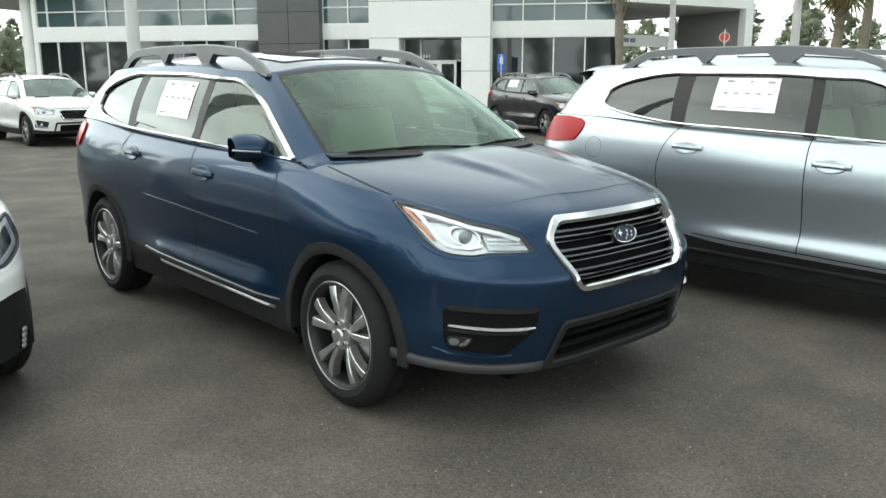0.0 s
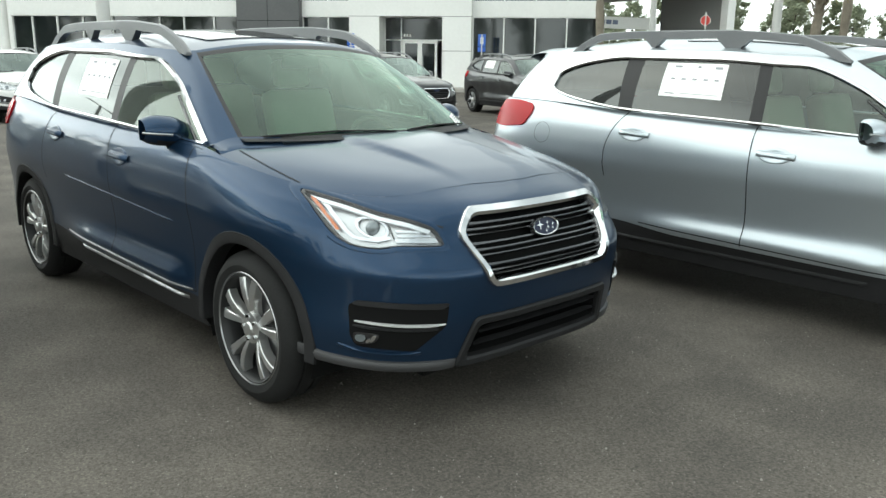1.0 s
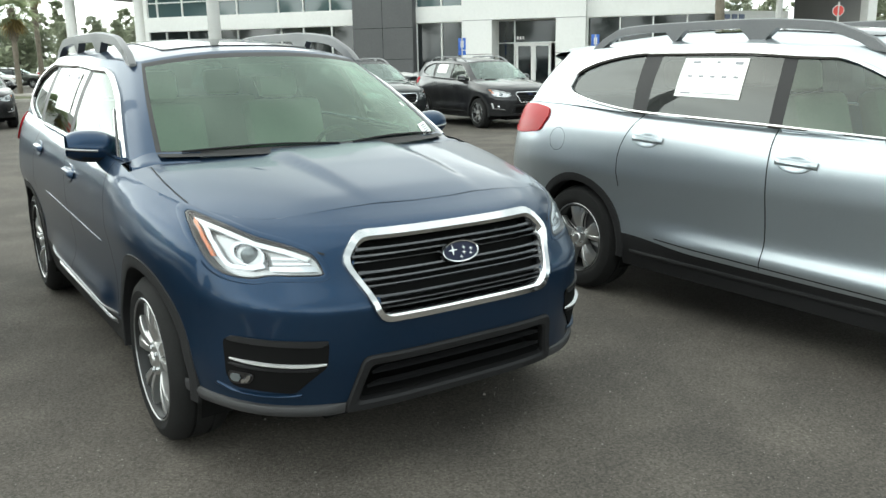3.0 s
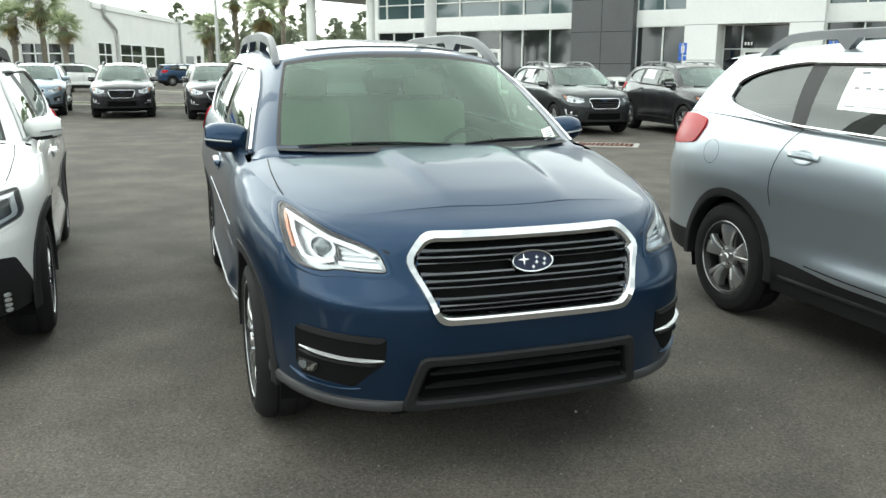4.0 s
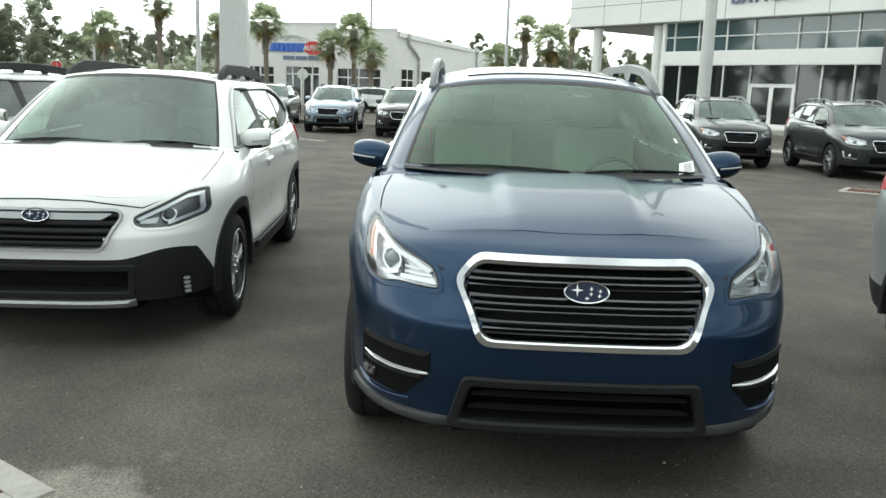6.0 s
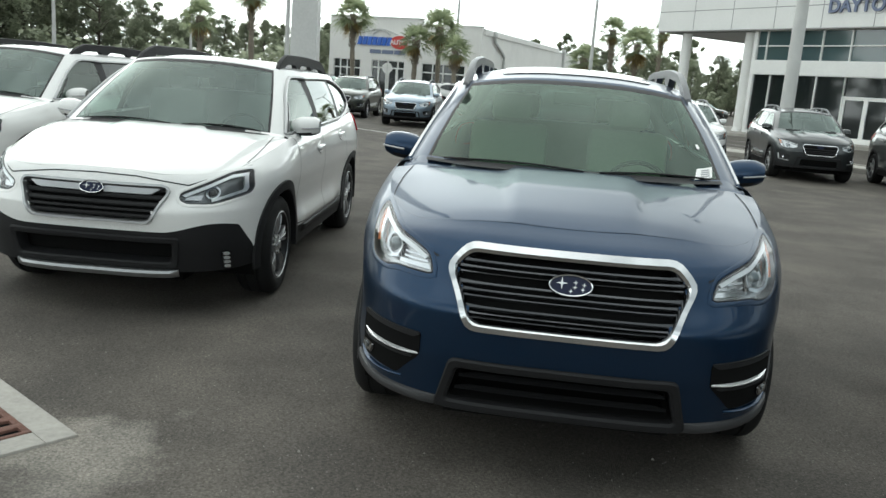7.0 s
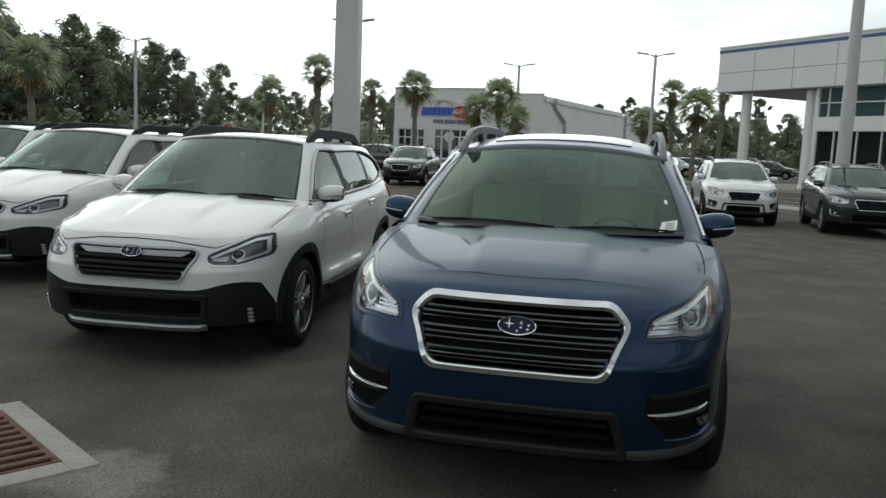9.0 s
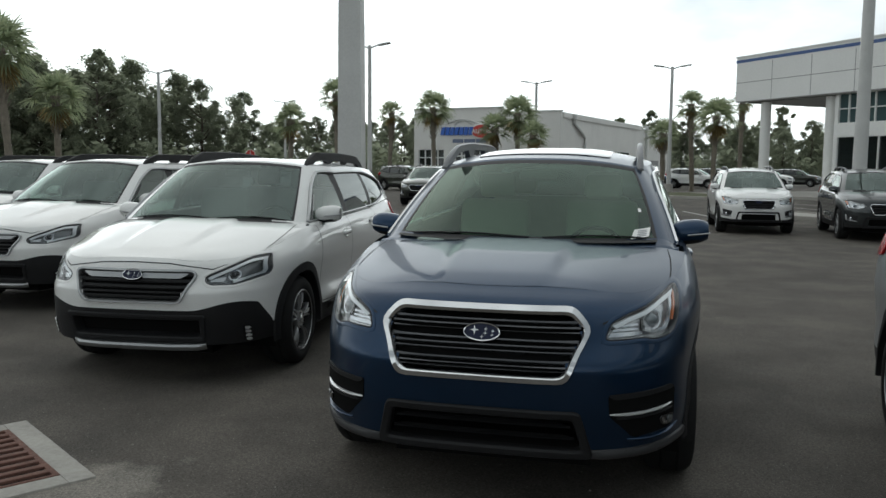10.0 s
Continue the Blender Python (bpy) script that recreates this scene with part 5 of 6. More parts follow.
silver_suv.matrix_basis = pose(2.235, 2.965, 0, 0, 0, -1.5)
wagon, WAG = build_car("wagon", "pearl white raised wagon with black lower cladding", WAGON, "white", RIM_WAGON, "white wagons in a row")
wagon.matrix_basis = pose(-1.462, -2.92, 0, 0, 0, 4.0)
copy_thing(wagon, pose(-3.62, -5.95, 0, 0, 0, -1.5))
copy_thing(wagon, pose(-5.7, -8.95, 0, 0, 0, -1))
copy_thing(wagon, pose(-7.8, -11.95, 0, 0, 0, -1))

# the far row of compact SUVs
FAR_ROW = [("white", "white compact SUV facing across the lot", [(-17.0, 3.33, 0)]),
           ("graphite", "dark grey compact SUV with chrome grille", [(-15.7, 5.9, -3), (-13.55, 8.2, -4)]),
           ("black_paint", "black compact SUV parked in a row", [(-11.75, 10.5, -6), (-10.7, 14.5, -17), (-22.9, -2.35, 0), (-21.3, 0.3, 0)]),
           ("icegrey", "pale blue-grey compact SUV parked in a row", [(-24.5, -5.0, 2)]),
           ("olive", "dark olive compact SUV parked in a row", [(-27.6, -8.0, 2)]),
           ("navy", "navy blue compact SUV parked by the building", [(-60.0, 0.6, 105)])]
SHELLS = []
for colour, label, places in FAR_ROW:
    first, shell = build_car("compact_suv", label, COMPACT, colour, RIM_DARK, "compact SUVs in the far row", 0.55)
    first.matrix_basis = pose(places[0][0], places[0][1], 0, 0, 0, places[0][2])
    for x, y, a in places[1:]:
        copy_thing(first, pose(x, y, 0, 0, 0, a))
    SHELLS.append((shell, first, places))
    if colour == "white":
        for x, y, a in ((-31.0, 19.8, -20), (-62, 4.5, 75), (-70, 11, 75), (-24.7, -13.4, 4), (-47.5, -5.6, 100)):
            copy_thing(first, pose(x, y, 0, 0, 0, a))
    if colour == "olive":
        for x, y, a in ((-68, 7, 75), (-74, 14, 75), (-45, -14, 60)):
            copy_thing(first, pose(x, y, 0, 0, 0, a))


# ---- paper on and in the cars' windows ----
def price_sheet(sh, place, sg, f0, f1, t0, t1, icons):
    """White printed sheet on a side window."""
    o = thing("price_sheet", "white printed price sheet taped to a car window", "paper")
    o.matrix_basis = place
    part("sheet", grid([[sh.cabin(f0 + (f1 - f0) * a / 6, t0 + (t1 - t0) * b / 6, sg, 0.004) for b in range(7)] for a in range(7)]), M["paper"], o)
    for a, b, w, h in icons:
        fa, ta = f0 + (f1 - f0) * a, t0 + (t1 - t0) * b
        part("print", grid([[sh.cabin(fa + (f1 - f0) * w * i, ta + (t1 - t0) * h * k, sg, 0.006) for k in (0, 1)] for i in (0, 1)]), M["ink"], o)


ICONS = [(0.08, 0.84, 0.12, 0.07), (0.42, 0.86, 0.05, 0.06), (0.72, 0.86, 0.12, 0.06)] + [(0.10 + 0.17 * k, 0.50, 0.07, 0.05) for k in range(5)] + [(0.06, 0.10, 0.6, 0.015), (0.74, 0.08, 0.16, 0.03)]
price_sheet(BLUE, blue_suv.matrix_basis, -1, 5.22, 5.62, 0.28, 0.78, ICONS)
price_sheet(SILVER, silver_suv.matrix_basis, -1, 5.32, 5.72, 0.29, 0.80, ICONS)
for shell, first, places in SHELLS:
    for x, y, a in places:
        if y > 0:
            price_sheet(shell, pose(x, y, 0, 0, 0, a), -1, 5.35, 5.85, 0.30, 0.80, [(0.1, 0.5, 0.8, 0.06)])
tag = thing("windshield_tag", "small white paper tag at the windshield corner", "paper")
part("paper", grid([[BLUE.cabin(1.50 + 0.30 * a + 0.08 * b, 0.015 + 0.11 * b + 0.03 * a, 1, 0.004) for b in (0, 1)] for a in (0, 0.5, 1)]), M["paper"], tag)
for k in range(4):
    part("print", grid([[BLUE.cabin(1.60 + 0.16 * a + 0.01 * k, 0.042 + 0.02 * k + 0.009 * b + 0.015 * a, 1, 0.006) for b in (0, 1)] for a in (0, 1)]), M["ink"], tag)
mark = thing("windshield_mark", "small white sticker on the windshield", "sticker")
part("paper", grid([[BLUE.cabin(1.70 + 0.055 * a, 0.34 + 0.05 * b, 1, 0.003) for b in (0, 1)] for a in (0, 1)]), M["paper"], mark)


# ---- ground ----
def asphalt_material():
    m = bpy.data.materials.new("worn_asphalt")
    m.use_nodes = True
    n, l = m.node_tree.nodes, m.node_tree.links
    b = n["Principled BSDF"]
    co = n.new("ShaderNodeTexCoord")

    def tex(kind, scale, detail=4.0):
        t = n.new("ShaderNodeTex" + kind)
        t.inputs["Scale"].default_value = scale
        if kind == "Noise":
            t.inputs["Detail"].default_value = detail
        l.new(co.outputs["Object"], t.inputs["Vector"])
        return t

    def ramp(src, a, b_, ca, cb):
        r = n.new("ShaderNodeValToRGB")
        r.color_ramp.elements[0].position, r.color_ramp.elements[0].color = a, (*ca, 1)
        r.color_ramp.elements[1].position, r.color_ramp.elements[1].color = b_, (*cb, 1)
        l.new(src, r.inputs["Fac"])
        return r

    def mix(mode, fac, a, c):
        x = n.new("ShaderNodeMixRGB")
        x.blend_type, x.inputs["Fac"].default_value = mode, fac
        l.new(a, x.inputs["Color1"])
        l.new(c, x.inputs["Color2"])
        return x
    base = ramp(tex("Noise", 0.35, 6).outputs["Fac"], 0.30, 0.74, (0.082, 0.075, 0.067), (0.118, 0.107, 0.095))
    grain = ramp(tex("Noise", 70, 3).outputs["Fac"], 0.35, 0.68, (0.80, 0.80, 0.80), (1.17, 1.165, 1.16))
    stone = tex("Voronoi", 130)
    stones = ramp(stone.outputs["Color"], 0.0, 1.0, (0.62, 0.62, 0.62), (1.42, 1.41, 1.38))
    stain = ramp(tex("Noise", 1.4, 8).outputs["Fac"], 0.42, 0.64, (0.82, 0.82, 0.825), (1.12, 1.11, 1.10))
    chip = tex("Voronoi", 95)
    chips = ramp(chip.outputs["Distance"], 0.04, 0.09, (3.0, 2.9, 2.7), (1, 1, 1))
    c = mix("MULTIPLY", 1.0, base.outputs[0], grain.outputs[0])
    c = mix("MULTIPLY", 1.0, c.outputs[0], stones.outputs[0])
    c = mix("MULTIPLY", 1.0, c.outputs[0], stain.outputs[0])
    c = mix("MULTIPLY", 1.0, c.outputs[0], chips.outputs[0])
    # sandy worn patch by the drain
    off, dist, dn = n.new("ShaderNodeVectorMath"), n.new("ShaderNodeVectorMath"), n.new("ShaderNodeMath")
    off.operation, dist.operation, dn.operation = "SUBTRACT", "LENGTH", "MULTIPLY_ADD"
    off.inputs[1].default_value = (2.5, -1.93, 0)
    l.new(co.outputs["Object"], off.inputs[0])
    l.new(off.outputs[0], dist.inputs[0])
    l.new(tex("Noise", 3.2, 7).outputs["Fac"], dn.inputs[0])
    dn.inputs[1].default_value = 1.1
    l.new(dist.outputs["Value"], dn.inputs[2])
    sandy = ramp(dn.outputs[0], 0.74, 1.12, (2.15, 2.2, 2.2), (1, 1, 1))
    c = mix("MULTIPLY", 1.0, c.outputs[0], sandy.outputs[0])
    l.new(c.outputs[0], b.inputs["Base Color"])
    b.inputs["Roughness"].default_value, b.inputs["Specular IOR Level"].default_value = 0.85, 0.2
    bp = n.new("ShaderNodeBump")
    bp.inputs["Strength"].default_value, bp.inputs["Distance"].default_value = 0.55, 0.008
    l.new(tex("Noise", 160, 3).outputs["Fac"], bp.inputs["Height"])
    l.new(bp.outputs["Normal"], b.inputs["Normal"])
    return m


M["asphalt"] = asphalt_material()
M["concrete"] = mat("pale_concrete", (0.33, 0.315, 0.285), 0.85, var=0.22, scale=2.5, bump=0.3, bump_scale=90)
M["rust"] = mat("rusted_iron", (0.13, 0.062, 0.045), 0.8, var=0.4, scale=9, bump=0.4, bump_scale=120)
M["line"] = mat("worn_white_road_paint", (0.5, 0.5, 0.47), 0.75, var=0.25, scale=3)
M["wall_white"] = mat("white_metal_panel", (0.74, 0.74, 0.72), 0.5, var=0.05, scale=0.6)
M["stucco"] = mat("off_white_stucco", (0.72, 0.71, 0.68), 0.85, var=0.07, scale=0.7, bump=0.15, bump_scale=40)
# charcoal cladding, raised in tone to carry the haze before the tower
M["grey_panel"] = mat("hazed_charcoal_panel", (0.085, 0.087, 0.09), 0.5, var=0.12, scale=0.8)
M["frame_white"] = mat("white_window_frame", (0.74, 0.74, 0.72), 0.45)
M["joint"] = mat("dark_joint", (0.16, 0.16, 0.16), 0.9)
M["pane_dark"] = mat("tinted_window_pane", (0.012, 0.016, 0.017), 0.05, coat=0.6)
M["pane_up"] = mat("grey_green_window_pane", (0.055, 0.09, 0.095), 0.06, coat=0.8)
# stripe and letter blues are painted pale, as seen through haze
M["fascia_blue"] = mat("blue_stripe", (0.05, 0.10, 0.26), 0.5)
M["letter"] = mat("hazed_blue_letter", (0.14, 0.17, 0.26), 0.4)
M["sign_red"] = mat("red_sign", (0.5, 0.04, 0.03), 0.4)
M["sign_blue"] = mat("blue_sign", (0.03, 0.12, 0.50), 0.4)
M["pole"] = mat("grey_painted_steel", (0.50, 0.50, 0.485), 0.55, var=0.1, scale=3)
# grey that holds the shade under the canopies and on the drive's end wall
M["soffit"] = mat("shade_grey_soffit", (0.30, 0.30, 0.295), 0.7)
M["grass"] = mat("dry_grass_and_mulch", (0.07, 0.075, 0.03), 0.95, var=0.4, scale=3, bump=0.6, bump_scale=60)

tagged(part("ground", box(-420, 300, -380, 380, -0.6, 0.0), M["asphalt"]), "dark grey worn asphalt parking lot", "ground", kind="structure")


def storm_drain(x, y, turn, size, slab):
    """Rusted slotted grate in a frame, in a concrete apron flush with the asphalt."""
    d = thing("storm_drain", "rusted iron drain grate set in asphalt" + (" with a concrete apron" if slab else ""), "drain")
    d.matrix_basis = pose(x, y, 0, 0, 0, turn)
    w, h = size
    if slab:
        a = slab
        rim = []
        for x0, x1, y0, y1 in ((-a, w + a, -a, 0), (-a, w + a, h, h + a), (-a, 0, 0, h), (w, w + a, 0, h)):
            rim.append(box(x0, x1, y0, y1, -0.1, 0.012, 0.006))
        for r in rim:
            part("concrete_edge", r, M["concrete"], d)
    nx, ny = max(2, round(w / 0.09)), max(2, round(h / 0.28))
    # no hollow here: a flat black sheet paints the dark below the bars
    part("pit_shade", box(0, w, 0, h, -0.02, 0.0015), M["void"], d)
    for i in range(nx + 1):
        c = w * i / nx
        part("grate_bar", box(max(0, c - 0.022), min(w, c + 0.022), 0, h, -0.02, 0.016, 0.004), M["rust"], d)
    for j in range(ny + 1):
        c = h * j / ny
        part("grate_rib", box(0, w, max(0, c - 0.03), min(h, c + 0.03), -0.02, 0.0145, 0.003), M["rust"], d)


E1, E2 = Vector((-0.565, -0.825, 0)), Vector((0.825, -0.565, 0))
corner = Vector((2.36, -1.93, 0)) + 0.13 * E1 + 0.13 * E2
storm_drain(corner.x, corner.y, math.degrees(math.atan2(E1.y, E1.x)), (0.92, 1.25), 0.13)
storm_drain(-9.45, 6.35, 56, (1.1, 0.62), 0.1)
# loose grit on the asphalt
grit = random.Random(3)
gv, gf = [], []
for _ in range(1600):
    x, y = grit.uniform(1.2, 4.6), grit.uniform(-3.4, 2.0)
    r = grit.uniform(0.0015, 0.0045) * (2.0 if grit.random() < 0.04 else 1.0)
    k = len(gv)
    gv += [(x + r * math.cos(a + k), y + r * math.sin(a + k), 0.0) for a in (0, 2.1, 4.2)] + [(x, y, r * 1.1)]
    gf += [(k, k + 1, k + 3), (k + 1, k + 2, k + 3), (k + 2, k, k + 3)]
tagged(part("grit", (gv, gf), mat("pale_grit", (0.22, 0.205, 0.185), 0.9, var=0.3, scale=30)), "loose pale grit scattered on the asphalt", "gravel", kind="stuff")


def island(name, label, poly, fill, h=0.15):
    """Raised bed: concrete kerb round a fill."""
    o = thing(name, label, "kerb island")
    q = [Vector(p) for p in rounded(poly, 0.6, 4)]
    i = inset(q, 0.16)
    n = len(q)
    v = [(p.x, p.y, 0) for p in q] + [(p.x, p.y, h - 0.02) for p in q] + [(a.x * 0.88 + b.x * 0.12, a.y * 0.88 + b.y * 0.12, h) for a, b in zip(q, i)] + [(p.x, p.y, h) for p in i] + [(p.x, p.y, h - 0.05) for p in i]
    f = [(k * n + j, k * n + (j + 1) % n, (k + 1) * n + (j + 1) % n, (k + 1) * n + j) for k in range(4) for j in range(n)]
    part("kerb", (v, f), M["concrete"], o)
    part("bed", ([(p.x, p.y, h - 0.03) for p in i], [tuple(range(n))]), M[fill], o)
    return o


island("kerb_island", "pale concrete kerb round a planted bed", [(-44, -2.0), (-39, 1.2), (-37.2, 4.6), (-40.5, 5.2), (-46, 3.5)], "grass")
island("kerb_island", "low concrete kerb island in the lot", [(-24.2, 5.6), (-22.0, 4.6), (-19.3, 6.9), (-15.9, 9.6), (-16.8, 10.6), (-21.4, 7.5)], "concrete")
island("kerb_island", "long concrete kerb before the used car building", [(-30.5, -8.5), (-26.0, -2.2), (-24.9, 1.2), (-26.4, 1.4), (-28.0, -1.8), (-32.5, -8.3)], "grass")
for a, b in (((-19.5, -5.9), (-18.2, -4.3)), ((-25.3, 2.1), (-21.8, 2.9)), ((-33, 5), (-27, 8.2)), ((-36, 6.2), (-30, 9.4))):
    a, b = Vector(a), Vector(b)
    s = (b - a).normalized().orthogonal() * 0.05
    o = part("painted_line", ([(p.x, p.y, 0.004) for p in (a - s, b - s, b + s, a + s)], [(0, 1, 2, 3)]), M["line"])
    tagged(o, "worn white parking line on asphalt", "road marking", kind="structure")

# ---- dealership ----
dealer = thing("dealership_building", "white panelled two-storey car dealership with dark glazing", "building")
dealer.matrix_basis = pose(-37.0, 13.85, 0, 0, 0, 37.6)


def slab(name, b, material, parent, bev=0.0, label=""):
    return part(name, box(*b, bev), M[material] if isinstance(material, str) else material, parent, label)


def glazing(parent, xs, z0, z1, y, pane, rows=(), frame=0.055, depth=0.1):
    """A glazed wall: a pane in each bay, mullions between, rails above and below."""
    zs = [z0, *rows, z1]
    for a, b in zip(xs, xs[1:]):
        for c, d in zip(zs, zs[1:]):
            w = part("window", box(a, b, y, y + 0.02, c, d), M[pane], parent)
    for x in xs:
        slab("mullion", (x - frame / 2, x + frame / 2, y - depth, y + 0.03, z0, z1), "frame_white", parent)
    for z in zs:
        slab("window_rail", (xs[0], xs[-1], y - depth + 0.003, y + 0.03, z - frame / 2, z + frame / 2), "frame_white", parent)


def bays(a, b, n):
    return [a + (b - a) * k / n for k in range(n + 1)]


# plinth, walls behind the glass, bands
slab("pavement_slab", (-13.2, 31, -2.4, 14, 0.0, 0.15), "concrete", dealer)
slab("back_wall", (-5.5, 23.4, 6.0, 6.3, 0.15, 8.0), "soffit", dealer)
slab("end_wall", (-5.75, -5.5, 0.0, 14.0, 0.15, 8.1), "wall_white", dealer)
slab("floor_band", (-5.6, 23.4, -0.06, 0.4, 3.27, 3.97), "wall_white", dealer)
slab("plinth", (-5.6, 23.4, -0.05, 0.3, 0.15, 0.28), "wall_white", dealer)
slab("roof_band", (6.6, 23.4, -0.08, 0.4, 5.5, 8.1), "wall_white", dealer)
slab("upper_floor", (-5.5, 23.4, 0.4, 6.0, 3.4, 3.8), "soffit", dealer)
ground_bays = [-5.52, -4.43, -3.07, -1.68, -0.1]
glazing(dealer, ground_bays, 0.28, 3.27, 0.1, "pane_dark")
glazing(dealer, [2.4, 3.66, 5.2, 6.6], 0.28, 3.27, 0.1, "pane_dark")
glazing(dealer, [-0.1, 2.4], 2.32, 3.27, 0.1, "pane_dark")
glazing(dealer, [9.65, 10.9, 12.08], 0.28, 3.27, 0.1, "pane_dark")
glazing(dealer, bays(17.75, 23.4, 4), 0.28, 3.27, 0.1, "pane_dark")
for xs in ([-5.52, -4.9, -3.35, -1.63, -0.07, 2.31, 3.7, 5.16, 6.6], [9.65, 10.9, 12.08], bays(17.75, 23.4, 4)):
    glazing(dealer, xs, 3.97, 5.5, 0.1, "pane_up", (4.72,))


def double_door(x0, x1, z0, z1, y):
    for a, b in ((x0, (x0 + x1) / 2), ((x0 + x1) / 2, x1)):
        d = slab("door", (a + 0.05, b - 0.05, y, y + 0.03, z0 + 0.25, z1 - 0.1), "pane_dark", dealer)
        for bx in ((a, a + 0.11, z0, z1), (b - 0.11, b, z0, z1), (a + 0.11, b - 0.11, z0, z0 + 0.25), (a + 0.11, b - 0.11, z1 - 0.12, z1)):
            slab("door_frame", (bx[0], bx[1], y - 0.05, y + 0.05, bx[2], bx[3]), "frame_white", d)
    part("door_pull", tube([((x0 + x1) / 2 + 0.16, y - 0.12, z0 + 0.8), ((x0 + x1) / 2 + 0.16, y - 0.12, z0 + 1.4)], 0.02, 8), M["satin"], dealer)


double_door(-0.05, 2.35, 0.15, 2.3, 0.08)
# dark tower
tower = slab("dark_tower", (6.6, 9.65, -0.55, 1.0, 0.15, 9.4), "grey_panel", dealer)
for z in (1.6, 3.05, 4.5, 5.95, 7.4):
    slab("panel_joint", (6.59, 9.66, -0.556, -0.5, z, z + 0.02), "void", tower)
slab("panel_joint", (8.12, 8.14, -0.556, -0.5, 0.15, 9.3), "void", tower)
# white entrance portal with a recess
for b in ((12.08, 13.5, -0.6, 1.2, 0.15, 8.4), (16.43, 17.75, -0.6, 1.2, 0.15, 8.4), (13.5, 16.43, -0.6, 1.2, 3.27, 8.4)):
    slab("portal_wall", b, "wall_white", dealer)
for z in (1.75, 3.26, 4.9, 6.5):
    for x0, x1 in ((12.07, 13.51), (16.42, 17.76)) if z < 3.2 else ((12.07, 17.76),):
        slab("panel_joint", (x0, x1, -0.604, -0.55, z, z + 0.025), "joint", dealer)
glazing(dealer, [13.5, 14.3, 16.43], 2.25, 3.27, 0.6, "pane_dark")
glazing(dealer, [13.5, 14.3], 0.2, 2.25, 0.6, "pane_dark")
double_door(14.35, 16.0, 0.15, 2.22, 0.6)
for k in range(3):
    slab("sign_bar", (14.42 + 0.13 * k, 14.50 + 0.13 * k, 0.47, 0.49, 2.4, 2.54), "frame_white", dealer)
# fascia and the canopy beyond the corner
fascia = slab("fascia", (-12.6, 6.6, -0.35, 0.2, 5.55, 8.1), "wall_white", dealer)
slab("fascia_return", (-12.6, -12.2, 0.2, 11.0, 5.55, 8.1), "wall_white", dealer)
slab("blue_stripe", (-12.63, 6.62, -0.37, 0.22, 7.80, 7.97), "fascia_blue", dealer)
slab("roof_cap", (-12.66, 6.65, -0.40, 0.25, 8.1, 8.18), "wall_white", dealer)
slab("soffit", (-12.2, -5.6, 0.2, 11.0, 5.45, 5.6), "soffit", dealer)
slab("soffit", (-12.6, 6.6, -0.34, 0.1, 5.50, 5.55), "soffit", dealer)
for x in bays(-12.6, 6.6, 7)[1:-1]:
    slab("panel_joint", (x, x + 0.03, -0.354, -0.3, 5.56, 7.7), "joint", fascia)
slab("panel_joint", (-12.59, 6.59, -0.355, -0.3, 6.62, 6.65), "joint", fascia)
for x, y in ((-10.9, 0.4), (-6.4, 0.5), (-10.9, 8.5)):
    part("column", moved(lathe([(0.34, 0.15), (0.34, 0.3), (0.29, 0.34), (0.29, 5.46)], 24, "z"), Matrix.Translation((x, y, 0))), M["wall_white"], dealer)
text = bpy.data.curves.new("dealer_name", "FONT")
text.body, text.size, text.extrude = "DAYTONA", 0.84, 0.05
lettering = new("dealer_name", text)
text.materials.append(M["letter"])
text.offset = 0.02
lettering.parent = dealer
lettering.matrix_basis = pose(-1.30, -0.42, 6.25, 90, 0, 0)
# service drive at the far end
DRIVE = pose(23.4, -0.35, 0, 0, 0, 41.4)


def drive_slab(name, b, material):
    return part(name, moved(box(*b), DRIVE), M[material], dealer)


drive_slab("drive_fascia", (0.0, 8.9, 0.0, 0.4, 4.75, 7.6), "wall_white")
# underside greyer than the walls: its shade is in the colour
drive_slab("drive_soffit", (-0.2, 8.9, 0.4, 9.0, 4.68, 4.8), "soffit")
drive_slab("drive_roof", (-0.2, 8.9, 0.4, 9.0, 7.4, 7.5), "wall_white")
drive_slab("drive_return", (8.6, 8.9, 0.4, 9.0, 4.8, 7.6), "wall_white")
drive_slab("drive_pier", (8.35, 8.9, 0.003, 0.42, 0.15, 4.75), "wall_white")
# inner end wall: the shade under the roof is put into its grey
drive_slab("drive_end", (8.55, 8.85, 0.42, 4.6, 0.15, 4.68), "soffit")
drive_slab("drive_back", (-0.2, 4.4, 6.0, 6.3, 0.15, 4.68), "soffit")
drive_slab("drive_header", (0.1, 6.2, 2.6, 2.9, 2.95, 3.5), "wall_white")
drive_slab("drive_pier", (5.9, 6.2, 2.62, 2.88, 0.15, 2.95), "wall_white")
for z in (5.7, 6.6):
    drive_slab("panel_joint", (0.0, 8.9, -0.004, 0.03, z, z + 0.025), "joint")
drive_slab("sign_panel", (4.6, 6.5, -0.05, 0.0, 5.2, 6.1), "pane_up")
for k in range(5):
    drive_slab("sign_bar", (1.55 + 0.42 * k, 1.85 + 0.42 * k, 2.56, 2.6, 3.14, 3.34), "letter")
slab("main_roof", (-5.5, 23.4, 0.4, 14.0, 8.0, 8.1), "soffit", dealer)
slab("rear_wall", (-5.5, 23.4, 13.7, 14.0, 0.15, 8.0), "stucco", dealer)

# ---- used car building ----
used = thing("used_car_building", "off-white stucco showroom with a wavy parapet and sign", "building")
ang = math.degrees(math.atan2(13.8, 3.6))
used.matrix_basis = pose(-63.6, -18.8, 0, 0, 0, ang)
W_LEN, D_LEN = 13.4, 37.0
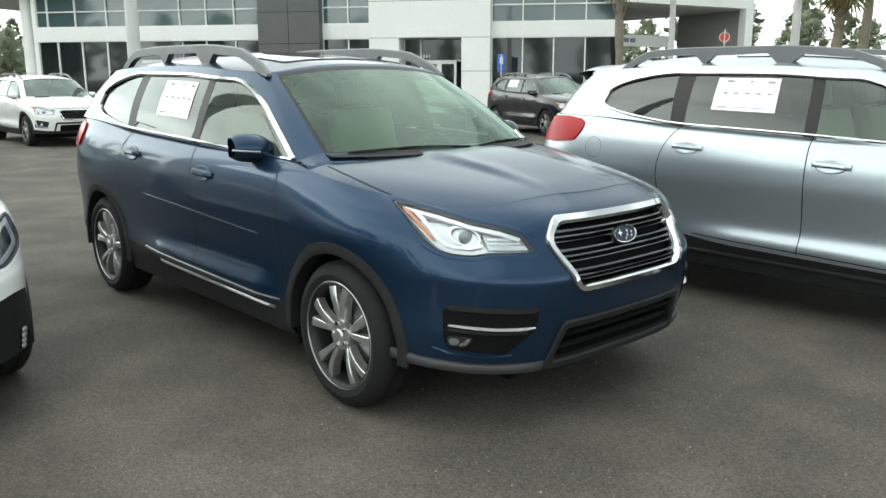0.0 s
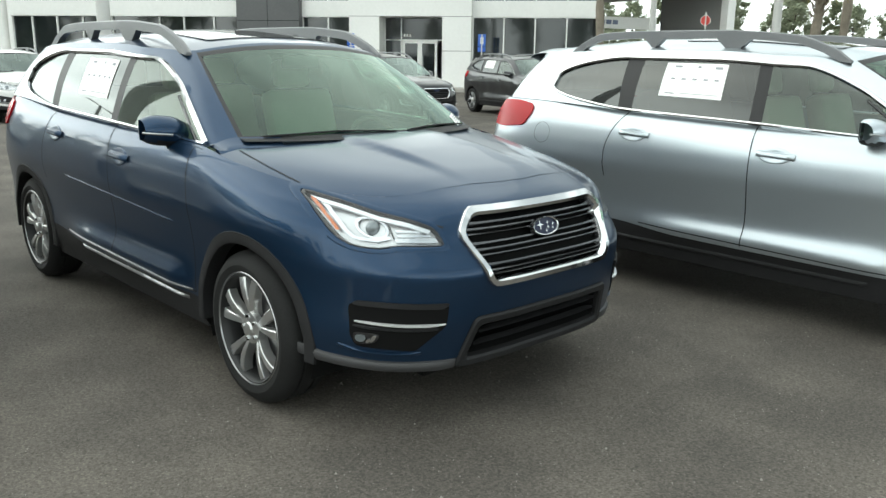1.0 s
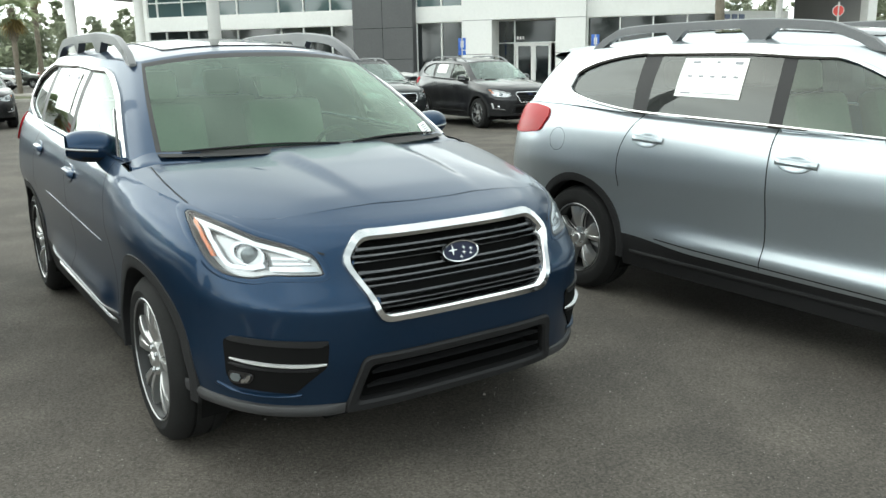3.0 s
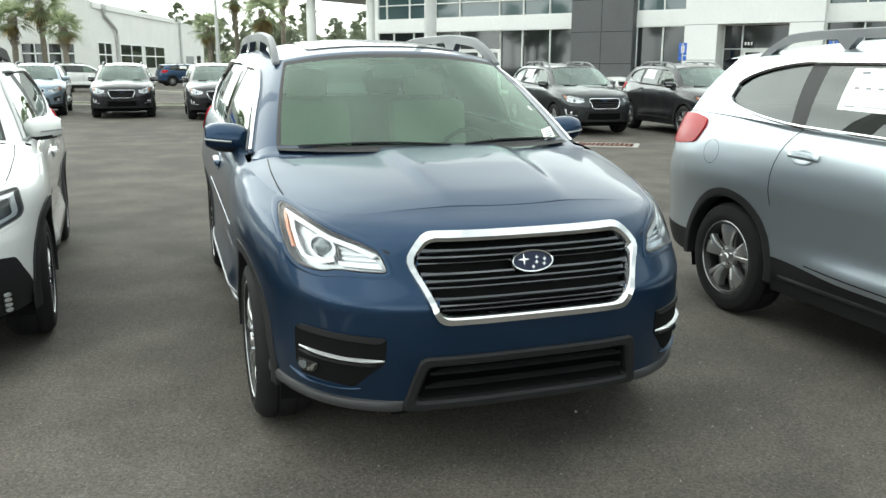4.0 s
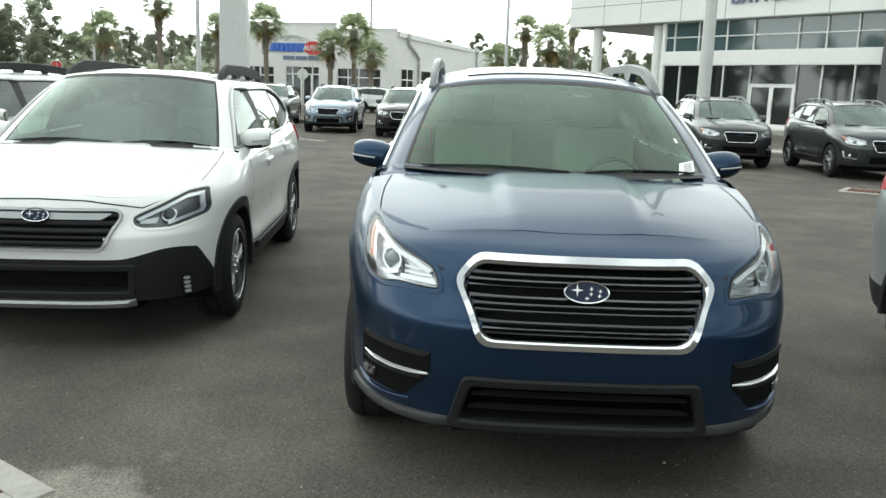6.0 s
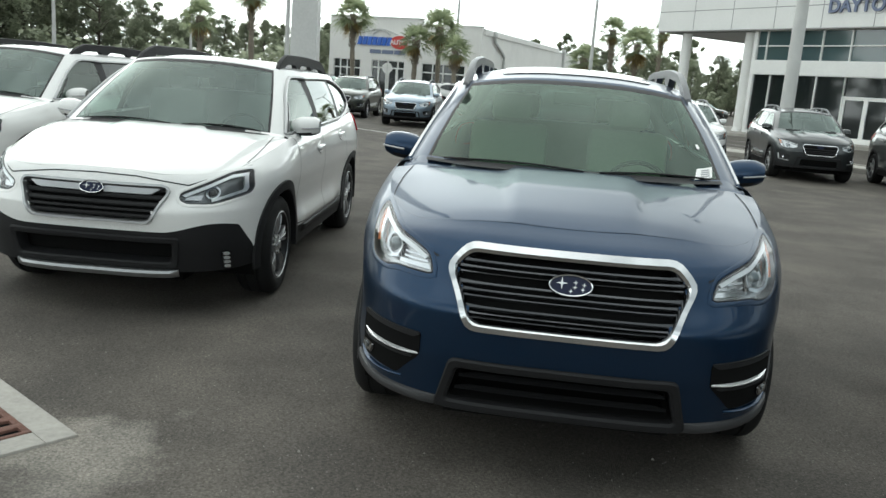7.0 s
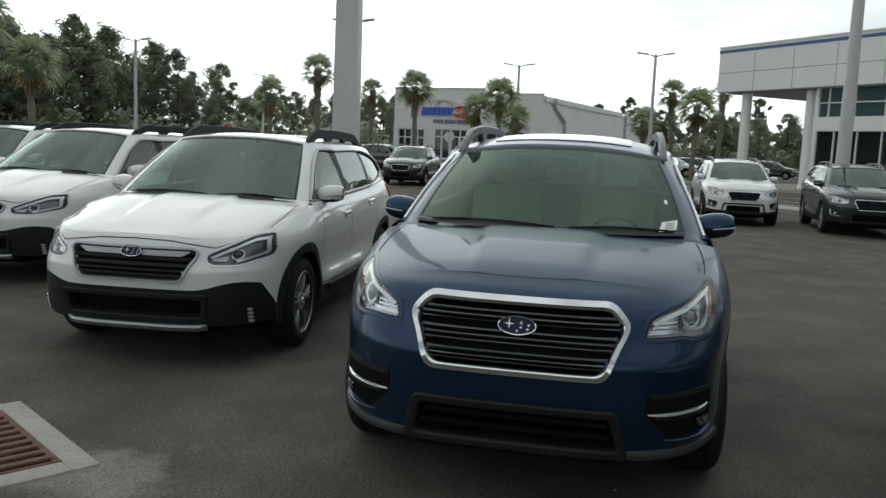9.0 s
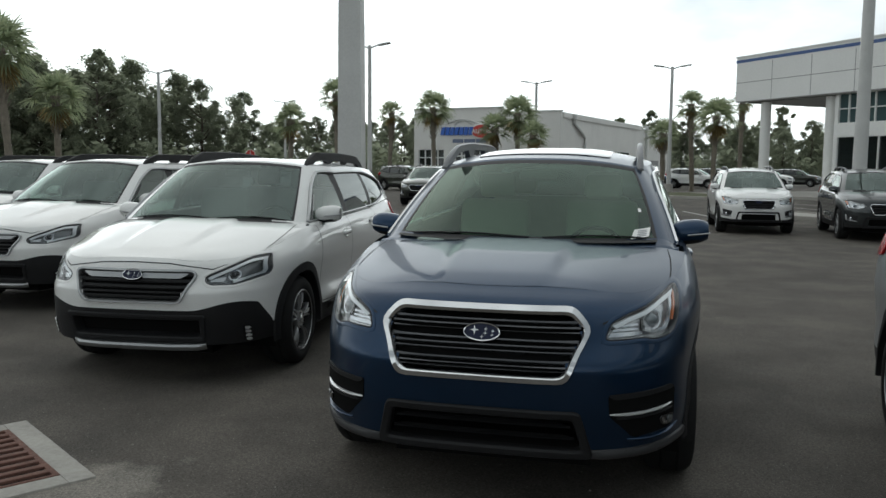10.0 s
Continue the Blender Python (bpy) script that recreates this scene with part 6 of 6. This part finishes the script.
# local x along the front, local y away from the lot
for b in ((0, 0.45, 0, 0.35, 0, 6.0), (0.45, 2.95, 0, 0.35, 0, 0.9), (0.45, 2.95, 0, 0.35, 3.0, 6.0), (2.95, 4.0, 0, 0.35, 0, 6.0), (4.0, 6.95, 0, 0.35, 3.05, 6.0), (6.95, 8.5, 0, 0.35, 0, 6.0), (8.5, 12.2, 0, 0.35, 0, 0.75), (8.5, 12.2, 0, 0.35, 3.0, 6.0), (12.2, W_LEN, 0, 0.35, 0, 6.0)):
    slab("front_wall", b, "stucco", used)
slab("parapet", (0, 8.3, 0.002, 0.352, 6.0, 6.4), "stucco", used)
for x0, y0, y1, z1 in ((W_LEN - 0.35, 0.35, 24.0, 5.85), (W_LEN - 0.352, 24.0, D_LEN, 5.6), (0, 0.35, D_LEN, 5.8)):
    slab("side_wall", (x0, x0 + 0.35, y0, y1, 0, z1), "stucco", used)
slab("roof", (0.3, W_LEN - 0.3, 0.3, D_LEN, 5.2, 5.35), "soffit", used)
slab("rear_wall", (0, W_LEN, D_LEN, D_LEN + 0.3, 0, 5.8), "stucco", used)
slab("parapet_cap", (W_LEN - 0.42, W_LEN + 0.07, 0.45, 24.0, 5.85, 5.95), "frame_white", used)
slab("parapet_cap", (W_LEN - 0.42, W_LEN + 0.07, 24.0, D_LEN, 5.6, 5.7), "frame_white", used)
slab("parapet_cap", (-0.07, 8.37, -0.07, 0.42, 6.4, 6.5), "frame_white", used)
slab("parapet_cap", (8.37, W_LEN + 0.07, -0.07, 0.42, 6.0, 6.1), "frame_white", used)
glazing(used, bays(0.45, 2.95, 4), 0.9, 3.0, 0.15, "pane_dark", (2.3,), 0.09)
glazing(used, bays(8.5, 12.2, 4), 0.75, 3.0, 0.15, "pane_dark", (2.3,), 0.09)
glazing(used, [4.0, 4.6, 5.45, 6.35, 6.95], 0.0, 3.05, 0.15, "pane_dark", (2.45,), 0.1)
for x in (4.66, 5.36, 5.54, 6.26):
    slab("door_frame", (x - 0.05, x + 0.05, 0.03, 0.17, 0.02, 2.4), "frame_white", used)
slab("sign_bar", (5.2, 5.75, 0.02, 0.045, 2.62, 2.82), "frame_white", used)
for y0, y1, n in ((1.3, 4.4, 2), (6.5, 12.4, 2), (13.3, 19.8, 2)):
    g = slab("side_window", (W_LEN - 0.02, W_LEN + 0.02, y0, y1, 1.2, 3.12), "pane_dark", used)
    for k in range(n + 1):
        y = y0 + (y1 - y0) * k / n
        slab("window_bar", (W_LEN - 0.01, W_LEN + 0.06, y - 0.07, y + 0.07, 1.2, 3.12), "frame_white", g)
    for z in (1.2, 2.25, 3.12):
        slab("window_bar", (W_LEN - 0.01, W_LEN + 0.057, y0, y1, z - 0.05, z + 0.05), "frame_white", g)
slab("side_door", (W_LEN, W_LEN + 0.03, 28.5, 32.0, 0.02, 2.4), "soffit", used)
slab("side_door", (W_LEN, W_LEN + 0.03, 33.6, 35.4, 0.02, 2.5), "pane_dark", used)
slab("cornice", (W_LEN + 0.002, W_LEN + 0.12, 0.5, 24.0, 5.5, 5.84), "stucco", used)
for pts in ([(2.7, 5.5), (2.9, 5.1), (4.9, 4.4), (5.5, 4.1), (5.6, 3.6), (5.6, 0.1)], [(25.9, 5.6), (26.0, 5.2), (26.0, 0.1)]):
    part("downpipe", tube([(W_LEN + 0.16, y, z) for y, z in pts], 0.12, 8), M["pole"], used)
    part("rain_head", box(W_LEN + 0.03, W_LEN + 0.34, pts[0][0] - 0.22, pts[0][0] + 0.22, pts[0][1] - 0.05, pts[0][1] + 0.4, 0.03), M["pole"], used)
# sign: blue bars, red oval with its word, swept outline, dark bars below
for k in range(7):
    w = 0.36
    x0 = 2.65 + 0.44 * k
    part("sign_bar", ([(x0 + a + 0.14 * b, y, 4.2 + 0.66 * b) for y in (-0.14, -0.05) for a, b in ((0, 0), (w, 0), (w, 1), (0, 1))], [(0, 1, 2, 3), (0, 4, 5, 1), (1, 5, 6, 2), (2, 6, 7, 3), (3, 7, 4, 0)]), M["sign_blue"], used)


def oval_plate(name, rx, rz, y0, y1, material):
    o = [(6.5 + rx * math.cos(a), 4.5 + rz * math.sin(a)) for a in (2 * math.pi * k / 28 for k in range(28))]
    return part(name, ([(x, y0, z) for x, z in o] + [(x, y1, z) for x, z in o], [tuple(range(28))[::-1]] + [(k, (k + 1) % 28, 28 + (k + 1) % 28, 28 + k) for k in range(28)]), M[material], used)


oval_plate("sign_rim", 0.92, 0.60, -0.12, 0.0, "frame_white")
oval_plate("sign_oval", 0.85, 0.53, -0.14, -0.05, "sign_red")
word = bpy.data.curves.new("sign_word", "FONT")
word.body, word.size, word.extrude, word.align_x, word.offset = "AUTOS", 0.52, 0.02, "CENTER", 0.012
word.materials.append(M["frame_white"])
word_ob = new("sign_word", word)
word_ob.parent = used
word_ob.matrix_basis = pose(6.5, -0.17, 4.33, 90, 0, 0)
for r, h, x0, x1 in ((0.05, 0.42, 3.0, 6.4), (0.05, 0.34, 4.0, 5.6)):
    part("sign_arc", tube([(x0 + (x1 - x0) * t, -0.06, 5.06 + h * math.sin(math.pi * min(1, t * 1.05))) for t in (k / 12 for k in range(13))], r, 6), M["pole"], used)
for k in range(3):
    slab("sign_bar", (3.8 + 1.1 * k, 4.8 + 1.1 * k, -0.06, -0.01, 3.56, 3.86), "letter", used)


# ---- poles ----
def lamp_post(x, y, h, turn, heads=True, square=0.0, r=0.085):
    p = thing("light_pole", "grey steel parking lot light pole" if not square else "thick square grey light pole in the lot", "light pole")
    p.matrix_basis = pose(x, y, 0, 0, 0, turn)
    if square:
        w, t = square, square * 0.72
        part("shaft", ([(a * w / 2, b * w / 2, 0.0) for a, b in ((-1, -1), (1, -1), (1, 1), (-1, 1))] + [(a * t / 2, b * t / 2, h) for a, b in ((-1, -1), (1, -1), (1, 1), (-1, 1))],
                       [(0, 1, 5, 4), (1, 2, 6, 5), (2, 3, 7, 6), (3, 0, 4, 7), (4, 5, 6, 7)]), M["pole"], p)
        part("base", lathe([(0.3, 0), (0.3, 0.6), (0.27, 0.65), (0.0, 0.65)], 20, "z"), M["concrete"], p)
    else:
        part("shaft", lathe([(r * 1.25, 0.5), (r, h * 0.5), (r * 0.8, h)], 16, "z"), M["pole"], p)
        part("base", lathe([(0.28, 0), (0.28, 0.5), (0.25, 0.55), (0.0, 0.55)], 20, "z"), M["concrete"], p)
    if heads:
        for sg in (-1, 1):
            arm = part("arm", tube([(0, 0, h - 0.15), (sg * 0.35, 0, h - 0.03), (sg * 0.6, 0, h + 0.02)], 0.04, 8), M["pole"], p)
            part("lamp_head", moved(box(-0.35, 0.35, -0.16, 0.16, -0.04, 0.05, 0.03), pose(sg * 0.85, 0, h + 0.05, 0, -sg * 8, 0)), M["pole"], arm)
    return p


lamp_post(-4.83, -3.2, 7.2, 8, False, 0.34)
lamp_post(-19.1, 6.46, 10.5, 20, True, 0, 0.16)
for dx, dy, d, h in ((-1.0, 0.029, 56, 8.1), (-0.992, -0.127, 64, 8.0), (-0.947, -0.321, 46, 8.1), (-0.843, -0.538, 62, 8.0), (-0.91, -0.414, 84, 7.8), (-0.72, -0.69, 70, 8.0)):
    lamp_post(5.78 + dx * d, 0.65 + dy * d, h, 90 + 10 * dy, True, 0, 0.115)
lamp_post(-14.3, 26.0, 9.0, 30, True, 0, 0.11)
lamp_post(-12.7, 33.1, 9.5, 30, True, 0, 0.17)


def sign_post(x, y, h, kind, turn, radius=0.38):
    s = thing("sign_post", "blue parking sign on a thin post" if kind == "blue" else "octagonal red sign on a thin post", "sign")
    s.matrix_basis = pose(x, y, 0, 0, 0, turn)
    part("post", tube([(0, 0, 0), (0, 0, h)], 0.03, 8), M["pole"], s)
    if kind == "blue":
        part("plate", box(-0.012, 0.012, -0.16, 0.16, h - 0.5, h, 0.004), M["sign_blue"], s)
        part("plate", box(-0.012, 0.012, -0.16, 0.16, h - 0.72, h - 0.53, 0.004), M["sign_blue"], s)
        part("symbol", box(0.0125, 0.016, -0.06, 0.07, h - 0.4, h - 0.12), M["frame_white"], s)
    else:
        q = [(radius * math.cos(a), radius * math.sin(a)) for a in (math.pi * (k + 0.5) / 4 for k in range(8))]
        part("plate", ([(0.02, a, h - 0.3 + b) for a, b in q] + [(0.0, a, h - 0.3 + b) for a, b in q], [tuple(range(8)), tuple(range(8, 16))[::-1]] + [(k, (k + 1) % 8, 8 + (k + 1) % 8, 8 + k) for k in range(8)]), M["sign_red" if kind == "red" else "frame_white"], s)
        if kind == "red":
            part("rim", ([(0.025, a * f, h - 0.3 + b * f) for f in (1.0, 0.9) for a, b in q], [(k, (k + 1) % 8, 8 + (k + 1) % 8, 8 + k) for k in range(8)]), M["frame_white"], s)


sign_post(-25.0, 19.3, 2.45, "blue", -40)
sign_post(-20.6, 22.9, 2.45, "blue", -40)
sign_post(-52.0, -11.5, 2.6, "stop_back", 0)
sign_post(-50.0, -27.5, 2.6, "red", 20)
sign_post(-12.3, 26.5, 3.27, "red", -60, 0.2)


# ---- trees ----
def leaf_material(name, base, back):
    m = bpy.data.materials.new(name)
    m.use_nodes = True
    n, l = m.node_tree.nodes, m.node_tree.links
    b = n["Principled BSDF"]
    g, mix = n.new("ShaderNodeNewGeometry"), n.new("ShaderNodeMixRGB")
    mix.inputs["Color1"].default_value, mix.inputs["Color2"].default_value = (*base, 1), (*back, 1)
    l.new(g.outputs["Random Per Island"], mix.inputs["Fac"])
    l.new(mix.outputs[0], b.inputs["Base Color"])
    b.inputs["Roughness"].default_value = 0.7
    b.inputs["Specular IOR Level"].default_value = 0.25
    tr, ms = n.new("ShaderNodeBsdfTranslucent"), n.new("ShaderNodeMixShader")
    ms.inputs["Fac"].default_value = 0.6
    glow = n.new("ShaderNodeVectorMath")
    glow.operation = "SCALE"
    glow.inputs["Scale"].default_value = 2.4
    l.new(mix.outputs[0], glow.inputs[0])
    l.new(glow.outputs[0], tr.inputs["Color"])
    l.new(b.outputs[0], ms.inputs[1])
    l.new(tr.outputs[0], ms.inputs[2])
    l.new(ms.outputs[0], n["Material Output"].inputs["Surface"])
    return m


# leaf and frond greens are paled: distance haze is mixed into their colour
M["leaf_dark"] = leaf_material("hazed_dark_foliage", (0.135, 0.15, 0.108), (0.20, 0.215, 0.155))
M["leaf_pine"] = leaf_material("hazed_pine_needles", (0.12, 0.135, 0.092), (0.18, 0.195, 0.13))
M["frond"] = leaf_material("palm_fronds", (0.125, 0.15, 0.09), (0.20, 0.22, 0.135))
M["frond_dry"] = leaf_material("dry_palm_fronds", (0.12, 0.09, 0.04), (0.2, 0.15, 0.07))
M["bark"] = mat("grey_bark", (0.085, 0.07, 0.055), 0.9, var=0.35, scale=4, bump=0.6, bump_scale=30)
M["palm_bark"] = mat("palm_bark", (0.19, 0.165, 0.13), 0.9, var=0.35, scale=5, bump=0.8, bump_scale=24)


def leaves(rng, clumps, n, size, long=1.6):
    """Clumps of small leaves; each clump is a ragged bunch of smaller tufts."""
    v, f = [], []
    for c, r in clumps:
        c = Vector(c)
        tufts = []
        for _ in range(7):
            d = Vector((rng.gauss(0, 1), rng.gauss(0, 1), rng.gauss(0, 1))).normalized() * rng.uniform(0.35, 1.0)
            tufts.append(c + Vector((d.x * r[0], d.y * r[0], d.z * r[1])))
        for i in range(n):
            q = tufts[i % 7]
            w = 0.3 * (r[0] + r[1]) / 2
            p = q + Vector((rng.gauss(0, w), rng.gauss(0, w), rng.gauss(0, w * 0.8)))
            a = Vector((rng.gauss(0, 1), rng.gauss(0, 1), rng.gauss(0, 0.6))).normalized()
            b = a.orthogonal().normalized()
            s = size * rng.uniform(0.6, 1.4)
            k = len(v)
            v += [p - a * s * long * 0.5, p + b * s * 0.4, p + a * s * long * 0.5, p - b * s * 0.4]
            f.append((k, k + 1, k + 2, k + 3))
    return v, f


def broad_tree(seed, h, rich=True):
    """Oak or pine at a distance: trunk, limbs to each clump, clumps of leaves with gaps."""
    rng = random.Random(seed)
    t = thing("tree", "tall dark green tree in the wood behind the lot", "tree", "wood behind the lot")
    pine = seed % 2 == 0
    lean = rng.uniform(-0.6, 0.6)
    trunk = [(lean * (z / h) ** 2, 0.15 * math.sin(z * 0.7 + seed), z) for z in np.linspace(0, h * 0.95, 9)]
    limbs, clumps = [], []
    k = 22 if pine else 34
    for i in range(k):
        a = 2.4 * i + rng.uniform(-0.5, 0.5)
        u = (i + rng.random()) / k
        z = h * (0.50 + 0.48 * u if pine else 0.14 + 0.82 * u)
        girth = math.sin(math.pi * min(1.0, 0.12 + 0.86 * u)) ** 0.6
        far = h * (0.15 if pine else 0.22) * girth * rng.uniform(0.35, 1.15)
        x0 = lean * (z / h) ** 2
        c = (x0 + far * math.cos(a), far * math.sin(a), z)
        limbs.append(tube([(x0, 0, z - far * 0.6), (x0 + 0.6 * far * math.cos(a), 0.6 * far * math.sin(a), z - far * 0.2), c], lambda u: 0.06 * (1.2 - u), 5))
        r = h * (0.052 if pine else 0.078) * rng.uniform(0.65, 1.3)
        clumps.append((c, (r, r * (0.65 if pine else 0.85))))
    clumps.append(((lean * 0.95, 0, h * 0.97), (h * 0.05, h * 0.04)))
    part("trunk", join(tube(trunk, lambda u: h * 0.015 * (1.15 - u), 8), *limbs), M["bark"], t)
    n, size = ((260, 0.0155) if pine else (300, 0.0165)) if rich else (110, 0.028)
    part("crown", leaves(rng, clumps, n, h * size), M["leaf_pine" if pine else "leaf_dark"], t)
    return t


def palm(seed, h, fronds=36, spread=1.0):
    """Cabbage palm: trunk with old leaf bases, a round head of fan fronds with many narrow blades, a few dry ones."""
    rng = random.Random(seed)
    t = thing("palm_tree", "cabbage palm with rough trunk and round head of fan fronds" if fronds > 20 else "palm with a rough trunk and few ragged fronds", "palm tree", "palms round the lot")
    trunk = [(0.12 * math.sin(z * 0.5 + seed), 0, z) for z in np.linspace(0, h, 14)]
    part("trunk", tube(trunk, lambda u: 0.17 + 0.018 * math.sin(u * 60) - 0.02 * u + 0.07 * max(0.0, (u - 0.6) / 0.4), 10), M["palm_bark"], t)
    boots = []
    for i in range(44):
        a, z = 2.4 * i, h * (0.62 + 0.37 * i / 44)
        x0 = 0.12 * math.sin(z * 0.5 + seed)
        d = Vector((math.cos(a), math.sin(a), 0))
        p = Vector((x0, 0, z)) + d * 0.17
        boots.append(tube([p, p + d * 0.08 + Vector((0, 0, 0.14)), p + d * 0.15 + Vector((0, 0, 0.30))], lambda u: 0.05 * (1.15 - u), 4))
    part("leaf_base", join(*boots), M["palm_bark"], t)
    top = Vector(trunk[-1]) - Vector((0, 0, 0.1))

    def fan(n, lift, length, droop, mat_name, nm):
        v, f = [], []
        for i in range(n):
            a = 2.4 * i + rng.uniform(-0.3, 0.3)
            e = lift[0] + (lift[1] - lift[0]) * ((i + rng.random()) / n) ** 0.8
            d = Vector((math.cos(a) * math.cos(e), math.sin(a) * math.cos(e), math.sin(e)))
            s = Vector((-math.sin(a), math.cos(a), 0))
            s = (s + d.cross(s) * rng.uniform(-0.5, 0.5)).normalized()
            stem = length * rng.uniform(0.42, 0.58)
            hub = top + d * stem + Vector((0, 0, -0.10 * stem * math.cos(e)))
            k = len(v)
            v += [top - s * 0.018, top + s * 0.018, hub + s * 0.012, hub - s * 0.012]
            f.append((k, k + 1, k + 2, k + 3))
            for j in range(19):
                q = -1.9 + 3.8 * j / 18
                r = length * rng.uniform(0.50, 0.66) * (1 - 0.38 * (abs(q) / 1.9) ** 2)
                out = d * math.cos(q) + s * math.sin(q)
                fall = Vector((0, 0, -droop * r * rng.uniform(0.5, 1.5)))
                mid = hub + out * r * 0.58 + fall * 0.25
                tip = hub + out * r + fall
                bw = (s * math.cos(q) - d * math.sin(q)) * 0.026 * length
                k = len(v)
                v += [hub - bw * 0.35, hub + bw * 0.35, mid + bw, tip + bw * 0.1, tip - bw * 0.1, mid - bw]
                f += [(k, k + 1, k + 2, k + 5), (k + 5, k + 2, k + 3, k + 4)]
        part(nm, (v, f), M[mat_name], t)
    fan(fronds, (-0.7, 1.4), 1.7 * spread, 0.34, "frond", "crown")
    fan(max(4, fronds // 6), (-1.35, -0.8), 1.4 * spread, 0.25, "frond_dry", "dry_skirt")
    return t


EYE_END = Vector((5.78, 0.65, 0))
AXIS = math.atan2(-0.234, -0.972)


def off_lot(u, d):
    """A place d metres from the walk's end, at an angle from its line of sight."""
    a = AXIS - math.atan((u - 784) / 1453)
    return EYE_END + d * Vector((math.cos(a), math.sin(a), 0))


palms = [palm(1, 5.2, 30), palm(2, 6.0, 33), palm(3, 4.2, 27, 0.8), palm(4, 6.6, 9, 0.7), palm(5, 6.0, 26, 0.76)]
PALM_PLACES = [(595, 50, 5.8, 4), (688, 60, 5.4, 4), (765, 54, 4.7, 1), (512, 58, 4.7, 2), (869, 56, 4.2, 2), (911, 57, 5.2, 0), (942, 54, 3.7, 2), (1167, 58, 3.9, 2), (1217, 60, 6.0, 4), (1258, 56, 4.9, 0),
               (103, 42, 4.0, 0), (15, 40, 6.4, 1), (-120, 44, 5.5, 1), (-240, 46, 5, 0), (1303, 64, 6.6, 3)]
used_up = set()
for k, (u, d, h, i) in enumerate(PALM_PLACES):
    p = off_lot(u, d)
    base = palms[i]
    kh = h / (5.2, 6.0, 4.2, 6.6, 6.0)[i]
    wide = 0.5 + 0.5 * kh
    m = pose(p.x, p.y, 0, 0, 0, 77 * k) @ Matrix.Diagonal((wide, wide, kh if abs(kh - 1) < 0.2 else 0.5 * (kh + 1), 1))
    if i in used_up:
        copy_thing(base, m).matrix_basis = m
    else:
        base.matrix_basis = m
        used_up.add(i)
for k, (x, y, h) in enumerate(((-15.0, 23.6, 6.0), (-3.5, 37.0, 6.4), (2.0, 40.0, 5.8), (-8.4, 29.6, 7.0), (-7.5, 25.0, 4.7))):
    m = pose(x, y, 0, 0, 0, 50 * k) @ Matrix.Diagonal((1, 1, h / 6.0, 1))
    copy_thing(palms[1], m).matrix_basis = m

woods = [broad_tree(s, h) for s, h in ((11, 13), (12, 14), (13, 11), (14, 15), (15, 12), (16, 13))]
plain = [broad_tree(s, h, False) for s, h in ((21, 13), (22, 14), (23, 12))]
rng = random.Random(5)
WOOD_HEIGHTS = (13, 14, 11, 15, 12, 13)
spots, distant, thick = [], [], []
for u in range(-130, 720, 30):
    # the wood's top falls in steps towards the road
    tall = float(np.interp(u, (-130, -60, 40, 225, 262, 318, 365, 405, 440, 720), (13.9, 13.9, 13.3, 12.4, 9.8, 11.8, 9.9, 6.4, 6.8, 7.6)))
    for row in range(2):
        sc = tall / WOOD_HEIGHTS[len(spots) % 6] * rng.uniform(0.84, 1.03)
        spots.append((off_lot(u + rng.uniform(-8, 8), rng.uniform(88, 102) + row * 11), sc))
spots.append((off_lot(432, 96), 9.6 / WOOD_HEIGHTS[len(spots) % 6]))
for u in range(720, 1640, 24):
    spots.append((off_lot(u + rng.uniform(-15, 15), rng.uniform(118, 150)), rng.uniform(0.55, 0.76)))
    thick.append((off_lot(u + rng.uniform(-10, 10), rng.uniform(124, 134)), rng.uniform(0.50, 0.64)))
# the wood carried on out of view at the left, added for reflections
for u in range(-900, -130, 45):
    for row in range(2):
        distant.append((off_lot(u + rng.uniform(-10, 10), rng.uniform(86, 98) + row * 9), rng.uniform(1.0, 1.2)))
for k in range(66):
    distant.append((Vector((-72 + k * 2.8 + rng.uniform(-1, 1), 92 + k * 0.25 + rng.uniform(-5, 12), 0)), rng.uniform(0.55, 0.86)))
# unseen trees on the two other sides, added for reflections
for k in range(26):
    distant.append((Vector((150 + rng.uniform(-8, 15), -110 + k * 9, 0)), rng.uniform(0.8, 1.1)))
for k in range(24):
    distant.append((Vector((-60 + k * 9, -110 + rng.uniform(-8, 8), 0)), rng.uniform(0.8, 1.1)))
for bases, places in ((woods, spots), (plain, distant), (woods[::2], thick)):
    for k, (p, sc) in enumerate(places):
        m = pose(p.x, p.y, 0, 0, 0, rng.uniform(0, 360)) @ Matrix.Diagonal((sc, sc, sc, 1))
        base = bases[k % len(bases)]
        if k < len(bases) and places is not thick:
            base.matrix_basis = m
        else:
            copy_thing(base, m).matrix_basis = m

# understorey at the foot of the wood
clumps = []
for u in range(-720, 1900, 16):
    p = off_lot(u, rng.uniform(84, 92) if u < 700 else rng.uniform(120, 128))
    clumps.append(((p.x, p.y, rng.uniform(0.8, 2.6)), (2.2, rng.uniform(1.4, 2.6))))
for k in range(60):
    clumps.append(((-72 + k * 3.2, 88 + k * 0.3, rng.uniform(0.8, 2.2)), (2.0, 2.0)))
tagged(part("undergrowth", leaves(rng, clumps, 130, 0.42), M["leaf_dark"]), "dense dark green undergrowth along the wood", "shrubs", kind="stuff")
